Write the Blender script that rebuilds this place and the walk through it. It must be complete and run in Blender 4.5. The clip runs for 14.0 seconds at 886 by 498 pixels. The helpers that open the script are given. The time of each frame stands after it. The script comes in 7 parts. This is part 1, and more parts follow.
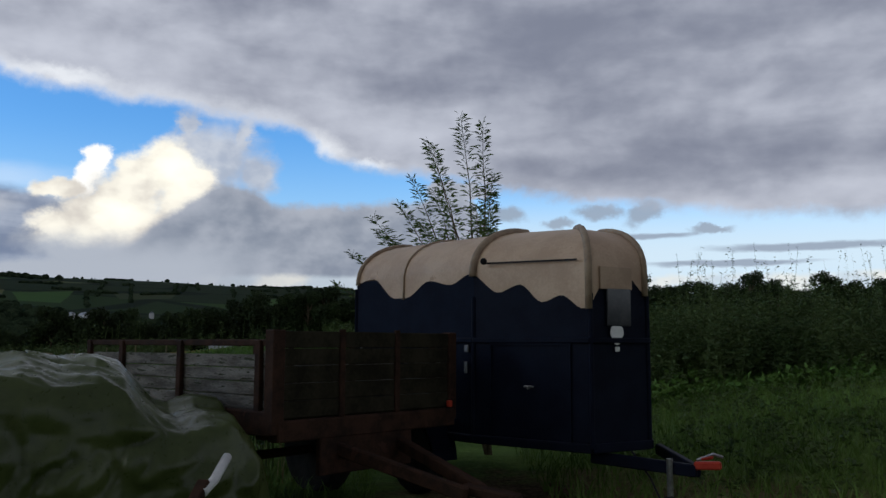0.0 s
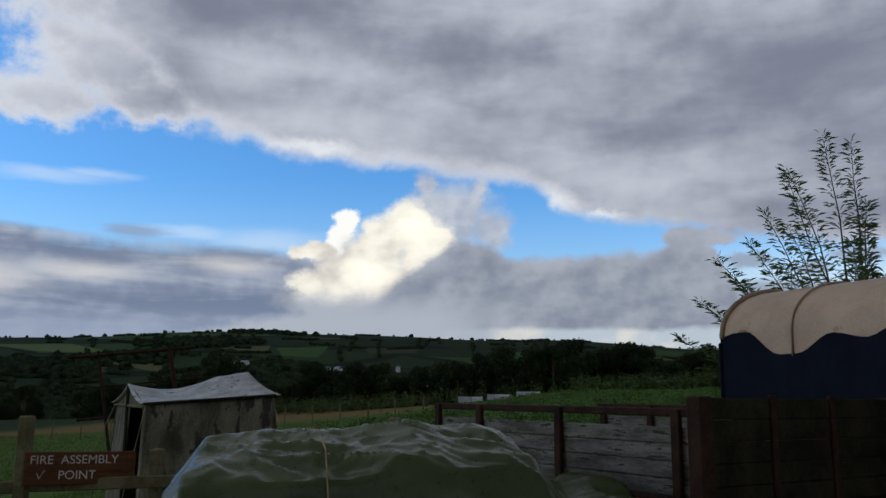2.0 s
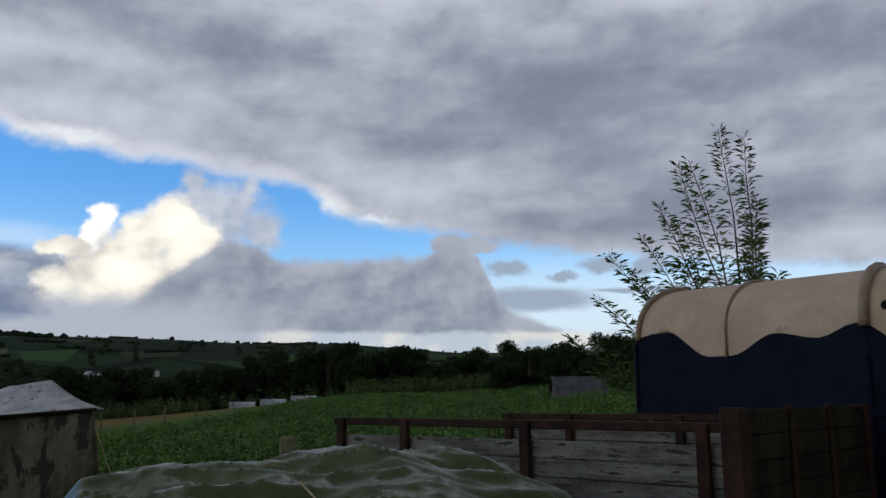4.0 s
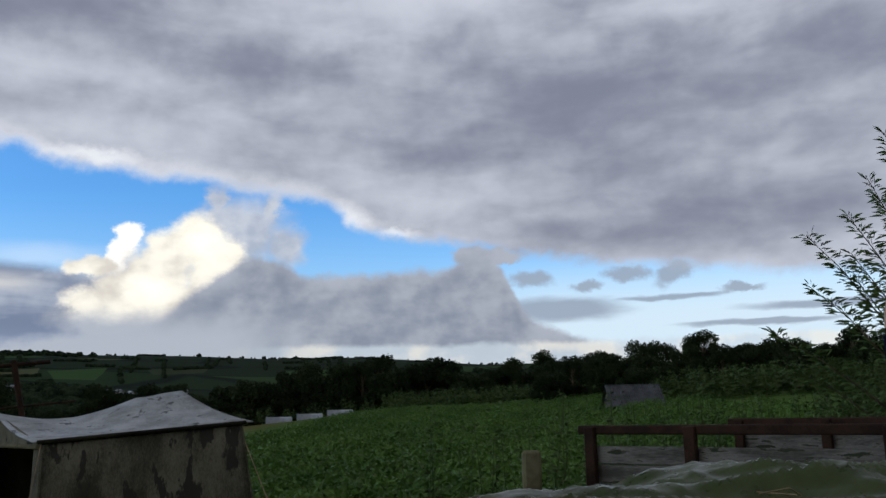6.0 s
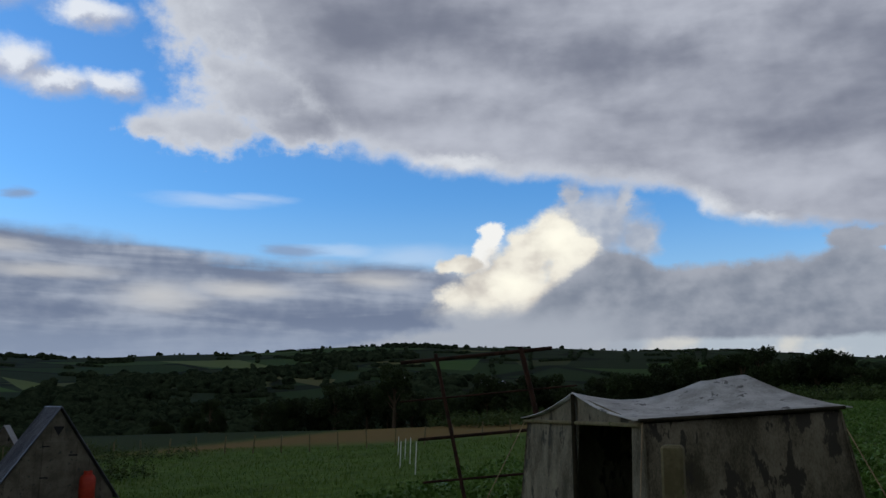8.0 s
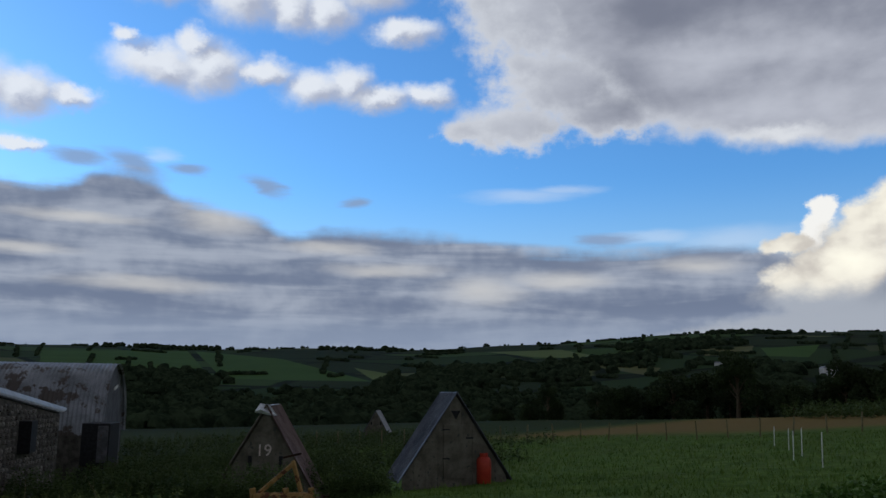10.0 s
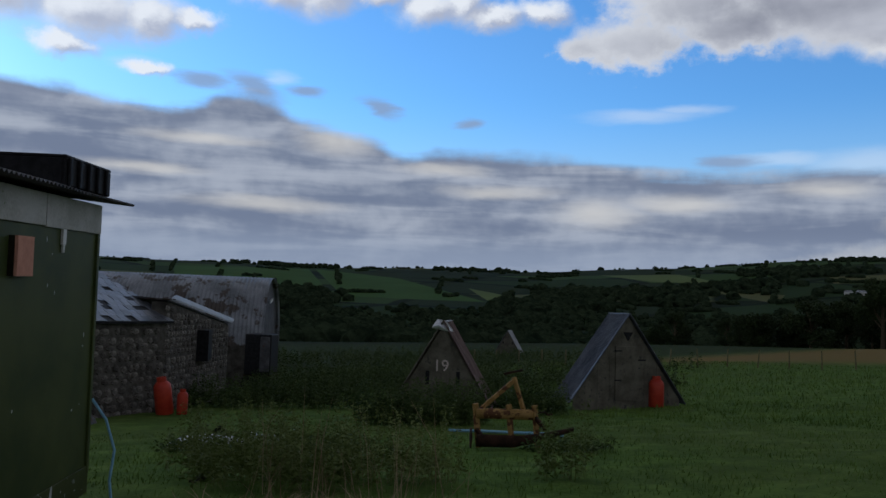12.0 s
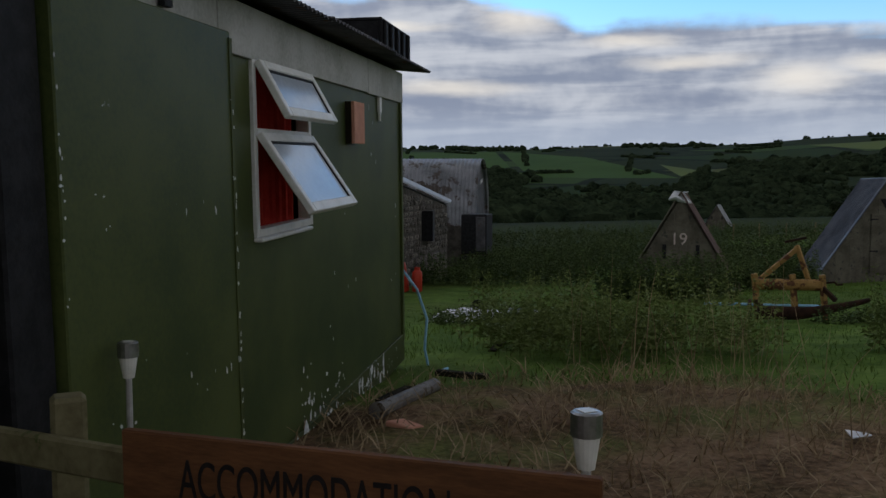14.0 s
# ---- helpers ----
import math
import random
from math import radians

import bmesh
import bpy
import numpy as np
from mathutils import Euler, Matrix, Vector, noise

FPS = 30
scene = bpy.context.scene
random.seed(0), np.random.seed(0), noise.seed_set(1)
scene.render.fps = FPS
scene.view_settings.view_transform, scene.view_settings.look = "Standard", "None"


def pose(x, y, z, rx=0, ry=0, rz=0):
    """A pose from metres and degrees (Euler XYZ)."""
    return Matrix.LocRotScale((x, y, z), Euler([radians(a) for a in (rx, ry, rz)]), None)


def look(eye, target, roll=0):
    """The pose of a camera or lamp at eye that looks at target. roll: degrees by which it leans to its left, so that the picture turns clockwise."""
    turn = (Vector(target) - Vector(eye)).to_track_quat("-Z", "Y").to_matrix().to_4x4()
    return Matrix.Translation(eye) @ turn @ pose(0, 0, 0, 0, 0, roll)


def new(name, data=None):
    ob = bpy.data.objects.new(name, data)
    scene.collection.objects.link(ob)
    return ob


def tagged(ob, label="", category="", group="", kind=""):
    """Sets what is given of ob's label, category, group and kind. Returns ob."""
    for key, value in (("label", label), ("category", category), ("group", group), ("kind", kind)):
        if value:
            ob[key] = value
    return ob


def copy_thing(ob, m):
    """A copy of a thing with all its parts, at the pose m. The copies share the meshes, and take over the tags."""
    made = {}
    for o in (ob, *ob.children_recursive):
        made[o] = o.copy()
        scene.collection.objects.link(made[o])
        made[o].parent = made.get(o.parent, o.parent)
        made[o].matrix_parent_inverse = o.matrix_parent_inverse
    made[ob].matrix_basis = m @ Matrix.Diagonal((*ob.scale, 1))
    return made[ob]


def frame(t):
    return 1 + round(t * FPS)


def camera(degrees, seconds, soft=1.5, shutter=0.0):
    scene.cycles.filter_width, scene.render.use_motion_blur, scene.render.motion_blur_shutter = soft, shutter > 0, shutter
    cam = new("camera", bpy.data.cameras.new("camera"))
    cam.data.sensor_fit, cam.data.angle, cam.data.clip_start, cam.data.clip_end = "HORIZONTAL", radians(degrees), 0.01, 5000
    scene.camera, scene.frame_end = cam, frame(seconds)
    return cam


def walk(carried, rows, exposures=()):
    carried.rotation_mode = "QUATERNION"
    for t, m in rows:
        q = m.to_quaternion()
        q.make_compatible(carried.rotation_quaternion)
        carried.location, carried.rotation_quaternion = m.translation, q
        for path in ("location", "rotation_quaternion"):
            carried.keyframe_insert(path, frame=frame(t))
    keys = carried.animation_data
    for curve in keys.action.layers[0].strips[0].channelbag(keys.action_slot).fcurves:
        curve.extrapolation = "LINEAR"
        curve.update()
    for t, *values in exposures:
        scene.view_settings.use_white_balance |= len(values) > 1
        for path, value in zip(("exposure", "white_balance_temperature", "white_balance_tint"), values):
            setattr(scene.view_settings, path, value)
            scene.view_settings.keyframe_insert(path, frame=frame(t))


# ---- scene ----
cam = camera(55.3, 14.0)
PATH = [
    (0, (-2.829, -1.029, 2.899), (-2.72, 0.956, 3.122), 0.2),
    (0.5, (-3.08, -0.803, 2.918), (-3.073, 1.187, 3.118), -1.1),
    (1, (-3.353, -0.551, 2.942), (-3.607, 1.42, 3.175), 1.7),
    (1.5, (-3.689, -0.312, 2.956), (-4.114, 1.62, 3.248), 2.3),
    (2, (-3.948, -0.07, 2.981), (-4.385, 1.852, 3.323), 0.5),
    (2.5, (-4.248, 0.196, 3.01), (-4.514, 2.145, 3.369), 0.6),
    (3, (-4.528, 0.439, 3.034), (-4.535, 2.404, 3.405), -0.1),
    (5.5, (-5.964, 1.777, 3.022), (-5.836, 3.749, 3.334), -0.4),
    (6, (-6.296, 2.017, 3.01), (-6.251, 3.98, 3.389), -1.3),
    (6.5, (-6.705, 2.218, 3.016), (-6.793, 4.169, 3.449), -1.7),
    (7, (-7.04, 2.115, 3.027), (-7.322, 4.035, 3.509), -2.2),
    (7.5, (-7.404, 1.99, 2.979), (-7.977, 3.855, 3.42), -0.6),
    (8, (-7.848, 1.752, 2.959), (-8.61, 3.564, 3.327), 0.3),
    (8.5, (-8.33, 1.71, 2.969), (-9.294, 3.418, 3.361), -0.5),
    (9, (-8.754, 1.553, 2.942), (-9.921, 3.123, 3.357), 0.5),
    (11.5, (-11.137, 0.454, 2.772), (-12.647, 1.75, 2.973), 0.7),
    (12, (-11.522, 0.262, 2.752), (-13.087, 1.497, 2.901), 2.0),
    (12.5, (-11.85, 0.05, 2.73), (-13.433, 1.27, 2.813), 2.3),
    (13, (-12.171, -0.077, 2.67), (-13.846, 1.013, 2.75), 1.9),
    (13.5, (-12.433, -0.223, 2.624), (-14.219, 0.676, 2.652), 1.6),
    (14, (-12.581, -0.488, 2.556), (-14.377, 0.381, 2.418), 0.0),
]
walk(cam, [(t, look(eye, target, roll)) for t, eye, target, roll in PATH], [(t, stops, 6150 if t < 13 else 6500 if t < 14 else 6800, 10) for t, stops in ((0, 0.1), (1, -0.26), (2.0, 0.02), (3, 0.05), (5.5, 0.16), (7, -0.03), (8.8, -0.12), (11.3, -0.08), (12.5, -0.05), (13, 0.16), (13.5, 0.0), (14, 0.42))])

# ---------------------------------------------------------------- world
SUN_AZ, SUN_EL = 105.0, 14.0      # azimuth counted to the left of +y


class Nodes:
    """Small helper to write node trees as expressions."""

    def __init__(self, tree):
        self.t = tree
        tree.nodes.clear()

    def node(self, kind, **inputs):
        n = self.t.nodes.new(kind)
        for k, v in inputs.items():
            self.put(n, k, v)
        return n

    def put(self, n, key, v):
        sock = n.inputs[int(key[1:])] if key[0] == "i" and key[1:].isdigit() else n.inputs[key.replace("_", " ")]
        if isinstance(v, bpy.types.NodeSocket):
            self.t.links.new(v, sock)
        else:
            sock.default_value = v

    def m(self, op, a, b=0.0, c=0.0):
        n = self.t.nodes.new("ShaderNodeMath")
        n.operation = op
        for k, v in enumerate((a, b, c)):
            self.put(n, "i%d" % k, v)
        return n.outputs[0]

    def noise(self, vec, scale, detail=5.0, rough=0.55, out="Fac", distort=0.0):
        n = self.node("ShaderNodeTexNoise", Vector=vec, Scale=scale, Detail=detail, Roughness=rough, Distortion=distort)
        return n.outputs[out]

    def step(self, v, a, b):
        n = self.node("ShaderNodeMapRange", i0=v, i1=a, i2=b, i3=0.0, i4=1.0)
        n.interpolation_type = "SMOOTHSTEP"
        return n.outputs[0]

    def mix(self, f, a, b):
        n = self.t.nodes.new("ShaderNodeMix")
        n.data_type = "RGBA"
        for sock, v in ((n.inputs[0], f), (n.inputs[6], a), (n.inputs[7], b)):
            if isinstance(v, bpy.types.NodeSocket):
                self.t.links.new(v, sock)
            else:
                sock.default_value = v if not isinstance(v, tuple) or len(v) == 4 else (*v, 1)
        return n.outputs[2]

    def curve(self, x, pts):
        n = self.t.nodes.new("ShaderNodeFloatCurve")
        c = n.mapping.curves[0]
        while len(c.points) < len(pts):
            c.points.new(0.5, 0.5)
        for p, (a, b) in zip(c.points, sorted(pts)):
            p.location = (a, b)
            p.handle_type = "AUTO"
        n.mapping.update()
        self.put(n, "Value", x)
        return n.outputs[0]

    def xyz(self, x, y, z=0.0):
        return self.node("ShaderNodeCombineXYZ", X=x, Y=y, Z=z).outputs[0]


def build_world():
    w = bpy.data.worlds.new("world")
    scene.world = w
    w.use_nodes = True
    w.cycles.sampling_method, w.cycles.sample_map_resolution = "MANUAL", 512
    g = Nodes(w.node_tree)
    way = g.node("ShaderNodeTexCoord").outputs["Generated"]
    sep = g.node("ShaderNodeSeparateXYZ", Vector=way)
    x, y, z = sep.outputs
    az = g.m("MULTIPLY", g.m("ARCTAN2", g.m("MULTIPLY", x, -1.0), y), 57.2958)
    el = g.m("MULTIPLY", g.m("ARCSINE", z), 57.2958)

    def edge(pts, along=None):
        return g.m("MULTIPLY", g.curve(g.m("DIVIDE", g.m("ADD", along or az, 60.0), 180.0), [((a + 60) / 180, e / 40) for a, e in pts]), 40.0)

    def stretched(sx, sy, ox=0.0, oy=0.0):
        return g.xyz(g.m("MULTIPLY_ADD", az, sx, ox), g.m("MULTIPLY_ADD", el, sy, oy))

    def billowed(scale, size, seed, rough=0.6):
        """The place in the sky, pushed about by turbulence: it frays the outlines of the clouds."""
        across = g.noise(stretched(1.0, 1.2, seed, seed), scale, 5.0, rough)
        up = g.noise(stretched(1.0, 1.2, seed + 40.0, seed), scale, 5.0, rough)
        return g.m("MULTIPLY_ADD", g.m("SUBTRACT", across, 0.5), size * 1.5, az), g.m("MULTIPLY_ADD", g.m("SUBTRACT", up, 0.5), size, el)

    def lobes(p, rows):
        """How far p lies from the nearest of several rounded lobes: 1 on their outline. Rows: azimuth, height, half width, half height, tilt."""
        near = None
        for a, e, ra, re, *tilt in rows:
            c, q = math.cos(radians(tilt[0] if tilt else 0)), math.sin(radians(tilt[0] if tilt else 0))
            h = g.m("MULTIPLY_ADD", p[0], c / ra, -(a * c + e * q) / ra)
            v = g.m("MULTIPLY_ADD", p[1], c / re, (a * q - e * c) / re)
            if tilt:
                h, v = g.m("MULTIPLY_ADD", p[1], q / ra, h), g.m("MULTIPLY_ADD", p[0], -q / re, v)
            d = g.m("SQRT", g.m("MULTIPLY_ADD", h, h, g.m("MULTIPLY", v, v)))
            near = d if near is None else g.m("SMOOTH_MIN", near, d, 0.25)
        return near

    def soft(field, a, b, amount=1.0):
        return g.m("MULTIPLY", g.step(field, b, a), amount)

    sky = g.t.nodes.new("ShaderNodeTexSky")
    sky.sky_type, sky.sun_disc = "NISHITA", False
    sky.sun_elevation, sky.sun_rotation = radians(SUN_EL), radians(-SUN_AZ)
    sky.air_density, sky.dust_density, sky.ozone_density = 1.0, 0.6, 2.0
    col = g.mix(1.0, sky.outputs[0], SKY_GAIN)
    col.node.blend_type = "MULTIPLY"
    # thin milky veil near the horizon
    col = g.mix(g.m("MULTIPLY", g.step(el, 15.0, 2.0), 0.75), col, (0.52, 0.70, 0.82))
    col = g.mix(g.m("MULTIPLY", g.m("MULTIPLY", g.step(az, 2.0, -9.0), g.step(el, 11.0, 5.5)), 0.9), col, (0.66, 0.77, 0.83))

    big = billowed(0.16, 3.4, 3.0)
    mid = billowed(0.34, 2.2, 11.0, 0.62)
    fine = billowed(0.62, 1.5, 23.0, 0.62)
    streaky = (g.m("MULTIPLY_ADD", g.m("SUBTRACT", g.noise(stretched(0.22, 0.9, 5.0), 0.8, 5.0, 0.6), 0.5), 4.0, az),
               g.m("MULTIPLY_ADD", g.m("SUBTRACT", g.noise(stretched(0.22, 0.9, 45.0), 0.8, 5.0, 0.6), 0.5), 0.9, el))
    lump = g.noise(stretched(0.30, 0.40), 0.9, 4.0, 0.5)
    lump_to_sun = g.noise(stretched(0.30, 0.40, 0.16, 0.12), 0.9, 4.0, 0.5)
    relief = g.m("SUBTRACT", lump, lump_to_sun)           # lit and shaded flanks of the billows
    streak = g.noise(stretched(0.085, 0.62), 1.0, 4.5, 0.50, distort=0.4)

    # faint wisps, white and grey
    veil = soft(lobes(streaky, ((38.4, 13.3, 3.6, 0.42), (35.5, 13.6, 2.0, 0.3), (63.3, 15.0, 1.3, 0.4), (72.0, 14.9, 1.6, 0.5), (24.5, 10.0, 4.0, 0.8), (30.0, 10.3, 3.0, 0.4))), 0.1, 1.6, 0.38)
    col = g.mix(veil, col, (0.78, 0.83, 0.88))
    scud = soft(lobes(streaky, ((56.1, 13.5, 1.5, 0.55, 20), (50.3, 12.7, 1.1, 0.35), (61.2, 14.3, 1.3, 0.4), (33.3, 10.2, 1.7, 0.45), (68.3, 14.4, 1.8, 0.5), (65.0, 14.4, 2.0, 0.7, 15))), 0.3, 1.4, 0.8)
    col = g.mix(scud, col, (0.27, 0.35, 0.50))
    # grey scraps and streaks low over the far fields
    scraps = soft(lobes(fine, ((-7.2, 8.7, 1.5, 0.6), (-10.9, 8.1, 1.1, 0.35), (-13.8, 8.8, 1.6, 0.5), (-16.6, 8.6, 1.3, 0.7, -25), (-20.8, 7.5, 1.4, 0.25))), 0.5, 1.35, 0.85)
    col = g.mix(scraps, col, (0.30, 0.34, 0.40))
    bars = soft(lobes(streaky, ((-9.0, 6.6, 4.6, 0.85), (-16.5, 7.1, 3.6, 0.2), (-27.0, 6.2, 6.0, 0.3), (-22.0, 5.2, 5.0, 0.22))), 0.55, 1.3, 0.85)
    col = g.mix(bars, col, (0.28, 0.32, 0.39))

    # white puffs beside the deck
    heaps = ((63.5, 20.7, 3.4, 1.5), (60.5, 20.8, 2.8, 1.8), (61.6, 22.3, 1.4, 1.2), (57.0, 21.0, 2.2, 1.0), (53.2, 20.2, 2.7, 1.35), (51.0, 20.6, 1.8, 1.5), (48.8, 19.7, 2.8, 1.0),
             (45.4, 20.0, 1.8, 1.0), (58.5, 25.6, 2.8, 2.0), (55.3, 25.2, 2.2, 1.6), (52.6, 25.0, 2.4, 1.6), (50.0, 26.8, 3.4, 1.6), (47.0, 24.0, 2.6, 1.0), (65.8, 22.3, 1.0, 0.6))
    more = ((75.8, 17.9, 4.4, 2.1), (72.0, 17.9, 2.8, 1.6), (69.2, 18.1, 1.8, 0.8), (76.8, 15.6, 2.2, 0.9), (71.6, 14.8, 1.6, 0.5), (81.0, 18.5, 4.0, 2.4), (64.0, 26.0, 3.0, 1.5), (66.5, 29.0, 5.0, 2.0))
    sunward = (g.m("ADD", mid[0], 0.9), g.m("ADD", mid[1], 0.55))
    puffs = g.m("MINIMUM", lobes(mid, heaps), lobes(mid, more))
    shade = g.m("SUBTRACT", g.m("MINIMUM", lobes(sunward, heaps), lobes(sunward, more)), g.m("MINIMUM", puffs, 1.2))
    shade = g.m("MULTIPLY_ADD", relief, 0.8, shade)
    col = g.mix(soft(puffs, 0.40, 1.35, 0.95), col, g.mix(g.step(shade, -0.45, 0.45), (0.47, 0.49, 0.57), (0.88, 0.89, 0.90)))

    # high grey deck
    deck_line = edge([(-60, 6.5), (-31, 7.7), (-24, 8.2), (-17, 8.9), (-12, 9.5), (-6.7, 10.2), (-1.2, 11.2), (2.6, 11.7), (5, 12.3), (6.8, 13.7), (9.5, 14.4), (14.7, 15.0), (18.5, 15.3),
                      (23.5, 15.6), (26.5, 16.4), (30, 17.0), (34, 19), (37, 24), (40, 30), (46, 33), (60, 34), (80, 33), (100, 24), (120, 8)], g.m("ADD", g.m("MULTIPLY", mid[0], 0.5), g.m("MULTIPLY", big[0], 0.5)))
    tattered = g.step(az, 24.0, 36.0)
    frayed = g.m("SUBTRACT", mid[1], el)
    flecked = g.m("SUBTRACT", fine[1], el)
    torn = lobes(mid, ((37.5, 25.5, 6.0, 5.0), (40.2, 27.5, 3.6, 2.6), (35.5, 20.5, 6.0, 3.0), (38.5, 21.5, 2.6, 1.6), (39.2, 17.9, 4.6, 1.7), (42.6, 17.6, 2.0, 0.9), (33.0, 18.6, 5.0, 1.8)))
    over = g.m("MAXIMUM", g.m("SUBTRACT", el, deck_line), g.m("MULTIPLY_ADD", torn, -5.0, 5.0))
    over = g.m("ADD", over, g.m("ADD", g.m("MULTIPLY", frayed, g.m("MULTIPLY_ADD", tattered, 1.4, 0.8)), g.m("MULTIPLY", flecked, g.m("MULTIPLY_ADD", tattered, 1.8, 0.4))))
    deck = g.step(over, g.m("MULTIPLY_ADD", tattered, -0.7, -0.35), g.m("MULTIPLY_ADD", tattered, 1.4, 0.8))
    low = g.m("ADD", g.m("MAXIMUM", z, 0.0), 0.12)
    flat = g.xyz(g.m("DIVIDE", x, low), g.m("DIVIDE", y, low), 0.0)
    folds = g.noise(flat, 1.0, 3.0, 0.45, distort=0.3)
    grain = g.noise(stretched(0.14, 0.34), 1.0, 5.0, 0.5, distort=0.2)
    tone = g.m("ADD", g.m("MULTIPLY_ADD", folds, 0.75, g.m("MULTIPLY", grain, 0.65)), g.m("MULTIPLY", relief, 0.25))
    tone = g.m("ADD", tone, soft(lobes(big, ((21.0, 17.6, 14.0, 2.4), (38.0, 21.5, 6.0, 4.5), (2.0, 14.5, 9.0, 2.0), (2.0, 27.5, 9.0, 3.0), (24.0, 21.5, 8.0, 1.6), (-22.0, 26.0, 8.0, 2.5))), 0.1, 1.5, 0.17))
    tone = g.m("SUBTRACT", tone, soft(lobes(big, ((-10.0, 20.0, 15.0, 4.0), (-26.0, 12.0, 14.0, 2.6), (27.0, 26.0, 7.0, 2.5), (-12.0, 11.5, 8.0, 1.2), (10.0, 23.0, 9.0, 1.6))), 0.1, 1.5, 0.15))
    deck_col = g.mix(g.step(tone, 0.38, 1.06), (0.205, 0.218, 0.272), (0.56, 0.57, 0.620))
    deck_col = g.mix(g.m("MULTIPLY", g.step(az, 30.0, 44.0), 0.5), deck_col, (0.72, 0.735, 0.765))
    # unseen deck overhead and behind is darkened in colour to dim the ground
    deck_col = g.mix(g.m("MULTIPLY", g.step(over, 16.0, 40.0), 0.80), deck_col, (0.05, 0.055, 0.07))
    rim = g.m("MULTIPLY", g.step(over, g.m("MULTIPLY_ADD", tattered, 3.0, 1.8), 0.0), g.m("MULTIPLY_ADD", g.step(az, -6.0, 12.0), 0.45, 0.15))
    deck_col = g.mix(rim, deck_col, (0.80, 0.81, 0.83))
    deck_col = g.mix(soft(lobes(fine, ((4.9, 12.9, 1.5, 1.0, 25), (2.0, 12.0, 1.6, 0.35), (22.0, 16.5, 3.5, 0.5))), 0.0, 1.5, 0.65), deck_col, (0.90, 0.90, 0.89))
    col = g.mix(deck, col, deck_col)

    # long grey bank above the hills
    bank_line = edge([(-60, 1.5), (12, 2.0), (18, 7.6), (21, 9.0), (24.5, 9.5), (32, 9.5), (37, 9.8), (41.8, 10.4), (47, 10.8), (52, 11.1), (54.8, 10.6), (56.5, 11.4), (59, 12.0), (61.5, 12.4),
                      (64, 13.7), (66.5, 14.0), (68.5, 13.0), (72, 12.6), (78, 13.2), (90, 13.0), (100, 12), (120, 9)])
    under = g.m("ADD", g.m("SUBTRACT", bank_line, el), g.m("MULTIPLY_ADD", frayed, 0.35, g.m("MULTIPLY_ADD", streak, 2.2, -1.1)))
    bank = g.step(under, -0.35, 0.7)
    lay = g.m("MULTIPLY_ADD", relief, 0.5, streak)
    bank_col = g.mix(g.step(lay, 0.34, 0.70), (0.180, 0.218, 0.305), (0.40, 0.435, 0.505))
    bank_col = g.mix(g.m("MULTIPLY", g.m("MULTIPLY", g.step(under, 2.2, 0.6), g.step(lump, 0.58, 0.42)), 0.75), bank_col, (0.20, 0.235, 0.32))
    gleam = soft(lobes(streaky, ((59.2, 11.3, 2.6, 1.0), (41.5, 6.9, 3.0, 0.95), (63.9, 6.8, 5.0, 0.5), (48.0, 8.2, 4.0, 0.45), (36.0, 7.6, 3.0, 0.6), (68.0, 10.8, 4.0, 0.35), (52.0, 9.6, 3.0, 0.45), (27.0, 8.4, 3.0, 0.6), (72.0, 8.6, 4.0, 0.4))), 0.0, 1.5, 0.65)
    bank_col = g.mix(gleam, bank_col, (0.70, 0.67, 0.62))
    bank_col = g.mix(g.m("MULTIPLY", g.step(el, 6.0, 3.5), 0.7), bank_col, (0.29, 0.345, 0.45))
    col = g.mix(bank, col, bank_col)

    # towering cloud: a far white puff, a torn grey crown, the sunlit flank, the shaded body in front
    col = g.mix(soft(lobes(fine, ((19.4, 11.6, 1.05, 0.85), (19.9, 10.7, 0.95, 0.9), (20.2, 9.9, 0.8, 0.8))), 0.65, 1.15), col, (1.0, 0.965, 0.89))
    crown = lobes(fine, ((12.0, 12.0, 2.7, 2.3), (13.9, 13.9, 0.7, 1.1, -15), (10.4, 13.3, 0.7, 1.3, 20), (9.4, 11.2, 1.4, 1.4), (13.6, 12.8, 1.8, 1.0)))
    col = g.mix(soft(crown, 0.45, 1.4, 0.9), col, g.mix(g.step(relief, -0.14, 0.14), (0.42, 0.44, 0.49), (0.60, 0.60, 0.61)))
    flank = lobes(fine, ((15.2, 11.2, 1.9, 1.9), (16.8, 10.5, 1.6, 1.6), (17.6, 9.2, 2.3, 1.7), (19.2, 8.2, 2.4, 1.4), (21.3, 7.2, 2.0, 1.0), (17.5, 7.6, 3.2, 1.4), (13.6, 10.4, 1.7, 1.2), (21.6, 9.5, 1.6, 0.7), (18.5, 6.0, 5.0, 1.4), (14.0, 8.9, 2.0, 1.5)))
    flank_col = g.mix(g.step(g.m("MULTIPLY_ADD", relief, 0.8, lump), 0.22, 0.66), (0.66, 0.60, 0.52), (0.98, 0.91, 0.76))
    flank_col = g.mix(soft(lobes(fine, ((14.9, 11.2, 1.6, 1.5), (18.0, 8.2, 1.4, 0.8))), 0.0, 1.6, 0.95), flank_col, (1.15, 1.08, 0.88))
    flank_col = g.mix(g.step(fine[1], 7.4, 5.6), flank_col, (0.42, 0.445, 0.49))
    col = g.mix(soft(flank, 0.70, 1.25), col, flank_col)
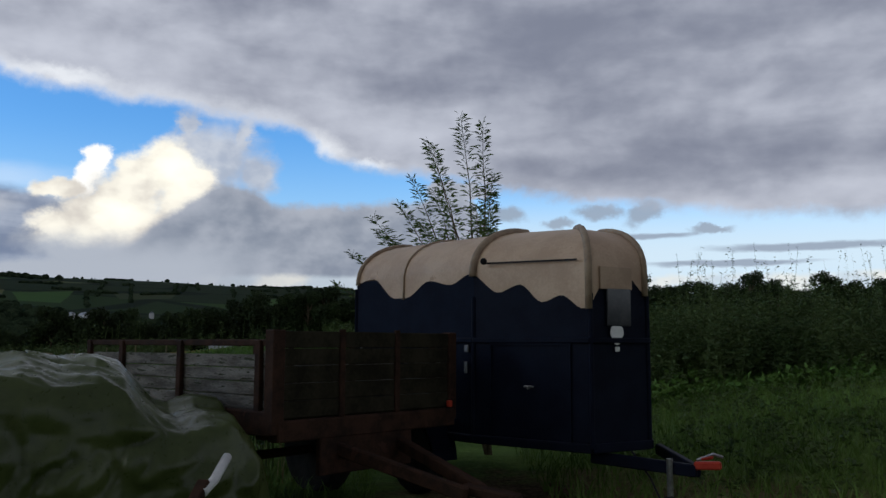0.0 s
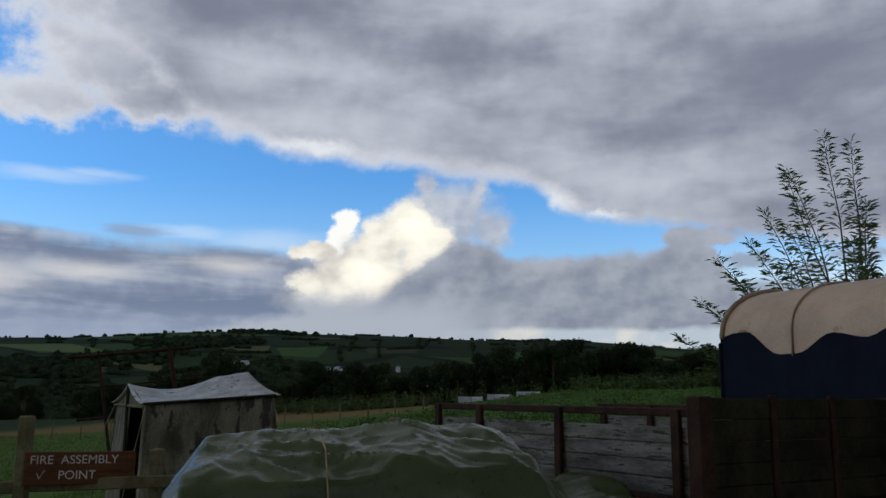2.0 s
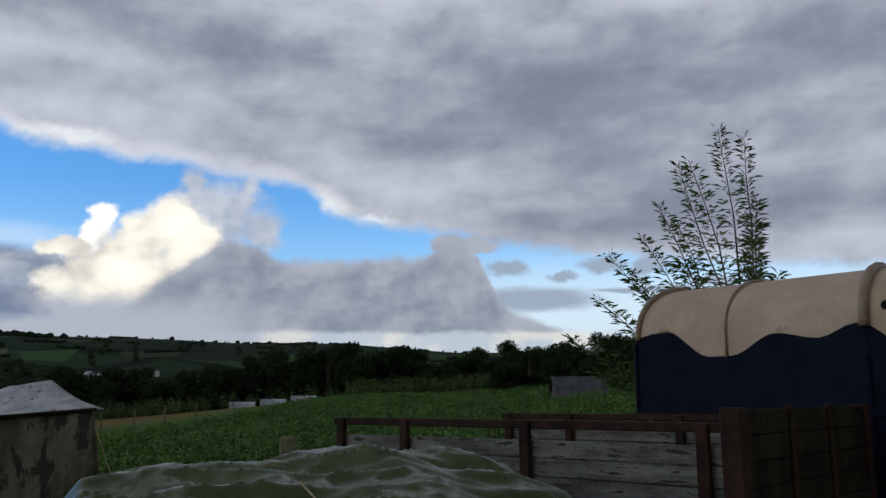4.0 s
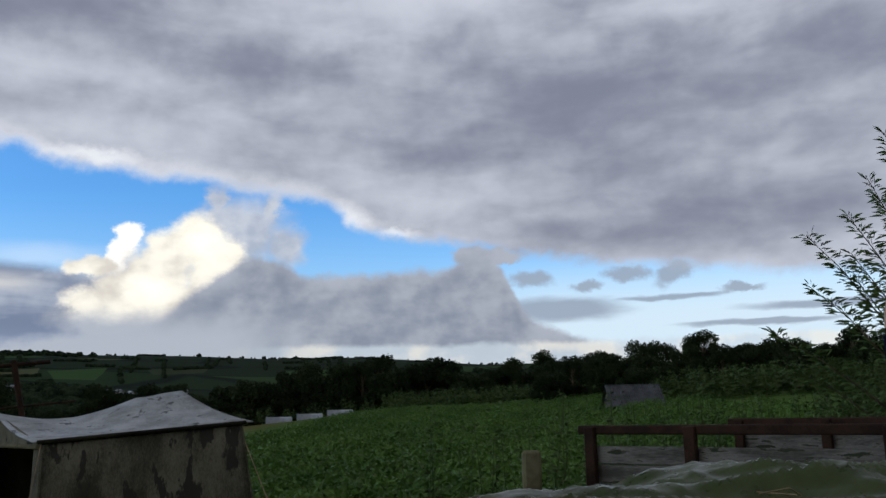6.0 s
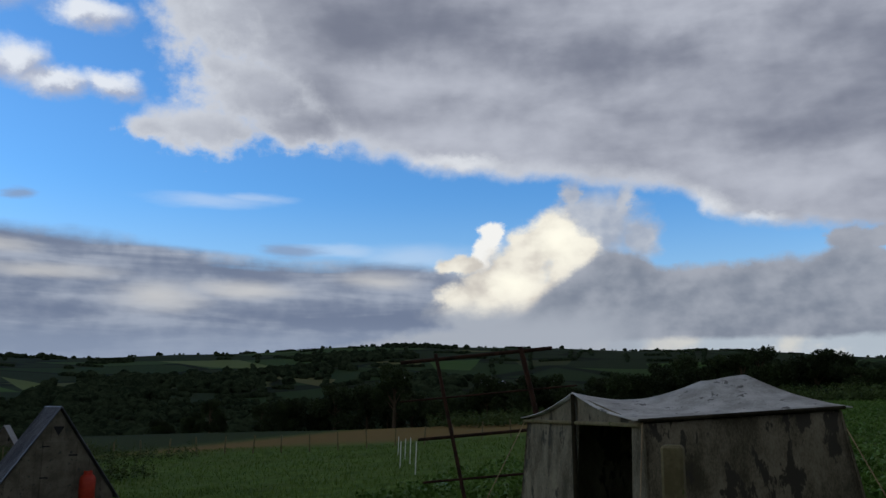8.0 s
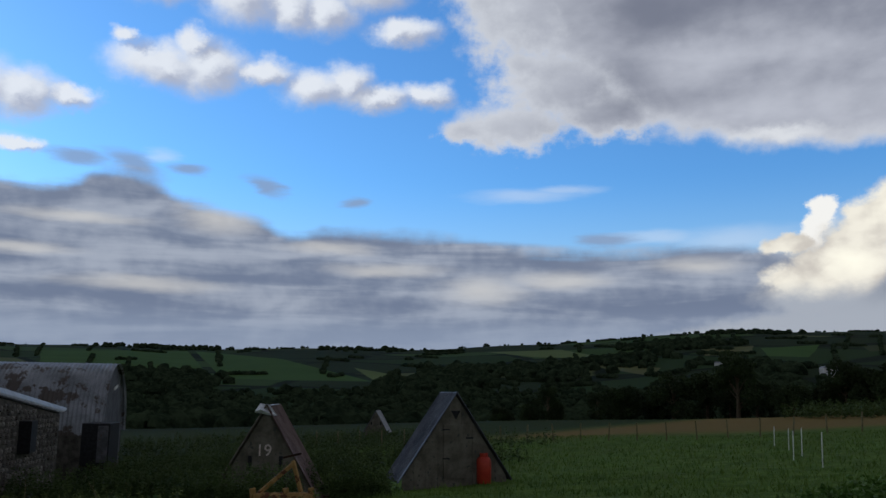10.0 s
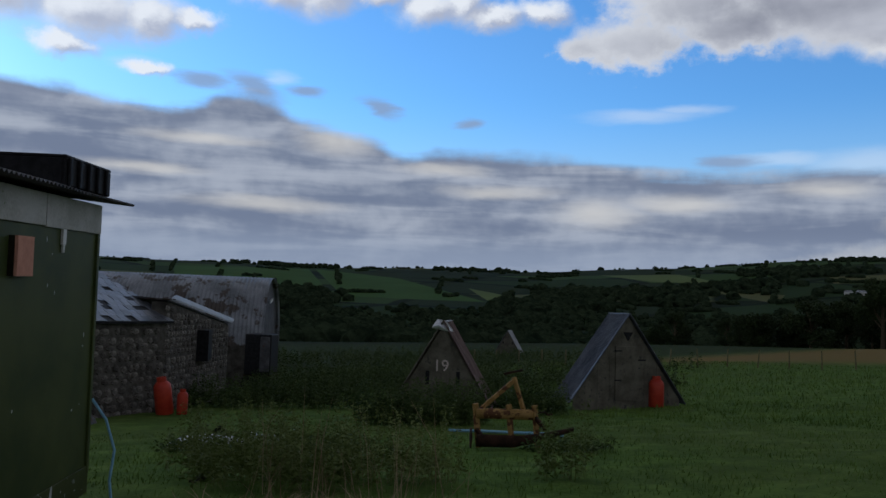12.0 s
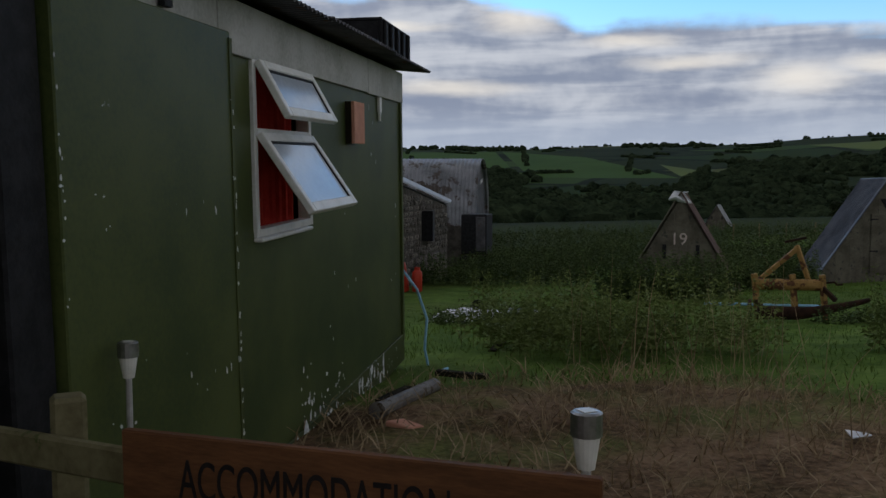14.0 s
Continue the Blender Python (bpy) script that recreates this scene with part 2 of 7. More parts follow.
    heap_line = edge([(-60, 0.5), (-25, 3.1), (-18, 3.8), (-12, 4.3), (-9, 5.2), (-7.2, 6.2), (-6.2, 7.6), (-5.4, 9.4), (-4.2, 10.2), (-2.6, 10.2), (-1.2, 9.6), (1.1, 9.5), (4.9, 9.3), (8.4, 9.3),
                      (9.6, 10.2), (11.6, 10.4), (13.2, 9.5), (14.6, 8.7), (16.2, 7.5), (17.5, 6.2), (20, 5.4), (25, 5.0), (34, 3.0), (120, 0.5)])
    inside = g.m("ADD", g.m("SUBTRACT", heap_line, el), g.m("MULTIPLY_ADD", flecked, 0.75, g.m("MULTIPLY", frayed, 0.35)))
    spur = soft(lobes(fine, ((-4.6, 10.3, 2.3, 0.5), (-3.2, 10.2, 1.3, 0.8))), 0.7, 1.2)
    heap = g.m("MAXIMUM", g.step(inside, -0.25, 0.5), spur)
    heap_col = g.mix(g.step(g.m("MULTIPLY_ADD", relief, 0.9, lump), 0.20, 0.80), (0.225, 0.252, 0.305), (0.375, 0.395, 0.44))
    heap_col = g.mix(g.m("MULTIPLY", g.step(inside, 1.3, 0.1), 0.4), heap_col, (0.46, 0.47, 0.51))
    heap_col = g.mix(g.m("MULTIPLY", g.step(el, 7.5, 4.8), g.step(az, 6.0, 14.0)), heap_col, (0.42, 0.445, 0.49))
    col = g.mix(heap, col, heap_col)
    # pale gap of light along the skyline
    gap = g.m("MULTIPLY", g.m("MULTIPLY", g.step(az, 14.0, 6.0), g.step(g.m("MULTIPLY_ADD", flecked, 0.5, el), 4.7, 4.2)), 0.75)
    col = g.mix(gap, col, g.mix(g.step(lump, 0.45, 0.62), (0.56, 0.62, 0.66), (0.80, 0.77, 0.68)))
    out = g.node("ShaderNodeBackground", Color=col, Strength=1.0)
    world_out = g.t.nodes.new("ShaderNodeOutputWorld")
    g.t.links.new(out.outputs[0], world_out.inputs[0])


SKY_GAIN = (0.088, 0.154, 0.222, 1)
build_world()
sun = new("sun", bpy.data.lights.new("sun", "SUN"))
sun.data.energy, sun.data.angle, sun.data.color = 0.25, radians(24), (1.0, 0.90, 0.78)
sa, se = radians(SUN_AZ), radians(SUN_EL)
sun.matrix_world = look((0, 0, 60), (math.sin(sa) * math.cos(se), -math.cos(sa) * math.cos(se), 60 - math.sin(se)))


# ---------------------------------------------------------------- materials
def mat(name, a, b, scale=3.0, rough=0.8, bump=0.3, fine=40.0, metal=0.0, spots=None, spot_at=0.62, spot_scale=6.0, vary=0.15, stretch=(1, 1, 1), lift=0.01, spec=0.12):
    """Two colours mixed by a coarse and a fine grain, with relief, and a third colour in patches of wear."""
    m = bpy.data.materials.new(name)
    m.use_nodes = True
    g = Nodes(m.node_tree)
    co = g.node("ShaderNodeTexCoord").outputs["Object"]
    co = g.node("ShaderNodeMapping", Vector=co, Scale=stretch).outputs[0]
    big = g.noise(co, scale, 4.0, 0.6)
    small = g.noise(co, fine, 3.0, 0.6)
    f = g.m("MULTIPLY_ADD", big, 0.7, g.m("MULTIPLY", small, 0.3))
    col = g.mix(g.step(f, 0.36, 0.64), a, b)
    if spots:
        patch = g.noise(co, spot_scale, 6.0, 0.65)
        col = g.mix(g.step(patch, spot_at, spot_at + 0.03), col, spots)
    info = g.node("ShaderNodeObjectInfo").outputs["Random"]
    shade = g.m("MULTIPLY_ADD", info, vary, 1.0 - vary / 2)
    hsv = g.node("ShaderNodeHueSaturation", Color=col, Value=shade)
    bsdf = g.node("ShaderNodeBsdfPrincipled", Base_Color=hsv.outputs[0], Metallic=metal, Specular_IOR_Level=spec)
    g.put(bsdf, "Roughness", g.m("MULTIPLY_ADD", small, 0.2, rough - 0.1))
    if bump:
        bp = g.node("ShaderNodeBump", Height=f, Strength=bump, Distance=lift)
        g.put(bsdf, "Normal", bp.outputs[0])
    o = g.t.nodes.new("ShaderNodeOutputMaterial")
    g.t.links.new(bsdf.outputs[0], o.inputs[0])
    return m


NAVY = mat("navy_paint", (0.005, 0.0065, 0.014), (0.008, 0.011, 0.021), 4, 0.5, 0.05, 60, spec=0.04)
CREAM = mat("cream_paint", (0.42, 0.29, 0.19), (0.53, 0.38, 0.255), 3, 0.5, 0.08, 50, spots=(0.40, 0.27, 0.17), spot_at=0.66, spec=0.25)
CREAM_DK = mat("cream_beading", (0.26, 0.19, 0.13), (0.36, 0.27, 0.18), 8, 0.55, 0.2, 50)
RUST = mat("rusty_steel", (0.024, 0.015, 0.011), (0.058, 0.030, 0.019), 7, 0.85, 0.5, 70, 0.2, spots=(0.06, 0.03, 0.02))
OLD_WOOD = mat("weathered_planks", (0.07, 0.063, 0.053), (0.20, 0.185, 0.16), 3, 0.85, 0.6, 30, spots=(0.04, 0.043, 0.025), spot_at=0.58, stretch=(1, 1, 6))
DARK_WOOD = mat("mossy_dark_wood", (0.016, 0.014, 0.009), (0.036, 0.032, 0.020), 4, 0.9, 0.6, 35, spots=(0.13, 0.14, 0.10), spot_at=0.73, spot_scale=11, spec=0.05)
TARP = mat("olive_tarpaulin", (0.042, 0.056, 0.015), (0.070, 0.088, 0.027), 2.5, 0.30, 0.2, 22, lift=0.02, spec=0.32)
TENT = mat("stained_canvas", (0.055, 0.050, 0.032), (0.20, 0.18, 0.125), 2.6, 0.8, 0.3, 70, spots=(0.045, 0.042, 0.032), spot_at=0.56, spot_scale=3.0, stretch=(1.6, 1.6, 0.6))
TENT_ROOF = mat("pale_canvas", (0.26, 0.26, 0.24), (0.50, 0.50, 0.48), 5, 0.55, 0.4, 60, spots=(0.10, 0.10, 0.09), spot_at=0.60, spot_scale=9, spec=0.3)
GREEN_PAINT = mat("flaking_green_paint", (0.034, 0.052, 0.014), (0.072, 0.090, 0.026), 1.1, 0.5, 0.12, 45, spots=(0.42, 0.45, 0.42), spot_at=0.715, spot_scale=8, spec=0.2)
WORN_GREEN = mat("peeled_green_paint", (0.048, 0.060, 0.018), (0.07, 0.085, 0.03), 1.6, 0.55, 0.2, 45, spots=(0.42, 0.46, 0.44), spot_at=0.60, spot_scale=7)
FASCIA = mat("grey_fascia_board", (0.36, 0.36, 0.32), (0.52, 0.52, 0.49), 2.5, 0.75, 0.2, 40, spots=(0.16, 0.24, 0.12), spot_at=0.63, spot_scale=3)
WHITE = mat("white_paint", (0.66, 0.66, 0.62), (0.80, 0.80, 0.77), 6, 0.45, 0.1, 60, spots=(0.42, 0.40, 0.34), spot_at=0.68, spec=0.3)
BLACK = mat("black_bitumen", (0.010, 0.010, 0.011), (0.022, 0.022, 0.024), 9, 0.6, 0.4, 60)
TIN = mat("corrugated_tin", (0.06, 0.06, 0.065), (0.13, 0.13, 0.135), 2, 0.55, 0.2, 30, 0.3, spots=(0.10, 0.06, 0.04))
BARN_TIN = mat("barn_tin", (0.15, 0.16, 0.17), (0.30, 0.31, 0.33), 0.8, 0.5, 0.2, 20, 0.3, spots=(0.10, 0.085, 0.075), spot_at=0.56, spot_scale=0.9)
ARK_TIN = mat("blue_grey_tin", (0.055, 0.06, 0.075), (0.11, 0.12, 0.14), 1.5, 0.5, 0.2, 25, 0.3)
RED_TIN = mat("faded_red_sheet", (0.11, 0.075, 0.07), (0.19, 0.14, 0.125), 2, 0.6, 0.2, 25)
ARK_WOOD = mat("grey_plywood", (0.085, 0.078, 0.06), (0.17, 0.155, 0.12), 2, 0.85, 0.4, 40, spots=(0.07, 0.07, 0.06), spot_at=0.60)
STONE = mat("rubble_stone", (0.060, 0.053, 0.046), (0.215, 0.195, 0.17), 2.5, 0.9, 0.6, 25, vary=0.9, lift=0.02)
MORTAR = mat("lime_mortar", (0.050, 0.045, 0.038), (0.12, 0.11, 0.095), 3, 0.95, 0.5, 30)
SLATE = mat("roof_slate", (0.07, 0.075, 0.085), (0.22, 0.23, 0.26), 1.5, 0.4, 0.2, 20, vary=0.8, spec=0.5)
RED = mat("red_gas_bottle_paint", (0.36, 0.030, 0.016), (0.46, 0.05, 0.022), 5, 0.45, 0.08, 50, spec=0.3)
YELLOW = mat("rusty_yellow_paint", (0.24, 0.145, 0.045), (0.36, 0.22, 0.08), 7, 0.7, 0.3, 60, spots=(0.11, 0.05, 0.025), spot_at=0.52)
FENCE = mat("mossy_fence_timber", (0.10, 0.088, 0.044), (0.19, 0.17, 0.095), 4, 0.9, 0.5, 35, spots=(0.08, 0.10, 0.035), spot_at=0.6)
SIGN = mat("stained_sign_board", (0.080, 0.036, 0.016), (0.145, 0.064, 0.027), 3, 0.7, 0.3, 30, stretch=(1, 6, 6))
INK = mat("burnt_lettering", (0.012, 0.01, 0.01), (0.02, 0.016, 0.014), 9, 0.8, 0.0)
CHALK = mat("pale_lettering", (0.55, 0.45, 0.40), (0.70, 0.62, 0.56), 9, 0.8, 0.0)
STEEL = mat("dull_steel", (0.20, 0.20, 0.20), (0.36, 0.36, 0.35), 9, 0.35, 0.1, 60, 0.9)
RUBBER = mat("tyre_rubber", (0.012, 0.012, 0.012), (0.028, 0.027, 0.025), 9, 0.8, 0.3, 60)
PLASTIC = mat("grey_plastic", (0.36, 0.35, 0.33), (0.50, 0.49, 0.47), 9, 0.5, 0.1, 60)
LENS = mat("frosted_plastic", (0.55, 0.54, 0.48), (0.68, 0.67, 0.62), 9, 0.35, 0.05, 60, spec=0.4)
HOSE = mat("blue_hose", (0.16, 0.34, 0.48), (0.24, 0.44, 0.58), 9, 0.5, 0.05, 60)
PINK = mat("salmon_board", (0.50, 0.24, 0.17), (0.60, 0.31, 0.22), 9, 0.8, 0.2, 60)
CURTAIN = mat("red_curtain", (0.50, 0.035, 0.028), (0.62, 0.06, 0.045), 9, 0.9, 0.2, 60)
# sky's reflection put into the pane's pale blue base colour
GLASS = mat("sky_reflection_pane", (0.42, 0.47, 0.52), (0.50, 0.55, 0.60), 2, 0.16, 0.02, 30, spec=0.5)
DARK_GLASS = mat("dark_pane", (0.03, 0.032, 0.036), (0.05, 0.05, 0.055), 2, 0.12, 0.0, 30, spec=0.5)
BARK = mat("willow_bark", (0.07, 0.055, 0.035), (0.14, 0.11, 0.07), 9, 0.9, 0.4, 60)
LEAF_WILLOW = mat("willow_leaf", (0.065, 0.11, 0.030), (0.12, 0.18, 0.055), 6, 0.5, 0.0, 30)
LEAF_TREE = mat("dark_leaf", (0.018, 0.030, 0.010), (0.040, 0.060, 0.020), 0.6, 0.7, 0.0, 6, vary=0.6)
LEAF_WEED = mat("weed_leaf", (0.036, 0.062, 0.017), (0.084, 0.120, 0.037), 0.9, 0.65, 0.0, 8)
LEAF_CROP = mat("crop_leaf", (0.055, 0.115, 0.021), (0.115, 0.205, 0.04), 0.35, 0.55, 0.0, 8)
GRASS = mat("grass_blade", (0.066, 0.122, 0.020), (0.135, 0.215, 0.044), 0.3, 0.6, 0.0, 4)
LEAF_TALL = mat("tall_weed_leaf", (0.090, 0.125, 0.032), (0.18, 0.225, 0.07), 0.9, 0.65, 0.0, 8)
FLAKE = mat("bare_primer", (0.45, 0.47, 0.45), (0.66, 0.68, 0.66), 20, 0.8, 0.2, 60)
OLD_PIPE = mat("muddy_grey_pipe", (0.11, 0.10, 0.09), (0.21, 0.20, 0.18), 6, 0.6, 0.2, 40, spots=(0.08, 0.06, 0.04), spot_at=0.55)
STRAW = mat("dry_stalk", (0.20, 0.145, 0.085), (0.38, 0.29, 0.175), 5, 0.9, 0.0, 30)
SACK = mat("white_sheeting", (0.60, 0.62, 0.66), (0.80, 0.82, 0.85), 9, 0.5, 0.2, 40)
POLY = mat("pale_polythene", (0.30, 0.31, 0.32), (0.42, 0.43, 0.44), 2, 0.4, 0.1, 30)
WOODS = mat("far_woods", (0.013, 0.021, 0.012), (0.042, 0.060, 0.031), 0.12, 0.9, 1.0, 0.9, lift=1.6, spec=0.0)
HOUSE = mat("far_render", (0.5, 0.5, 0.48), (0.65, 0.64, 0.62), 0.2, 0.8, 0.0, 2)
PIPE = mat("white_pipe", (0.6, 0.6, 0.58), (0.75, 0.74, 0.72), 9, 0.4, 0.1, 40)


# ---------------------------------------------------------------- mesh helpers
class Geo:
    """Collects vertices and faces of one mesh."""

    def __init__(self):
        self.v, self.f = [], []

    def add(self, verts, faces):
        k = len(self.v)
        self.v += [tuple(p) for p in verts]
        self.f += [tuple(i + k for i in q) for q in faces]
        return self

    def box(self, x0, x1, y0, y1, z0, z1, m=None):
        p = [Vector((x, y, z)) for z in (z0, z1) for y in (y0, y1) for x in (x0, x1)]
        if m is not None:
            p = [m @ q for q in p]
        return self.add(p, [(0, 2, 3, 1), (4, 5, 7, 6), (0, 1, 5, 4), (2, 6, 7, 3), (0, 4, 6, 2), (1, 3, 7, 5)])

    def beam(self, a, b, w, h, up=(0, 0, 1)):
        """A squared timber from a to b, w wide and h high."""
        a, b = Vector(a), Vector(b)
        d = (b - a).normalized()
        s = d.cross(Vector(up))
        s = s.normalized() if s.length > 1e-4 else Vector((1, 0, 0))
        n = s.cross(d)
        p = [e + s * i * w / 2 + n * j * h / 2 for e in (a, b) for i, j in ((-1, -1), (1, -1), (1, 1), (-1, 1))]
        return self.add(p, [(3, 2, 1, 0), (4, 5, 6, 7)] + [(k, (k + 1) % 4, 4 + (k + 1) % 4, 4 + k) for k in range(4)])

    def tube(self, path, radius, seg=8, caps=True):
        path = [Vector(p) for p in path]
        rad = radius if isinstance(radius, (list, tuple)) else [radius] * len(path)
        rings = []
        side = None
        for k, p in enumerate(path):
            d = (path[min(k + 1, len(path) - 1)] - path[max(k - 1, 0)]).normalized()
            if side is None:
                side = d.cross(Vector((0, 0, 1)))
                side = side.normalized() if side.length > 1e-3 else Vector((1, 0, 0))
            side = (side - d * side.dot(d)).normalized()
            up = d.cross(side)
            rings.append([p + (side * math.cos(2 * math.pi * j / seg) + up * math.sin(2 * math.pi * j / seg)) * rad[k] for j in range(seg)])
        v = [q for r in rings for q in r]
        f = [(k * seg + j, k * seg + (j + 1) % seg, (k + 1) * seg + (j + 1) % seg, (k + 1) * seg + j) for k in range(len(path) - 1) for j in range(seg)]
        if caps:
            f += [tuple(range(seg))[::-1], tuple(range((len(path) - 1) * seg, len(path) * seg))]
        return self.add(v, f)

    def lathe(self, profile, centre=(0, 0, 0), seg=20, axis="z"):
        """Turns a profile of (radius, height) about an upright axis, or about x or y."""
        v = []
        for r, h in profile:
            for j in range(seg):
                a = 2 * math.pi * j / seg
                p = {"z": (r * math.cos(a), r * math.sin(a), h), "x": (h, r * math.cos(a), r * math.sin(a)), "y": (r * math.sin(a), h, r * math.cos(a))}[axis]
                v.append((p[0] + centre[0], p[1] + centre[1], p[2] + centre[2]))
        n = len(profile)
        f = [(k * seg + j, k * seg + (j + 1) % seg, (k + 1) * seg + (j + 1) % seg, (k + 1) * seg + j) for k in range(n - 1) for j in range(seg)]
        f += [tuple(range(seg))[::-1], tuple(range((n - 1) * seg, n * seg))]
        return self.add(v, f)

    def slab(self, pts, t):
        """A plate with the outline pts, made thick by the vector t."""
        n, t = len(pts), Vector(t)
        a = [Vector(p) for p in pts]
        return self.add(a + [p + t for p in a], [tuple(range(n))[::-1], tuple(range(n, 2 * n))] + [(k, (k + 1) % n, n + (k + 1) % n, n + k) for k in range(n)])

    def mesh(self, name, material, bevel=0.0, smooth=False):
        me = bpy.data.meshes.new(name)
        me.from_pydata(self.v, [], self.f)
        if bevel:
            bm = bmesh.new()
            bm.from_mesh(me)
            edges = [e for e in bm.edges if len(e.link_faces) == 2 and e.calc_face_angle(0) > 0.6]
            bmesh.ops.bevel(bm, geom=edges, offset=bevel, segments=1, affect="EDGES", clamp_overlap=True)
            bmesh.ops.recalc_face_normals(bm, faces=bm.faces)
            bm.to_mesh(me)
            bm.free()
        me.materials.append(material)
        if smooth:
            me.polygons.foreach_set("use_smooth", [True] * len(me.polygons))
        me.update()
        return me


def thing(name, at, label, category, group="", kind=""):
    """An empty at its base that carries the parts of a thing."""
    e = new(name)
    e.empty_display_size = 0.2
    e.matrix_world = at
    return tagged(e, label, category, group, kind)


def part(name, geo, material, parent, label="", bevel=0.0, smooth=False):
    ob = new(name, geo.mesh(name, material, bevel, smooth))
    ob.parent = parent
    return tagged(ob, label) if label else ob


def solo(name, geo, material, label, category, at=None, group="", kind="", bevel=0.0, smooth=False):
    ob = new(name, geo.mesh(name, material, bevel, smooth))
    if at is not None:
        ob.matrix_world = at
    return tagged(ob, label, category, group, kind)


def lettering(name, text, size, m, material, parent, label, depth=0.003):
    cu = bpy.data.curves.new(name, "FONT")
    cu.body, cu.size, cu.extrude, cu.align_x = text, size, depth, "LEFT"
    tmp = bpy.data.objects.new(name, cu)
    scene.collection.objects.link(tmp)
    me = bpy.data.meshes.new_from_object(tmp.evaluated_get(bpy.context.evaluated_depsgraph_get()))
    bpy.data.objects.remove(tmp)
    me.materials.clear()
    me.materials.append(material)
    ob = new(name, me)
    ob.parent = parent
    ob.matrix_basis = m
    return tagged(ob, label)


# ---------------------------------------------------------------- ground
RIDGE = [(-180, 3.0), (-60, 2.6), (-20, 2.7), (-11, 3.0), (-4.5, 3.1), (0, 3.4), (5, 3.7), (11, 3.75), (17, 3.9), (24, 4.1), (30, 3.85), (37, 3.35), (44, 2.95), (50, 2.9), (60, 2.75), (70, 2.75), (90, 3.0), (180, 3.0)]
EYE_X, EYE_Y, EYE_Z = -7.5, 0.5, 2.9


def smooth01(v, a, b):
    t = np.clip((v - a) / (b - a), 0, 1)
    return t * t * (3 - 2 * t)


def ground_z(x, y):
    """Height of the land: a yard on a gentle slope, a valley beyond the field, and hills."""
    x, y = np.asarray(x, float), np.asarray(y, float)
    xs = [-130, -60, -48, -29, -22, -17, -12.5, -8, 0, 5, 15, 40]
    zs = [-4.0, -2.2, -1.65, -0.30, 0.30, 0.74, 1.06, 1.38, 1.44, 1.95, 2.4, 2.8]
    near = sum(np.interp(x + o, xs, zs) for o in (-2, -1, 0, 1, 2)) / 5 + 0.026 * np.clip(y, -10, 90)
    near = near - 0.035 * (np.clip(y, 0, 20) - 10) * smooth01(x, -46, -36) * smooth01(-x, 12, 19)
    dx, dy = x - EYE_X, y - EYE_Y
    r, az = np.hypot(dx, dy) + 1e-6, np.degrees(np.arctan2(-dx, dy))
    top = np.interp(az, [a for a, _ in RIDGE], [e for _, e in RIDGE])
    top = top + 0.05 * np.sin(az * 0.5)
    k = smooth01(np.log(r), np.log(240.0), np.log(1900.0))
    el = -2.6 + (top + 2.6) * k ** 0.85
    el = el - 0.5 * smooth01(r, 2100, 2600)
    far = EYE_Z + r * np.tan(np.radians(el))
    t = smooth01(r, 105, 190)
    return near * (1 - t) + far * t


def gz(x, y):
    return float(ground_z(x, y))


GREEN_LEY, PALE_LEY, OCHRE_LEY, DULL_LEY = (0.050, 0.098, 0.024), (0.105, 0.140, 0.048), (0.100, 0.105, 0.043), (0.048, 0.060, 0.026)
FAR_FIELDS = [
    ([(69.4, 2.45), (60.8, 2.6), (59.1, 0.75), (63.0, 0.6), (69.4, 1.7)], GREEN_LEY), ([(60.4, 2.6), (54.8, 2.2), (48.7, 0.75), (58.5, 0.8)], GREEN_LEY),
    ([(50.2, 1.7), (48.0, 1.35), (44.3, 0.6), (48.4, 0.6)], PALE_LEY), ([(41.5, 2.8), (36.3, 3.0), (32.7, 2.35), (38.0, 2.45)], PALE_LEY),
    ([(34.4, 2.2), (29.8, 1.8), (30.3, 1.2), (33.8, 1.8)], OCHRE_LEY), ([(41.7, 1.8), (37.0, 1.65), (36.9, 1.0), (41.7, 1.1)], DULL_LEY),
    ([(27.3, 3.0), (24.1, 3.2), (24.2, 2.65), (27.1, 2.55)], OCHRE_LEY), ([(23.7, 3.05), (20.2, 3.2), (20.9, 2.4), (23.3, 2.5)], GREEN_LEY),
    ([(18.0, 3.1), (14.0, 3.2), (14.5, 2.8), (17.5, 2.7)], DULL_LEY), ([(9.5, 2.9), (5.0, 3.0), (5.5, 2.6), (9.0, 2.55)], GREEN_LEY), ([(30.5, 3.3), (27.5, 3.5), (27.9, 3.1), (30.0, 3.0)], DULL_LEY)]


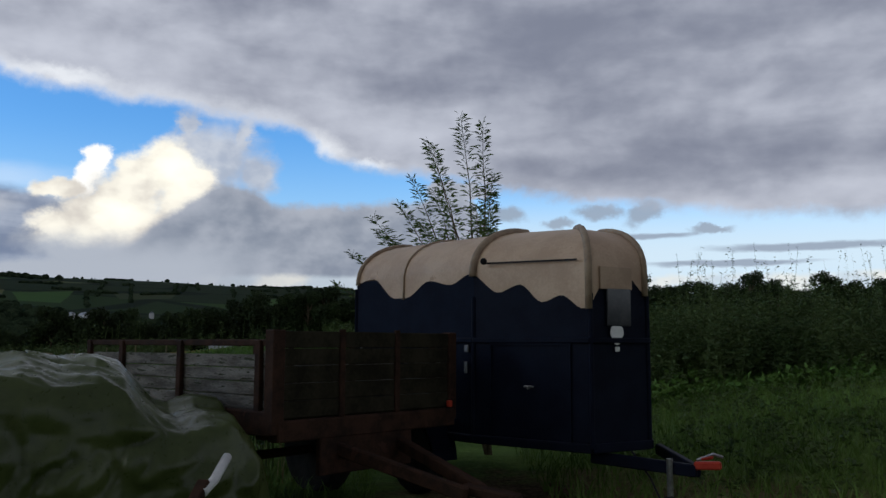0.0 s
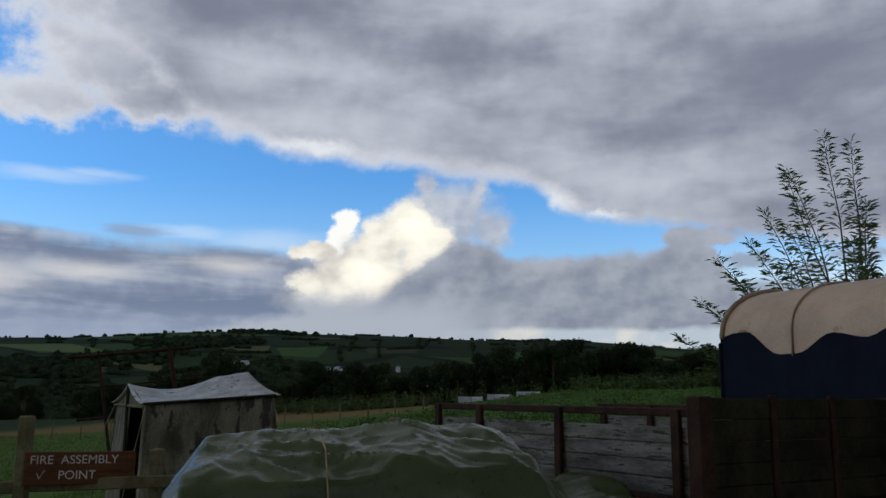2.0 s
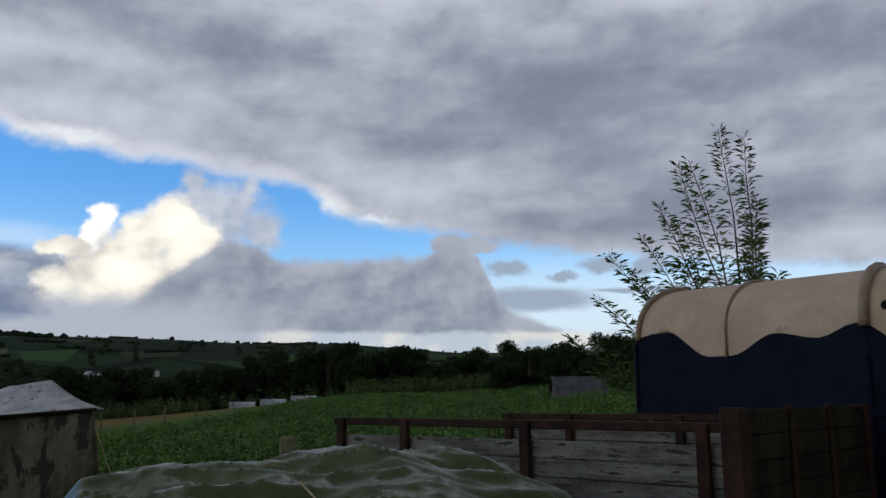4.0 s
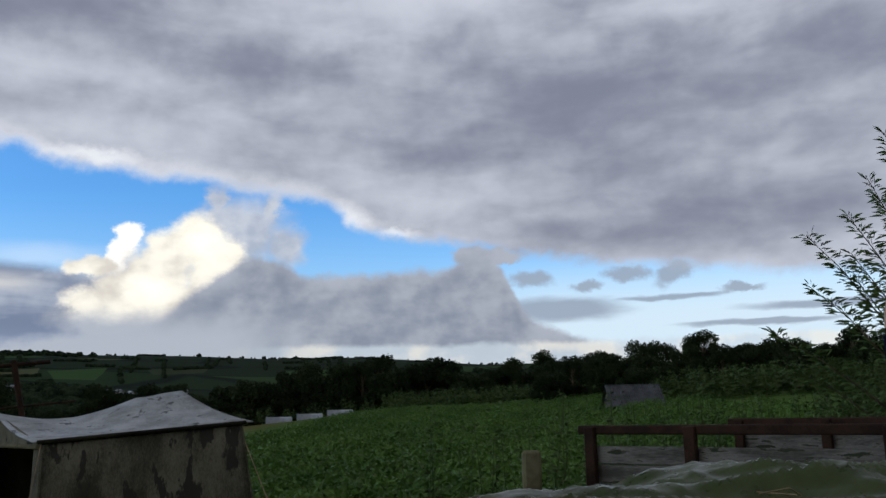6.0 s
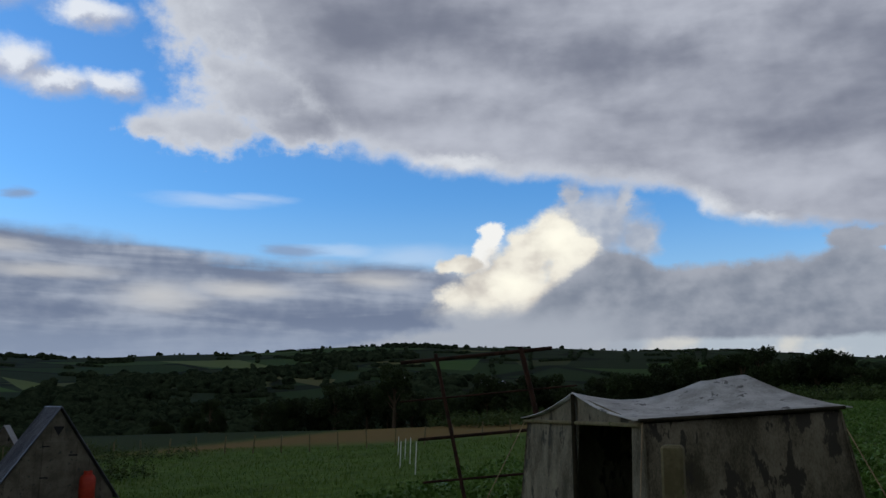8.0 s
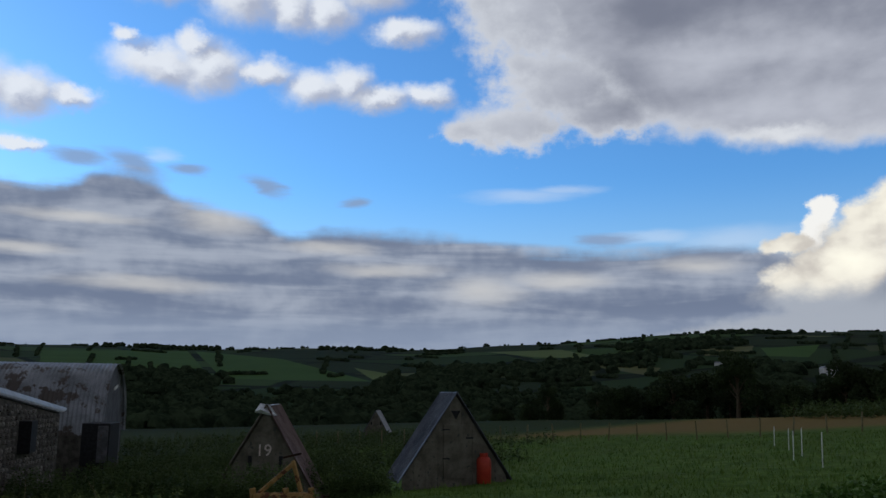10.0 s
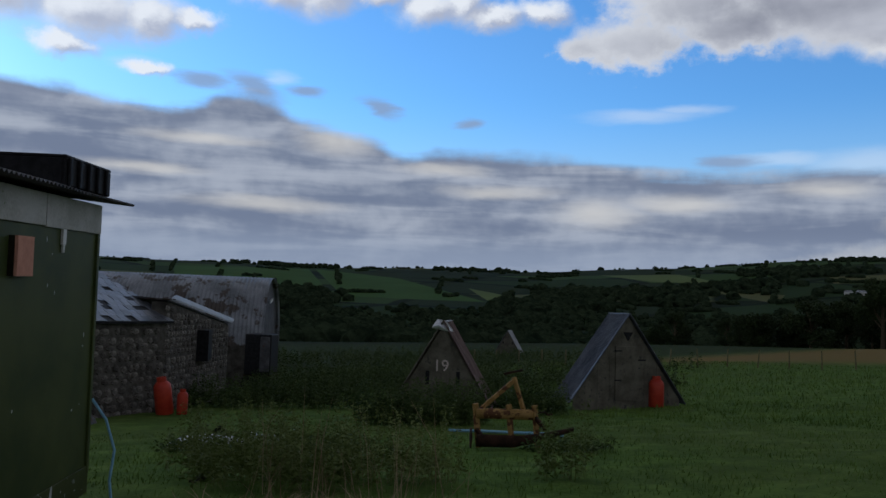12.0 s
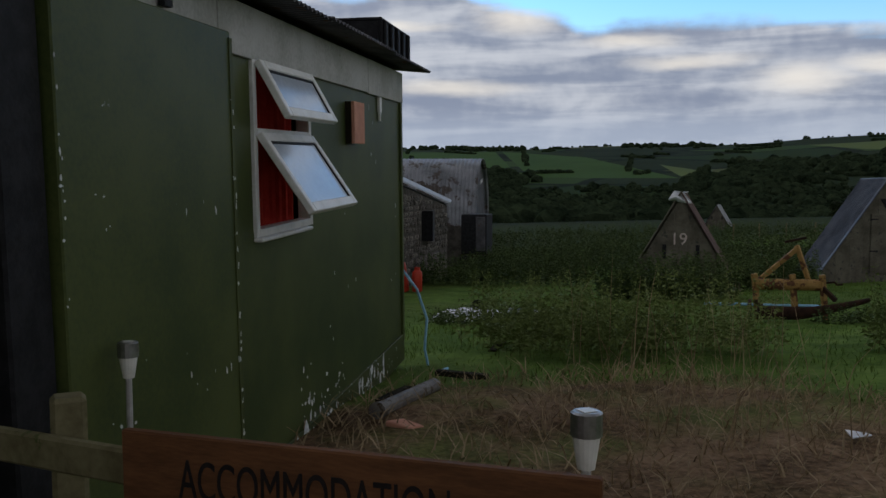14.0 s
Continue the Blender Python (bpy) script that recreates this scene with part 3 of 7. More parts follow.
def ground_material():
    m = bpy.data.materials.new("land")
    m.use_nodes = True
    g = Nodes(m.node_tree)
    co = g.node("ShaderNodeTexCoord").outputs["Object"]
    sep = g.node("ShaderNodeSeparateXYZ", Vector=co)
    dx, dy = g.m("SUBTRACT", sep.outputs[0], EYE_X), g.m("SUBTRACT", sep.outputs[1], EYE_Y)
    r = g.m("SQRT", g.m("ADD", g.m("MULTIPLY", dx, dx), g.m("MULTIPLY", dy, dy)))
    big, mid, small = g.noise(co, 0.12, 4.0), g.noise(co, 1.3, 5.0, 0.6), g.noise(co, 18.0, 4.0, 0.65)
    f = g.m("MULTIPLY_ADD", mid, 0.5, g.m("MULTIPLY", small, 0.5))
    turf = g.mix(g.step(f, 0.38, 0.62), (0.050, 0.092, 0.018), (0.115, 0.185, 0.038))
    turf = g.mix(g.m("MULTIPLY", g.step(big, 0.45, 0.65), 0.5), turf, (0.085, 0.105, 0.030))
    turf = g.mix(g.m("MULTIPLY", g.step(g.noise(co, 0.9, 4.0, 0.65), 0.52, 0.68), 0.55), turf, (0.150, 0.215, 0.062))
    turf = g.mix(g.m("MULTIPLY", g.step(g.noise(co, 2.1, 3.0, 0.6), 0.55, 0.42), 0.35), turf, (0.035, 0.066, 0.014))
    # bare earth and cut stems by the shed and under the vehicles
    soil = g.mix(g.step(f, 0.36, 0.64), (0.060, 0.038, 0.021), (0.25, 0.165, 0.10))
    spot = None
    for cx, cy, rx in ((-16.3, 2.6, 2.6), (-1.2, 5.2, 2.3), (-9.5, -3.0, 6.0)):
        d = g.m("SQRT", g.m("ADD", g.m("POWER", g.m("SUBTRACT", sep.outputs[0], cx), 2.0), g.m("POWER", g.m("SUBTRACT", sep.outputs[1], cy), 2.0)))
        v = g.step(g.m("ADD", d, g.m("MULTIPLY_ADD", mid, 2.4, -1.2)), rx + 0.3, rx - 0.6)
        spot = v if spot is None else g.m("MAXIMUM", spot, v)
    near = g.mix(g.m("MULTIPLY", spot, g.m("MULTIPLY_ADD", g.step(g.noise(co, 0.8, 5.0, 0.6), 0.36, 0.56), 0.6, 0.4)), turf, soil)
    # a strip of ripe grass along the field's end
    band = g.m("MULTIPLY", g.step(r, 62.0, 72.0), g.m("MULTIPLY", g.step(sep.outputs[0], -16.0, -28.0), g.step(sep.outputs[0], -62.0, -52.0)))
    near = g.mix(g.m("MULTIPLY", band, 0.9), near, g.mix(f, (0.13, 0.085, 0.03), (0.22, 0.15, 0.06)))
    # dark rank growth beyond the arks on the barn side
    rank = g.m("MULTIPLY", g.step(r, 52.0, 66.0), g.step(g.m("MULTIPLY_ADD", mid, 8.0, sep.outputs[0]), -48.0, -58.0))
    near = g.mix(rank, near, g.mix(f, (0.018, 0.030, 0.012), (0.045, 0.062, 0.022)))
    # hedged fields on the hills
    flat = g.xyz(g.m("MULTIPLY", sep.outputs[0], 1.0), g.m("MULTIPLY", sep.outputs[1], 1.0), 0.0)
    bend = g.node("ShaderNodeTexNoise", Vector=flat, Scale=0.0035, Detail=2.0).outputs["Color"]
    mix_vec = g.t.nodes.new("ShaderNodeVectorMath")
    mix_vec.operation = "MULTIPLY_ADD"
    g.put(mix_vec, "i0", bend)
    mix_vec.inputs[1].default_value = (160, 160, 0)
    g.put(mix_vec, "i2", flat)
    cell = g.node("ShaderNodeTexVoronoi", Vector=mix_vec.outputs[0], Scale=0.0052)
    line = g.node("ShaderNodeTexVoronoi", Vector=mix_vec.outputs[0], Scale=0.0052)
    line.feature = "DISTANCE_TO_EDGE"
    tint = g.node("ShaderNodeSeparateColor", Color=cell.outputs["Color"])
    field = g.mix(g.step(tint.outputs[0], 0.45, 0.55), (0.022, 0.043, 0.013), (0.042, 0.078, 0.020))
    field = g.mix(g.step(tint.outputs[1], 0.80, 0.83), field, (0.10, 0.115, 0.045))
    field = g.mix(g.step(tint.outputs[2], 0.45, 0.48), field, g.mix(g.noise(co, 0.09, 6.0, 0.7), (0.008, 0.014, 0.006), (0.030, 0.046, 0.020)))
    field = g.mix(g.m("MULTIPLY", g.noise(co, 0.02, 5.0), 0.5), field, (0.03, 0.05, 0.02))
    field = g.mix(g.step(line.outputs["Distance"], 0.05, 0.02), field, (0.012, 0.019, 0.010))
    # the fields that show on the far slopes: four corners each, as bearing and height above the yard, in degrees
    turn = g.m("MULTIPLY", g.m("ARCTAN2", g.m("MULTIPLY", dx, -1.0), dy), 57.2958)
    rise = g.m("MULTIPLY", g.m("ARCTAN2", g.m("SUBTRACT", sep.outputs[2], EYE_Z), r), 57.2958)
    wob = g.m("MULTIPLY_ADD", g.noise(co, 0.02, 3.0), 0.3, -0.15)
    turn2, rise2 = g.m("ADD", turn, wob), g.m("MULTIPLY_ADD", wob, 0.4, rise)
    for corners, tone in FAR_FIELDS:
        inside = None
        mid_a, mid_e = sum(c[0] for c in corners) / len(corners), sum(c[1] for c in corners) / len(corners)
        for (a0, e0), (a1, e1) in zip(corners, corners[1:] + corners[:1]):
            nx, ny = e1 - e0, a0 - a1
            ln = math.hypot(nx, ny)
            if nx * (mid_a - a0) + ny * (mid_e - e0) < 0:
                nx, ny = -nx, -ny
            d = g.m("MULTIPLY_ADD", turn2, nx / ln, g.m("MULTIPLY_ADD", rise2, ny / ln, -(nx * a0 + ny * e0) / ln))
            inside = d if inside is None else g.m("MINIMUM", inside, d)
        grain = g.mix(g.noise(co, 0.015, 5.0), tuple(0.8 * c for c in tone), tuple(1.2 * c for c in tone))
        field = g.mix(g.step(inside, 0.0, 0.05), field, grain)
    valley = g.mix(g.noise(co, 0.03, 5.0), (0.012, 0.019, 0.009), (0.030, 0.044, 0.018))
    far = g.mix(g.step(r, 420.0, 520.0), valley, field)
    col = g.mix(g.step(r, 100.0, 130.0), near, far)
    bsdf = g.node("ShaderNodeBsdfPrincipled", Base_Color=col, Roughness=0.95, Specular_IOR_Level=0.018)
    bp = g.node("ShaderNodeBump", Height=f, Strength=0.7, Distance=0.05)
    g.put(bsdf, "Normal", bp.outputs[0])
    o = g.t.nodes.new("ShaderNodeOutputMaterial")
    g.t.links.new(bsdf.outputs[0], o.inputs[0])
    return m


def build_ground():
    rr = np.concatenate([np.linspace(0, 40, 100), np.linspace(41, 130, 60), np.geomspace(134, 4600, 110)])
    n = 480
    aa = np.arange(n) * 2 * np.pi / n
    R_, A_ = np.meshgrid(rr[1:], aa, indexing="ij")
    X, Y = EYE_X + R_ * np.sin(A_), EYE_Y + R_ * np.cos(A_)
    Z = ground_z(X, Y)
    near = (R_ < 60)
    Z = Z + near * 0.025 * (np.sin(X * 1.9 + Y * 0.7) * np.sin(Y * 1.6 - X * 0.4) + 0.5 * np.sin(X * 4.1) * np.sin(Y * 3.7))
    v = np.concatenate([[[EYE_X, EYE_Y, gz(EYE_X, EYE_Y)]], np.stack([X, Y, Z], -1).reshape(-1, 3)])
    k = np.arange(len(rr) - 2)[:, None] * n
    j = np.arange(n)[None]
    q = np.stack([1 + k + j, 1 + k + n + j, 1 + k + n + (j + 1) % n, 1 + k + (j + 1) % n], -1).reshape(-1, 4)
    faces = q[:, ::-1].tolist() + [(0, 1 + i, 1 + (i + 1) % n) for i in range(n)]
    me = bpy.data.meshes.new("ground")
    me.from_pydata(v.tolist(), [], faces)
    me.materials.append(ground_material())
    me.polygons.foreach_set("use_smooth", [True] * len(me.polygons))
    bm = bmesh.new()
    bm.from_mesh(me)
    bmesh.ops.recalc_face_normals(bm, faces=bm.faces)
    bm.to_mesh(me)
    bm.free()
    tagged(new("ground", me), "grassy yard and fields falling to a valley with hedged hills", "ground", kind="structure")


build_ground()


# ---------------------------------------------------------------- horse trailer
def lerp2(a, b, t):
    return (a[0] + (b[0] - a[0]) * t, a[1] + (b[1] - a[1]) * t)


def build_trailer():
    P = [(-3.23, 7.60), (-2.17, 6.16), (-1.33, 5.44), (-0.80, 5.74), (-0.56, 6.75), (-1.95, 8.56)]
    S = [(-2.59, 8.08), (-1.50, 6.95), (-1.22, 6.50), (-1.05, 6.50), (-1.00, 6.55), (-2.59, 8.08)]
    crown = [0.40, 0.41, 0.38, 0.36, 0.38, 0.40]
    floor_z, top_z = 2.10, 3.52
    base = Vector((-1.9, 6.9, gz(-1.9, 6.9)))
    tr = thing("horse_trailer", Matrix.Translation(base), "old navy and cream horse trailer parked on the grass", "trailer")
    cols = []                       # (x, y, spine x, spine y, crown, place along the side)
    for k in range(6):
        n = (30, 28, 12, 6, 10, 8)[k]
        for j in range(n):
            t = j / n
            cols.append((*lerp2(P[k], P[(k + 1) % 6], t), *lerp2(S[k], S[(k + 1) % 6], t), crown[k] + (crown[(k + 1) % 6] - crown[k]) * t, k + t))
    wave_u = [0, 0.16, 0.37, 0.47, 0.66, 0.83, 0.97, 1.23, 1.42, 1.61, 1.77, 1.94, 2.2, 2.6, 3, 4, 5, 6]
    wave_z = [3.50, 3.54, 3.33, 3.33, 3.47, 3.42, 3.50, 3.33, 3.39, 3.24, 3.29, 3.18, 3.36, 3.46, 3.30, 3.35, 3.35, 3.50]

    def wave(u):
        i = max(k for k in range(len(wave_u)) if wave_u[k] <= u + 1e-9)
        i = min(i, len(wave_u) - 2)
        t = (u - wave_u[i]) / (wave_u[i + 1] - wave_u[i])
        return wave_z[i] + (wave_z[i + 1] - wave_z[i]) * t * t * (3 - 2 * t)

    def loc(x, y, z):
        return (x - base.x, y - base.y, z - base.z)

    n = len(cols)

    def ring(level, zf, out=0.0):
        r = []
        for x, y, sx, sy, c, u in cols:
            d = Vector((sx - x, sy - y, 0))
            d.normalize()
            r.append((x - d.x * out, y - d.y * out, zf(u)))
        return r

    g = Geo()
    rows = [ring(0, lambda u: floor_z), ring(0, lambda u: 2.5), ring(0, lambda u: 2.9), ring(0, wave)]
    v = [loc(*p) for r in rows for p in r]
    g.add(v, [(k * n + j, k * n + (j + 1) % n, (k + 1) * n + (j + 1) % n, (k + 1) * n + j) for k in range(len(rows) - 1) for j in range(n)] + [tuple(range(n))[::-1]])
    part("body", g, NAVY, tr, "dark navy panelled body")
    g = Geo()
    rows = [ring(0, lambda u: wave(u) - 0.004, 0.004), ring(0, lambda u: top_z, 0.004)]
    for a in (12, 25, 40, 55, 70, 82, 90):
        r = []
        for x, y, sx, sy, c, u in cols:
            f = (1 - math.cos(radians(a))) * 0.85
            r.append((x + (sx - x) * f, y + (sy - y) * f, top_z + c * math.sin(radians(a))))
        rows.append(r)
    v = [loc(*p) for r in rows for p in r]
    g.add(v, [(k * n + j, k * n + (j + 1) % n, (k + 1) * n + (j + 1) % n, (k + 1) * n + j) for k in range(len(rows) - 1) for j in range(n)]
          + [tuple(range((len(rows) - 1) * n, len(rows) * n))])
    part("roof", g, CREAM, tr, "domed cream roof with a wavy lower edge", smooth=True)

    def arch(u, rad, lift=0.012, low=None):
        k = int(u)
        t = u - k
        x, y = lerp2(P[k], P[(k + 1) % 6], t)
        sx, sy = lerp2(S[k], S[(k + 1) % 6], t)
        c = crown[k] + (crown[(k + 1) % 6] - crown[k]) * t
        d = Vector((x - sx, y - sy, 0)).normalized() * lift
        z0 = wave(u) - 0.02 if low is None else low
        pts = [loc(x + d.x, y + d.y, z0), loc(x + d.x, y + d.y, top_z)]
        for a in range(10, 91, 10):
            f = (1 - math.cos(radians(a))) * 0.85
            q = lift * math.sin(radians(a))
            pts.append(loc(x + (sx - x) * f + d.x * 0.6, y + (sy - y) * f + d.y * 0.6, top_z + c * math.sin(radians(a)) + q))
        return Geo().tube(pts, rad, 8)

    for u, rad in ((0.02, 0.022), (0.45, 0.009), (1.0, 0.034), (1.985, 0.030), (2.95, 0.026)):
        part("roof_bead", arch(u, rad), CREAM_DK, tr, "rounded roof beading", smooth=True)
    # lifting hatch in the bulging part of the roof
    g = Geo()
    pts = []
    for u in (1.12, 1.9):
        x, y = lerp2(P[1], P[2], u - 1)
        pts.append((x, y))
    for zz in (3.50,):
        g.beam(loc(pts[0][0] - 0.01, pts[0][1] - 0.02, 3.575), loc(pts[1][0] - 0.01, pts[1][1] - 0.02, 3.56), 0.012, 0.014)
    part("hatch_seam", g, BLACK, tr, "dark seam of the serving hatch")
    g = Geo().lathe([(0.006, -0.01), (0.026, -0.01), (0.03, 0.0), (0.026, 0.012), (0.006, 0.014)], loc(pts[0][0] - 0.03, pts[0][1] - 0.045, 3.59), 12, "y")
    part("hatch_eye", g, BLACK, tr, "round hatch catch", smooth=True)
    # belt moulding, skirt, corner angles
    for k in range(5):
        a, b = P[k], P[k + 1]
        nrm = Vector((b[1] - a[1], -(b[0] - a[0]), 0)).normalized() * -0.012
        nrm = -nrm if nrm.dot(Vector((a[0] + 1.6, a[1] - 6.9, 0))) < 0 else nrm
        g = Geo().beam(loc(a[0] + nrm.x, a[1] + nrm.y, 2.93), loc(b[0] + nrm.x, b[1] + nrm.y, 2.93), 0.03, 0.045)
        part("belt_moulding", g, NAVY, tr, bevel=0.008)
        g = Geo().beam(loc(a[0] + nrm.x, a[1] + nrm.y, 2.11), loc(b[0] + nrm.x, b[1] + nrm.y, 2.11), 0.04, 0.07)
        part("skirt_rail", g, NAVY, tr, bevel=0.008)
    for k in (0, 1, 2, 3):
        g = Geo().beam(loc(*P[k], 2.1), loc(*P[k], 3.3 if k else 3.45), 0.035, 0.035)
        part("corner_strip", g, NAVY, tr, bevel=0.008)

    def face(u, z, out=0.012):
        k = int(u)
        a, b = P[k], P[k + 1]
        x, y = lerp2(a, b, u - k)
        d = Vector((b[0] - a[0], b[1] - a[1], 0)).normalized()
        nrm = Vector((d.y, -d.x, 0))
        m = Matrix.Translation(Vector(loc(x, y, z)) + nrm * out)
        return m @ Matrix((d.to_4d(), nrm.to_4d(), (0, 0, 1, 0), (0, 0, 0, 1))).transposed().to_3x3().to_4x4()

    # groom's door outline and handle
    m = face(1.5, 2.5)
    g = Geo()
    for x0, x1, z0, z1 in ((-0.38, -0.365, -0.36, 0.4), (0.365, 0.38, -0.36, 0.4), (-0.38, 0.38, 0.39, 0.405)):
        g.box(x0, x1, -0.008, 0.006, z0, z1, m)
    part("door_frame", g, NAVY, tr)
    g = Geo().box(-0.045, 0.045, 0.0, 0.014, -0.008, 0.008, face(1.5, 2.56)).box(-0.008, 0.008, 0.0, 0.03, -0.02, 0.004, face(1.5, 2.56))
    part("door_handle", g, STEEL, tr, "small steel door handle", bevel=0.003)
    for u, z, w, h in ((0.96, 2.86, 0.025, 0.03), (0.955, 2.70, 0.018, 0.05)):
        part("latch", Geo().box(-w, w, 0, 0.015, -h, h, face(u, z)), STEEL, tr, "pale metal latch", bevel=0.004)
    g = Geo().lathe([(0.004, -0.006), (0.03, -0.006), (0.03, 0.006), (0.02, 0.01), (0.004, 0.01)], loc(*lerp2(P[0], P[1], 0.07), 2.86), 14, "y")
    part("tie_ring", g, STEEL, tr, "steel tie ring")
    # front window with its cream surround and a balloon emblem
    part("window_surround", Geo().box(-0.17, 0.17, -0.004, 0.012, -0.09, 0.09, face(2.42, 3.42)), CREAM, tr, bevel=0.004)
    part("window_pane", Geo().box(-0.13, 0.13, 0.0, 0.014, -0.16, 0.14, face(2.46, 3.20)), DARK_GLASS, tr, "dark window pane", bevel=0.01)
    g = Geo()
    m = face(2.42, 2.95)
    out = [(0.072 * math.sin(a) * (1.0 if math.cos(a) > -0.3 else 0.8), 0.085 * math.cos(a)) for a in np.linspace(0, 2 * np.pi, 20, endpoint=False)]
    g.slab([m @ Vector((x, 0.004, z + 0.03)) for x, z in out], m.to_3x3() @ Vector((0, 0.004, 0)))
    g.box(-0.022, 0.022, 0.004, 0.01, -0.105, -0.07, m)
    part("emblem", g, WHITE, tr, "white balloon-shaped emblem")
    # wheel, mudguard, drawbar, jockey wheel, coupling
    c = loc(-2.62, 6.62, gz(-2.6, 6.6) + 0.32)
    m = Matrix.Translation(c) @ Matrix.Rotation(math.atan2(-1.43, 1.06), 4, "Z")
    for name, prof, mt in (("tyre", [(0.17, -0.09), (0.29, -0.09), (0.32, -0.05), (0.32, 0.05), (0.29, 0.09), (0.17, 0.09)], RUBBER), ("rim", [(0.03, -0.07), (0.17, -0.075), (0.175, 0.06), (0.03, 0.05)], STEEL)):
        g = Geo().lathe(prof, (0, 0, 0), 24, "y")
        g.v = [tuple(m @ Vector(p)) for p in g.v]
        part(name, g, mt, tr, smooth=False)
    g = Geo()
    for k in range(12):
        a0, a1 = math.pi * k / 12, math.pi * (k + 1) / 12
        q = [m @ Vector((0.38 * math.cos(a), yy, 0.38 * math.sin(a))) for a in (a0, a1) for yy in (-0.14, 0.12)]
        g.slab([q[0], q[1], q[3], q[2]], (q[0] - Vector(c)).normalized() * 0.012)
    part("mudguard", g, NAVY, tr)
    hitch = (-0.62, 5.18)
    for a in ((-1.30, 5.62), (-0.62, 6.1)):
        part("drawbar_arm", Geo().beam(loc(*a, 2.03), loc(*hitch, 1.98), 0.06, 0.09), NAVY, tr, bevel=0.01)
    part("coupling", Geo().beam(loc(-0.64, 5.19, 2.02), loc(-0.47, 5.10, 2.03), 0.055, 0.06).beam(loc(-0.60, 5.17, 2.07), loc(-0.52, 5.12, 2.09), 0.03, 0.03), RED, tr, "red tow coupling", bevel=0.012)
    part("hand_brake", Geo().tube([loc(-0.62, 5.18, 2.06), loc(-0.52, 5.12, 2.11), loc(-0.46, 5.09, 2.09)], 0.012, 6), STEEL, tr)
    jx, jy = -0.80, 5.26
    jz = gz(jx, jy)
    part("jockey_post", Geo().tube([loc(jx, jy, jz + 0.18), loc(jx, jy, 2.06)], 0.024, 8), STEEL, tr)
    part("jockey_wheel", Geo().lathe([(0.02, -0.03), (0.09, -0.03), (0.1, 0), (0.09, 0.03), (0.02, 0.03)], loc(jx, jy, jz + 0.1), 14, "x"), RUBBER, tr)
    part("trailing_cable", Geo().tube([loc(-1.0, 5.55, 2.08), loc(-0.9, 5.42, 1.9), loc(-0.84, 5.36, 1.74), loc(-0.82, 5.33, 1.7)], 0.008, 5), BLACK, tr)
    return tr


build_trailer()


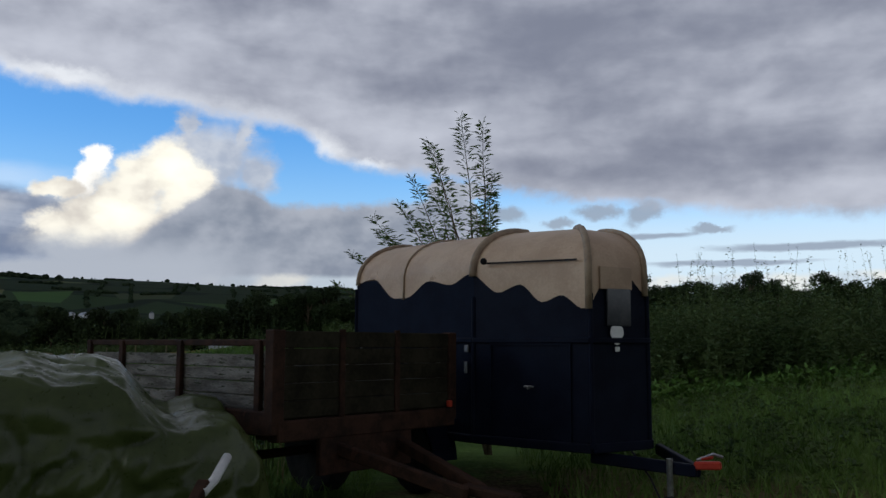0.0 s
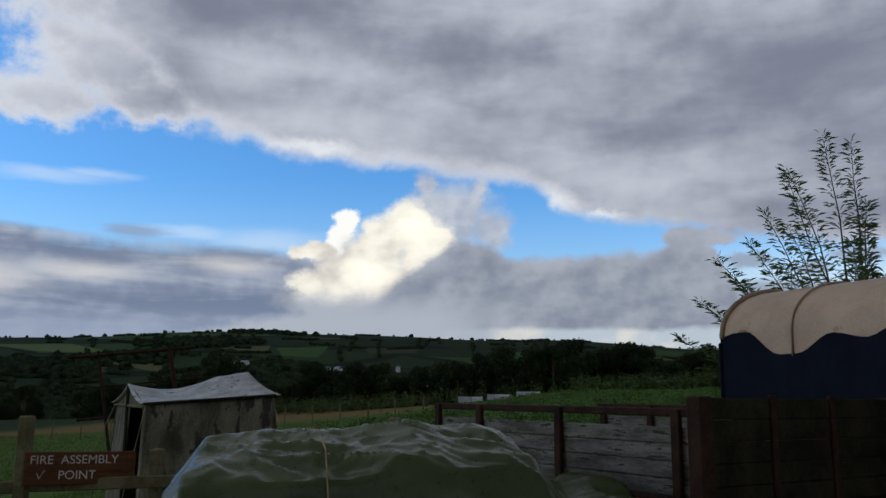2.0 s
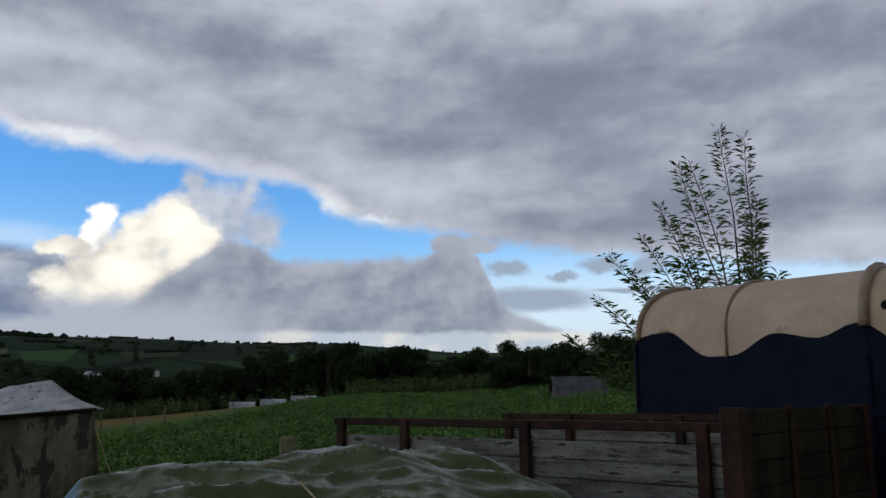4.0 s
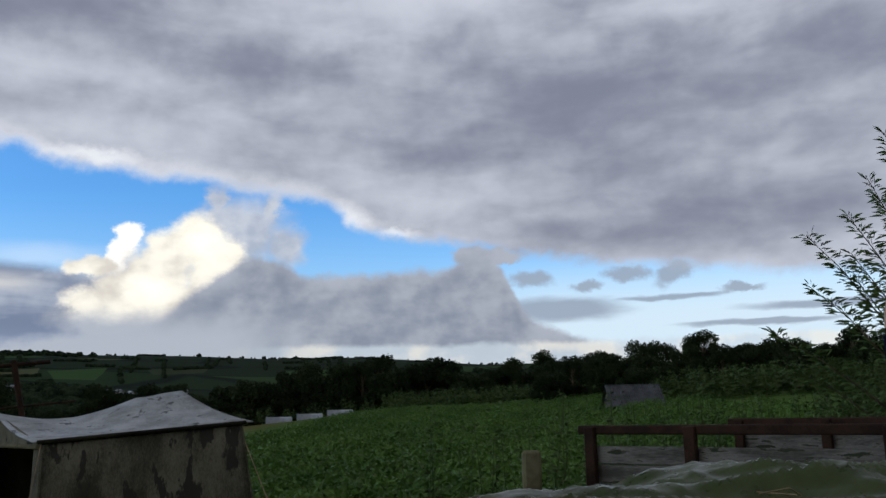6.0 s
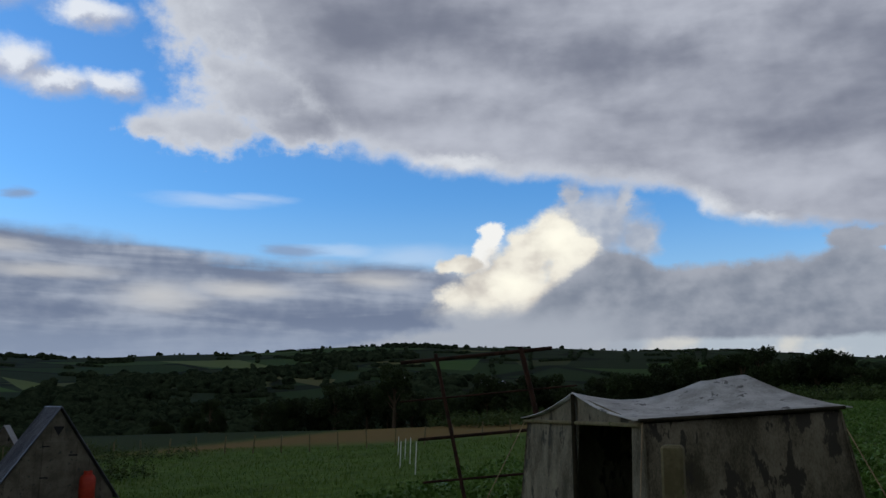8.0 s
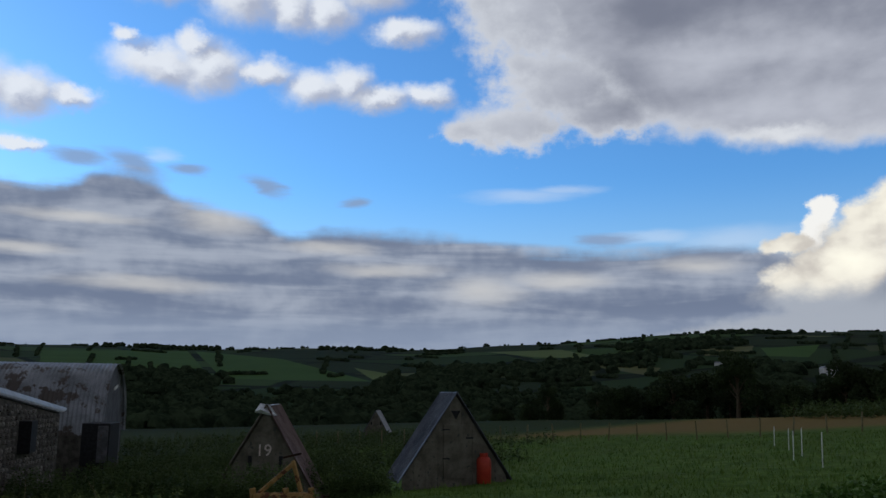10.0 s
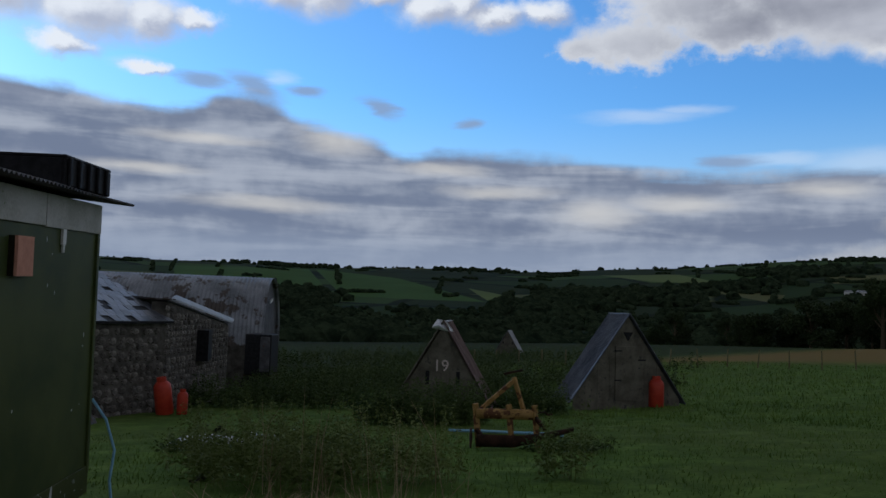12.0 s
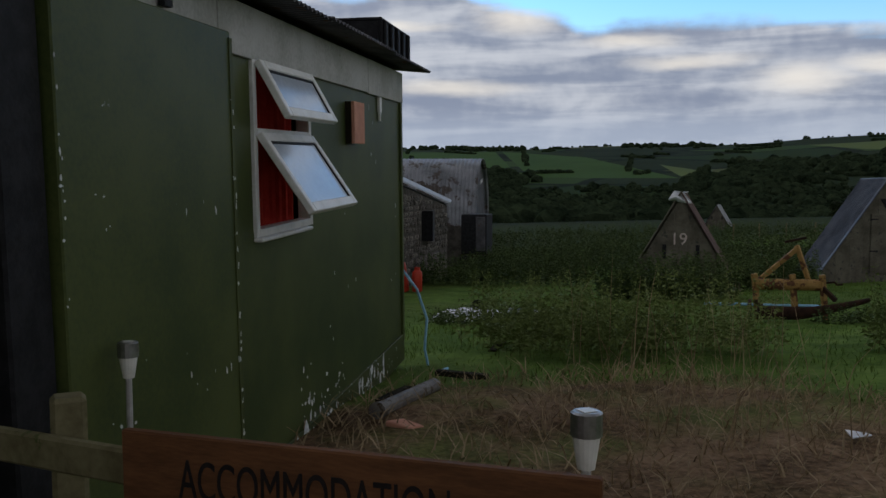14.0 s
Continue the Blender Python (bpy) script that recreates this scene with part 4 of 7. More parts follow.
# ---------------------------------------------------------------- farm cart
def build_cart():
    c0 = Vector((-3.62, 4.68, 0))
    u = Vector((0.715, 0.70, 0)).normalized()      # across the front
    v = Vector((-0.715, 0.70, 0)).normalized()     # along the side
    z0, zb, zt = gz(-3.6, 5.6), 2.42, 2.93
    m = Matrix.Translation((c0.x, c0.y, z0)) @ Matrix((u.to_4d(), v.to_4d(), (0, 0, 1, 0), (0, 0, 0, 1))).transposed().to_3x3().to_4x4()
    cart = thing("farm_cart", m, "old farm cart with weathered plank sides and a rusty steel frame", "cart")
    L, W = 2.62, 1.72
    b, t = zb - z0, zt - z0
    part("bed", Geo().box(0, W, 0, L, b - 0.07, b), DARK_WOOD, cart, bevel=0.01)
    for y in (0.2, 1.3, 2.4):
        part("cross_member", Geo().box(0.02, W - 0.02, y - 0.04, y + 0.04, b - 0.17, b - 0.072), RUST, cart, bevel=0.008)
    part("side_sill", Geo().box(-0.06, 0.01, 0, L, b - 0.13, b + 0.03), RUST, cart, bevel=0.008)
    for side in (0, W):
        for k in range(4):
            o = random.uniform(-0.006, 0.006)
            part("plank", Geo().box(side - 0.018 + o, side + 0.018 + o, 0.05, L - 0.02, b + 0.035 + k * 0.093, b + 0.123 + k * 0.093), OLD_WOOD, cart, bevel=0.006)
        part("top_rail", Geo().box(side - 0.035, side + 0.03, -0.02, L + 0.02, t - 0.05, t - 0.005), RUST, cart, "rusty angle-iron rail", bevel=0.006)
        for y in (0.14, 1.12, 2.0, 2.56):
            part("stake", Geo().box(side - 0.055, side - 0.02, y - 0.03, y + 0.03, b - 0.1, t - 0.01), RUST, cart, bevel=0.005)
    part("corner_post", Geo().box(-0.06, 0.04, -0.05, 0.05, b - 0.12, t + 0.06), RUST, cart, bevel=0.008)
    part("corner_post", Geo().box(W - 0.04, W + 0.05, -0.05, 0.05, b - 0.12, t + 0.06), RUST, cart, bevel=0.008)
    for k in range(5):
        part("front_board", Geo().box(0.03, W - 0.03, -0.03 + random.uniform(-0.004, 0.004), 0.01, b - 0.02 + k * 0.117, b + 0.094 + k * 0.117), DARK_WOOD, cart, "dark mossy front board", bevel=0.006)
    for x in (0.55, 1.1):
        part("front_strap", Geo().box(x - 0.025, x + 0.025, -0.045, -0.02, b - 0.15, t + 0.07), RUST, cart, bevel=0.004)
    part("front_beam", Geo().box(-0.02, W + 0.02, -0.06, 0.06, b - 0.17, b - 0.03), RUST, cart, bevel=0.01)
    part("lamp", Geo().box(W - 0.08, W - 0.04, -0.085, -0.05, b - 0.02, b + 0.03), RED, cart, "small amber marker lamp", bevel=0.006)
    part("chassis_plate", Geo().box(0.35, 1.25, -0.05, 0.0, b - 0.42, b - 0.16), RUST, cart, bevel=0.008)
    for x in (0.5, 1.15):
        part("drawbar_arm", Geo().beam((x, 0.1, b - 0.22), (0.86 + (x - 0.86) * 0.25, -1.0, 0.38), 0.07, 0.09), RUST, cart, bevel=0.01)
    part("drawbar_foot", Geo().beam((0.86, -0.9, 0.40), (0.95, -1.28, 0.36), 0.13, 0.06).beam((0.86, -0.9, 0.40), (0.86, -0.92, 0.0), 0.06, 0.06), RUST, cart, bevel=0.01)
    for x in (0.12, W - 0.12):
        part("tyre", Geo().lathe([(0.2, -0.11), (0.36, -0.11), (0.40, -0.06), (0.40, 0.06), (0.36, 0.11), (0.2, 0.11)], (x, 1.45, 0.40), 24, "x"), RUBBER, cart)
        part("wheel_hub", Geo().lathe([(0.03, -0.08), (0.2, -0.09), (0.2, 0.09), (0.03, 0.12)], (x, 1.45, 0.40), 18, "x"), RUST, cart)
    part("axle", Geo().tube([(0.0, 1.45, 0.40), (W, 1.45, 0.40)], 0.04, 8), RUST, cart)


build_cart()


# ---------------------------------------------------------------- machine under a tarpaulin
def build_tarp():
    cx, cy = -5.20, 4.42
    base = gz(cx, cy)
    d = Vector((0.93, 0.36)).normalized()
    s = Vector((-d.y, d.x))
    t = thing("covered_machine", Matrix.Translation((cx, cy, base)), "farm machine under a creased olive tarpaulin, tied with cord", "tarpaulin")
    nu, nv = 200, 124
    top = [(-1.48, 0.10), (-1.36, 0.55), (-1.22, 0.98), (-1.05, 1.22), (-0.75, 1.28), (-0.3, 1.29), (-0.05, 1.345), (0.06, 1.36), (0.25, 1.31), (0.48, 1.30), (0.62, 1.26), (0.72, 1.14),
           (0.85, 1.00), (0.95, 0.97), (1.1, 1.04), (1.28, 1.00), (1.42, 0.75), (1.52, 0.35), (1.56, 0.04)]
    wid = [(-1.48, 0.50), (-1.0, 0.60), (0.6, 0.60), (0.9, 0.66), (1.2, 0.62), (1.5, 0.5), (1.56, 0.45)]
    g = Geo()
    vs = []

    def crease(p, q, seed):
        """A sharp-backed fold where the noise crosses nought."""
        return max(0.0, 1 - 3.2 * abs(noise.noise((p, q, seed)))) ** 1.3

    for i in range(nu + 1):
        a = -1.48 + 3.04 * i / nu
        h = np.interp(a, [p[0] for p in top], [p[1] for p in top])
        w = np.interp(a, [p[0] for p in wid], [p[1] for p in wid])
        tilt = 0.13 * min(1.0, max(0.0, h - 0.6) / 0.5)
        for j in range(nv + 1):
            b = -1 + 2 * j / nv
            ab = abs(b)
            if ab < 0.52:
                off, z = b / 0.52 * w, h - 0.05 * (ab / 0.52) ** 3 - tilt * max(0.0, (0.3 - b) / 0.82)
            else:
                k = (ab - 0.52) / 0.48
                off, z = math.copysign(w + 0.16 * k ** 0.7, b), (h - 0.05 - (tilt if b < 0 else 0.0)) * (1 - k) + 0.02 * k
            p = Vector((a, off, z))
            sag = noise.noise((a * 1.7, off * 1.9, z * 1.1))
            if ab < 0.52:
                fold = 0.040 * crease(a * 1.5 + off * 2.6, off * 1.2 - a * 0.5, 1.0) + 0.026 * crease(a * 3.0 + off * 4.6, off * 1.6 - a, 5.0) + 0.012 * crease(a * 6 + off * 9, off * 4 - a * 3, 9.0)
                p.z += fold - 0.035 + 0.03 * sag - 0.05 * max(0.0, 0.35 - ab) * (0.5 + noise.noise((a * 2.5, 4.0, 0.0)))
            else:
                k = min(1.0, (ab - 0.52) / 0.1)
                fold = 0.100 * crease(a * 0.9 + z * 1.5, z * 1.7 - a * 0.7, 2.0) + 0.060 * crease(a * 2.1 - z * 1.9, z * 2.6 + a * 0.9, 6.0) + 0.022 * crease(a * 5 + z * 3, z * 6 - a * 2, 8.0)
                p.y += math.copysign((fold - 0.07 + 0.05 * sag) * k, b)
                p.x += fold * 0.25
            vs.append((d.x * p.x + s.x * p.y, d.y * p.x + s.y * p.y, max(p.z, 0.015)))
    g.add(vs, [(i * (nv + 1) + j, (i + 1) * (nv + 1) + j, (i + 1) * (nv + 1) + j + 1, i * (nv + 1) + j + 1) for i in range(nu) for j in range(nv)])
    ob = part("tarpaulin", g, TARP, t, smooth=True)
    so = ob.modifiers.new("thick", "SOLIDIFY")
    so.thickness = 0.006

    def q(a, off, z):
        return (d.x * a + s.x * off, d.y * a + s.y * off, z)

    part("cord", Geo().tube([q(-0.42, -0.52, 1.26), q(-0.40, -0.63, 1.22), q(-0.36, -0.72, 0.75), q(-0.33, -0.80, 0.2)], 0.004, 5), STRAW, t, "pale tie cord")
    part("straw_tuft", Geo().tube([q(-0.5, -0.3, 1.30), q(-0.43, -0.32, 1.31), q(-0.38, -0.30, 1.29)], 0.002, 4).tube([q(-0.48, -0.27, 1.30), q(-0.42, -0.33, 1.295)], 0.002, 4), STRAW, t, "wisps of straw")
    part("white_pipe", Geo().tube([q(1.18, -0.80, 0.72), q(1.08, -0.98, 0.62), q(1.0, -1.08, 0.57)], 0.028, 10), PIPE, t, "short white pipe end", smooth=True)
    part("pipe_bracket", Geo().beam(q(1.02, -1.02, 0.62), q(0.92, -1.16, 0.48), 0.07, 0.05), RUST, t, bevel=0.008)
    part("machine_frame", Geo().box(-0.8, 0.7, -0.35, 0.35, 0.02, 0.9), RUST, t)


build_tarp()


# ---------------------------------------------------------------- canvas tent
def build_tent():
    F, he0 = Vector((-9.56, 8.66, 3.08)), 2.89
    ax, sd, L = Vector((0.979, 0.206, 0)), Vector((0.669, -0.743, 0)), 1.33      # ridge and eave directions of the leaning frame
    base = gz(-8.9, 8.4)
    tent = thing("ridge_tent", Matrix.Translation((F.x, F.y, base)), "small weathered canvas tent with an open doorway and mildewed walls", "tent")

    def part(name, geo, material, parent, label="", smooth=False):
        geo.v = [tuple(ax * p[0] + sd * p[1] + Vector((0, 0, p[2]))) for p in geo.v]
        ob = new(name, geo.mesh(name, material, 0, smooth))
        ob.parent = parent
        return tagged(ob, label) if label else ob

    W, hr, he = 0.97, F.z - base, he0 - base - 0.02
    g = Geo()
    n = 24
    for sgn in (1, -1):
        v = []
        for i in range(n + 1):
            t = i / n
            ridge = hr + 0.12 * t - 0.10 * math.sin(math.pi * min(1, t / 0.75)) * (t < 0.75) + 0.05 * max(0, t - 0.8) * 5 * 0.4
            for k in range(7):
                q = k / 6
                x = t * (L + 0.04) - 0.04 + (0.07 * q if t > 0.5 else -0.02 * q) * (1 if t > 0.5 else 1)
                v.append((x, sgn * W * q, ridge * (1 - q) + (he + 0.1 * t) * q - 0.035 * math.sin(math.pi * q) + 0.008 * noise.noise((t * 6, q * 3, sgn))))
        g.add(v, [(i * 7 + k, (i + 1) * 7 + k, (i + 1) * 7 + k + 1, i * 7 + k + 1) for i in range(n) for k in range(6)])
    ob = part("roof_sheet", g, TENT_ROOF, tent, "pale dirty roof canvas", smooth=True)
    ob.modifiers.new("thick", "SOLIDIFY").thickness = 0.008
    for sgn in (1, -1):
        g = Geo()
        v = []
        for i in range(n + 1):
            t = i / n
            for k in range(8):
                q = k / 7
                v.append((t * L - 0.05 * q + (0.16 * q) * t, sgn * (W - 0.02 + 0.20 * q + 0.015 * noise.noise((t * 5, q * 2, 4))), (he + 0.1 * t - 0.02) * (1 - q) + 0.01 * q))
        g.add(v, [(i * 8 + k, (i + 1) * 8 + k, (i + 1) * 8 + k + 1, i * 8 + k + 1) for i in range(n) for k in range(7)])
        ob = part("side_wall", g, TENT, tent, "mildewed canvas wall", smooth=True)
        ob.modifiers.new("thick", "SOLIDIFY").thickness = 0.006
        part("eave_hem", Geo().tube([(t * (L + 0.04) - 0.03, sgn * (W + 0.012), he + 0.1 * t + 0.002) for t in (0, 0.33, 0.66, 1)], 0.014, 6), DARK_WOOD, tent)
    part("back_wall", Geo().slab([(L - 0.01, -W, he + 0.08), (L + 0.12, -W - 0.2, 0.01), (L + 0.12, W + 0.2, 0.01), (L - 0.01, W, he + 0.08), (L, 0, hr + 0.08)], (0.008, 0, 0)), TENT, tent)
    # front: gable, two narrow flaps, dark doorway between
    part("gable", Geo().slab([(0.0, -W, he - 0.02), (0.0, W, he - 0.02), (0, 0, hr - 0.02)], (0.008, 0, 0)), TENT, tent)
    part("door_flap", Geo().slab([(0.01, -W, he - 0.02), (-0.05, -W - 0.18, 0.01), (-0.03, -0.02, 0.01), (0.0, 0.02, he - 0.02)], (0.008, 0, 0)), TENT, tent)
    part("door_flap", Geo().slab([(0.01, W, he - 0.02), (-0.05, W + 0.18, 0.01), (-0.02, W - 0.16, 0.01), (0.0, W - 0.14, he - 0.02)], (0.008, 0, 0)), TENT, tent)
    part("front_pole", Geo().tube([(-0.03, 0.03, 0.0), (-0.03, 0.0, hr - 0.01)], 0.018, 8), DARK_WOOD, tent)
    part("lintel_pole", Geo().tube([(-0.02, -W, he - 0.03), (-0.02, W, he - 0.03)], 0.016, 8), FENCE, tent)
    for p, q in (((0, -W, he), (-0.5, -W - 0.45, 0.0)), ((L, W, he), (L + 0.3, W + 0.5, 0.0)), ((0, W, he), (-0.35, W + 0.5, 0.0))):
        part("guy_rope", Geo().tube([p, q], 0.004, 4), STRAW, tent)


build_tent()


# ---------------------------------------------------------------- green shed
def corrugated(x0, x1, y0, y1, z0, z1, pitch=0.076, amp=0.012, thick=0.004, per=6):
    """A wavy sheet, its ridges running from y0 (height z0) to y1 (height z1)."""
    n = max(2, int((x1 - x0) / pitch * per))
    v, f = [], []
    for k in range(n + 1):
        x = x0 + (x1 - x0) * k / n
        w = amp * math.sin(2 * math.pi * (x - x0) / pitch)
        for y, z in ((y0, z0), (y1, z1)):
            v += [(x, y, z + w + thick), (x, y, z + w)]
    for k in range(n):
        a, b = 4 * k, 4 * k + 4
        f += [(a, b, b + 2, a + 2), (a + 1, a + 3, b + 3, b + 1), (a, a + 1, b + 1, b), (a + 2, b + 2, b + 3, a + 3)]
    return Geo().add(v, f)


def build_shed():
    rz = math.degrees(math.atan2(0.5801, -0.8146))
    shed = thing("green_shed", pose(-17.30, 0.63, 0, 0, -2.3, rz), "flaking dark green timber shed with a tin roof and open windows", "shed")
    D, z0, zf, zt = 2.6, 0.72, 3.27, 3.55
    # wall with the window opening cut through
    g = Geo()
    for x0, x1, a, b in ((-0.66, 0.06, z0, zf), (1.04, 3.84, z0, zf), (0.06, 1.04, z0, 2.32)):
        if b - a > 0.01:
            g.box(x0, x1, 0.0, 0.06, a, b)
    part("front_wall", g, GREEN_PAINT, shed, "dark green painted boarding")
    part("end_wall", Geo().box(3.78, 3.84, 0.062, D, z0, zt), GREEN_PAINT, shed)
    part("end_wall", Geo().box(-4.2, -4.14, 0.062, D, z0, zt), GREEN_PAINT, shed)
    part("back_wall", Geo().box(-4.2, 3.84, D, D + 0.06, z0, zt + 0.25), GREEN_PAINT, shed)
    part("floor_deck", Geo().box(-4.14, 3.78, 0.062, D, z0, z0 + 0.04), DARK_WOOD, shed)
    part("fascia", Geo().box(-0.36, 2.55, -0.022, 0.02, zf, zt), FASCIA, shed, "pale grey fascia board", bevel=0.004)
    part("fascia", Geo().box(2.555, 3.87, -0.026, 0.02, zf - 0.008, zt), FASCIA, shed, "pale grey fascia board", bevel=0.004)
    part("fascia", Geo().box(-4.2, -0.365, -0.02, 0.02, zf + 0.03, zt), FASCIA, shed, "pale fascia board with green algae", bevel=0.004)
    part("base_board", Geo().box(-0.2, 3.85, -0.02, -0.002, z0 - 0.03, z0 + 0.24), WORN_GREEN, shed, "peeling base board", bevel=0.004)
    part("end_post", Geo().box(3.80, 3.86, -0.024, 0.0, z0 + 0.17, zf), GREEN_PAINT, shed, bevel=0.004)
    # bare primer where the paint has come off
    rf = random.Random(31)

    def flakes(name, n, where):
        g = Geo()
        for _ in range(n):
            x, y, z, big = where()
            w, h = big * rf.uniform(0.4, 1.4), big * rf.uniform(0.6, 2.6)
            k = rf.randint(5, 7)
            a0 = rf.uniform(0, 6)
            g.slab([(x + w * rf.uniform(0.5, 1) * math.cos(a0 - 6.283 * i / k), y, z + h * rf.uniform(0.5, 1) * math.sin(a0 - 6.283 * i / k)) for i in range(k)], (0, 0.0015, 0))
        tagged(part(name, g, FLAKE, shed), "bare pale flecks in the paint", kind="stuff")

    flakes("flaked_seam", 46, lambda: (-0.524 + rf.uniform(-0.008, 0.006), -0.1585, z0 + 2.5 * rf.random() ** 2.2, rf.uniform(0.004, 0.014)))
    flakes("flaked_seam", 26, lambda: (-1.885 + rf.uniform(-0.01, 0.01), -0.1525, z0 + 2.5 * rf.random(), rf.uniform(0.004, 0.010)))
    flakes("flaked_base", 130, lambda: (0.4 + 2.9 * rf.random() ** 1.6 + rf.gauss(0, 0.08), -0.0225, z0 + 0.01 + 0.2 * rf.random(), 0.004 + 0.045 * rf.random() ** 2.5))
    flakes("flaked_wall", 40, lambda: (rf.choice((0.9, 1.15, 1.6)) + rf.gauss(0, 0.10), -0.0025, z0 + 0.25 + abs(rf.gauss(0, 0.16)), rf.uniform(0.005, 0.022)))
    flakes("flaked_panel", 34, lambda: (rf.uniform(-1.8, -0.6), -0.1525, rf.choice((0.95, 1.15, 1.75, 2.55)) + rf.gauss(0, 0.05), rf.uniform(0.004, 0.011)))
    flakes("flaked_wall", 16, lambda: (rf.uniform(1.2, 3.7), -0.0025, rf.uniform(1.4, 3.2), rf.uniform(0.005, 0.014)))
    # proud shutter panel, post and door beyond
    part("shutter", Geo().box(-1.90, -0.52, -0.15, -0.02, z0 - 0.02, 3.33), GREEN_PAINT, shed, "large proud green panel", bevel=0.006)
    part("shutter_edge", Geo().box(-0.545, -0.512, -0.156, -0.012, z0 - 0.02, 3.30), WORN_GREEN, shed)
    part("shutter_trim", Geo().box(-0.51, -0.42, -0.03, 0.0, z0, zf), GREEN_PAINT, shed, bevel=0.004)
    part("door_post", Geo().box(-2.14, -1.92, -0.12, 0.04, z0 - 0.1, zf), BLACK, shed, "black tarred post", bevel=0.01)
    part("shed_door", Geo().box(-4.1, -2.16, -0.03, 0.03, z0, zf), GREEN_PAINT, shed)
    part("door_bolt", Geo().box(-2.30, -2.17, -0.07, -0.032, 2.02, 2.09).box(-2.25, -2.19, -0.085, -0.035, 1.98, 2.13), STEEL, shed, "dull steel bolt", bevel=0.006)
    part("door_bolt", Geo().box(-2.24, -2.16, -0.06, -0.032, 2.90, 2.96), STEEL, shed, "dull steel hinge", bevel=0.006)
    part("wire", Geo().tube([(-2.22, -0.06, 2.0), (-2.26, -0.07, 1.75), (-2.20, -0.06, 1.5), (-2.25, -0.06, 1.2), (-2.21, -0.06, 0.9)], 0.006, 5), PLASTIC, shed)
    # window frame with two top-hung casements standing open
    fr = thing("window", Matrix.Identity(4), "white timber window with two open top-hung casements", "window")
    fr.parent = shed
    fr.matrix_basis = Matrix.Translation((0.04, 0, 0)) @ Matrix.Diagonal((0.94, 1, 1, 1))
    del fr["category"]
    g = Geo()
    for x0, x1, a, b in ((0.03, 0.08, 2.29, 3.30), (1.02, 1.07, 2.29, 3.30), (0.08, 1.02, 3.255, 3.30), (0.08, 1.02, 2.29, 2.335), (0.08, 1.02, 2.855, 2.90)):
        g.box(x0, x1, -0.02, 0.07, a, b)
    part("window_frame", g, WHITE, fr, bevel=0.004)
    part("window_sill", Geo().box(0.02, 0.96, -0.055, 0.0, 2.265, 2.289), WHITE, fr, bevel=0.006)
    part("curtain", Geo().add([(0.08 + 0.94 * k / 40, 0.10 + 0.02 * math.sin(k * 1.3), z) for k in range(41) for z in (2.3, 3.28)], [(2 * k, 2 * k + 2, 2 * k + 3, 2 * k + 1) for k in range(40)]), CURTAIN, fr, "red curtain")
    for top, h, ang in ((3.262, 0.355, 29), (2.862, 0.53, 34)):
        m = Matrix.Translation((0, -0.025, top)) @ Matrix.Rotation(-radians(ang), 4, "X")
        g = Geo()
        for x0, x1, a, b in ((0.06, 0.115, -h, 0), (0.965, 1.02, -h, 0), (0.115, 0.965, -0.055, 0), (0.115, 0.965, -h, -h + 0.06)):
            g.box(x0, x1, -0.03, 0.012, a, b, m)
        part("casement", g, WHITE, fr, "white casement frame", bevel=0.005)
        part("pane", Geo().box(0.115, 0.965, -0.014, -0.008, -h + 0.06, -0.055, m), GLASS, fr, "pane coloured pale with the sky's reflection")
        g = Geo()
        for x0, x1, a, b in ((0.115, 0.128, -h + 0.06, -0.055), (0.952, 0.965, -h + 0.06, -0.055), (0.115, 0.965, -0.068, -0.055)):
            g.box(x0, x1, -0.022, -0.012, a, b, m)
        part("glazing_gasket", g, BLACK, fr)
    # nailed board, bracket
    part("nailed_board", Geo().box(1.93, 2.22, -0.075, -0.045, 2.84, 3.16), PINK, shed, "salmon-coloured offcut", bevel=0.004)
    part("board_side", Geo().box(1.925, 1.945, -0.045, 0.0, 2.84, 3.16), DARK_WOOD, shed)
    part("bracket", Geo().box(2.92, 2.99, -0.03, -0.001, 3.12, 3.262).box(2.94, 2.965, -0.028, -0.001, 3.05, 3.12), WHITE, shed, bevel=0.004)
    part("gutter_hook", Geo().box(-0.95, -0.92, -0.05, -0.02, 3.4, 3.5).box(-0.97, -0.9, -0.06, -0.03, 3.38, 3.41), BLACK, shed)
    # roof sheets and crate
    for k in range(5):
        x0 = -4.35 + k * 1.70
        part("roof_sheet", corrugated(x0, min(x0 + 1.76, 4.15), -0.26 - 0.02 * (k % 2), D + 0.25, zt + 0.03 + 0.004 * (k % 2), zt + 0.33 + 0.004 * (k % 2)), TIN, shed, "dark corrugated roof sheet")
    for k in range(5):
        part("skid", Geo().box(-3.8 + k * 1.8, -3.65 + k * 1.8, 0.2, D - 0.2, gz(-17.3 - 0.81 * (-3.7 + k * 1.8), 1.5 + 0.58 * (-3.7 + k * 1.8)) - 0.15 - 0.04 * (-3.7 + k * 1.8), z0), DARK_WOOD, shed)
    crate = thing("roof_crate", pose(-17.30, 0.63, 0, 0, -2.3, rz) @ Matrix.Translation((2.66, -0.12, zt + 0.065)) @ Matrix.Diagonal((0.82, 1, 0.72, 1)), "black slatted crate lying on the tin roof", "crate")
    g = Geo().box(0, 1.38, 0, 0.03, 0.03, 0.36).box(0, 1.38, 0.87, 0.9, 0.03, 0.36).box(0, 0.03, 0.03, 0.87, 0.03, 0.36).box(0.0, 1.38, 0.0, 0.9, 0.36, 0.40)
    part("shell", g, BLACK, crate, bevel=0.01)
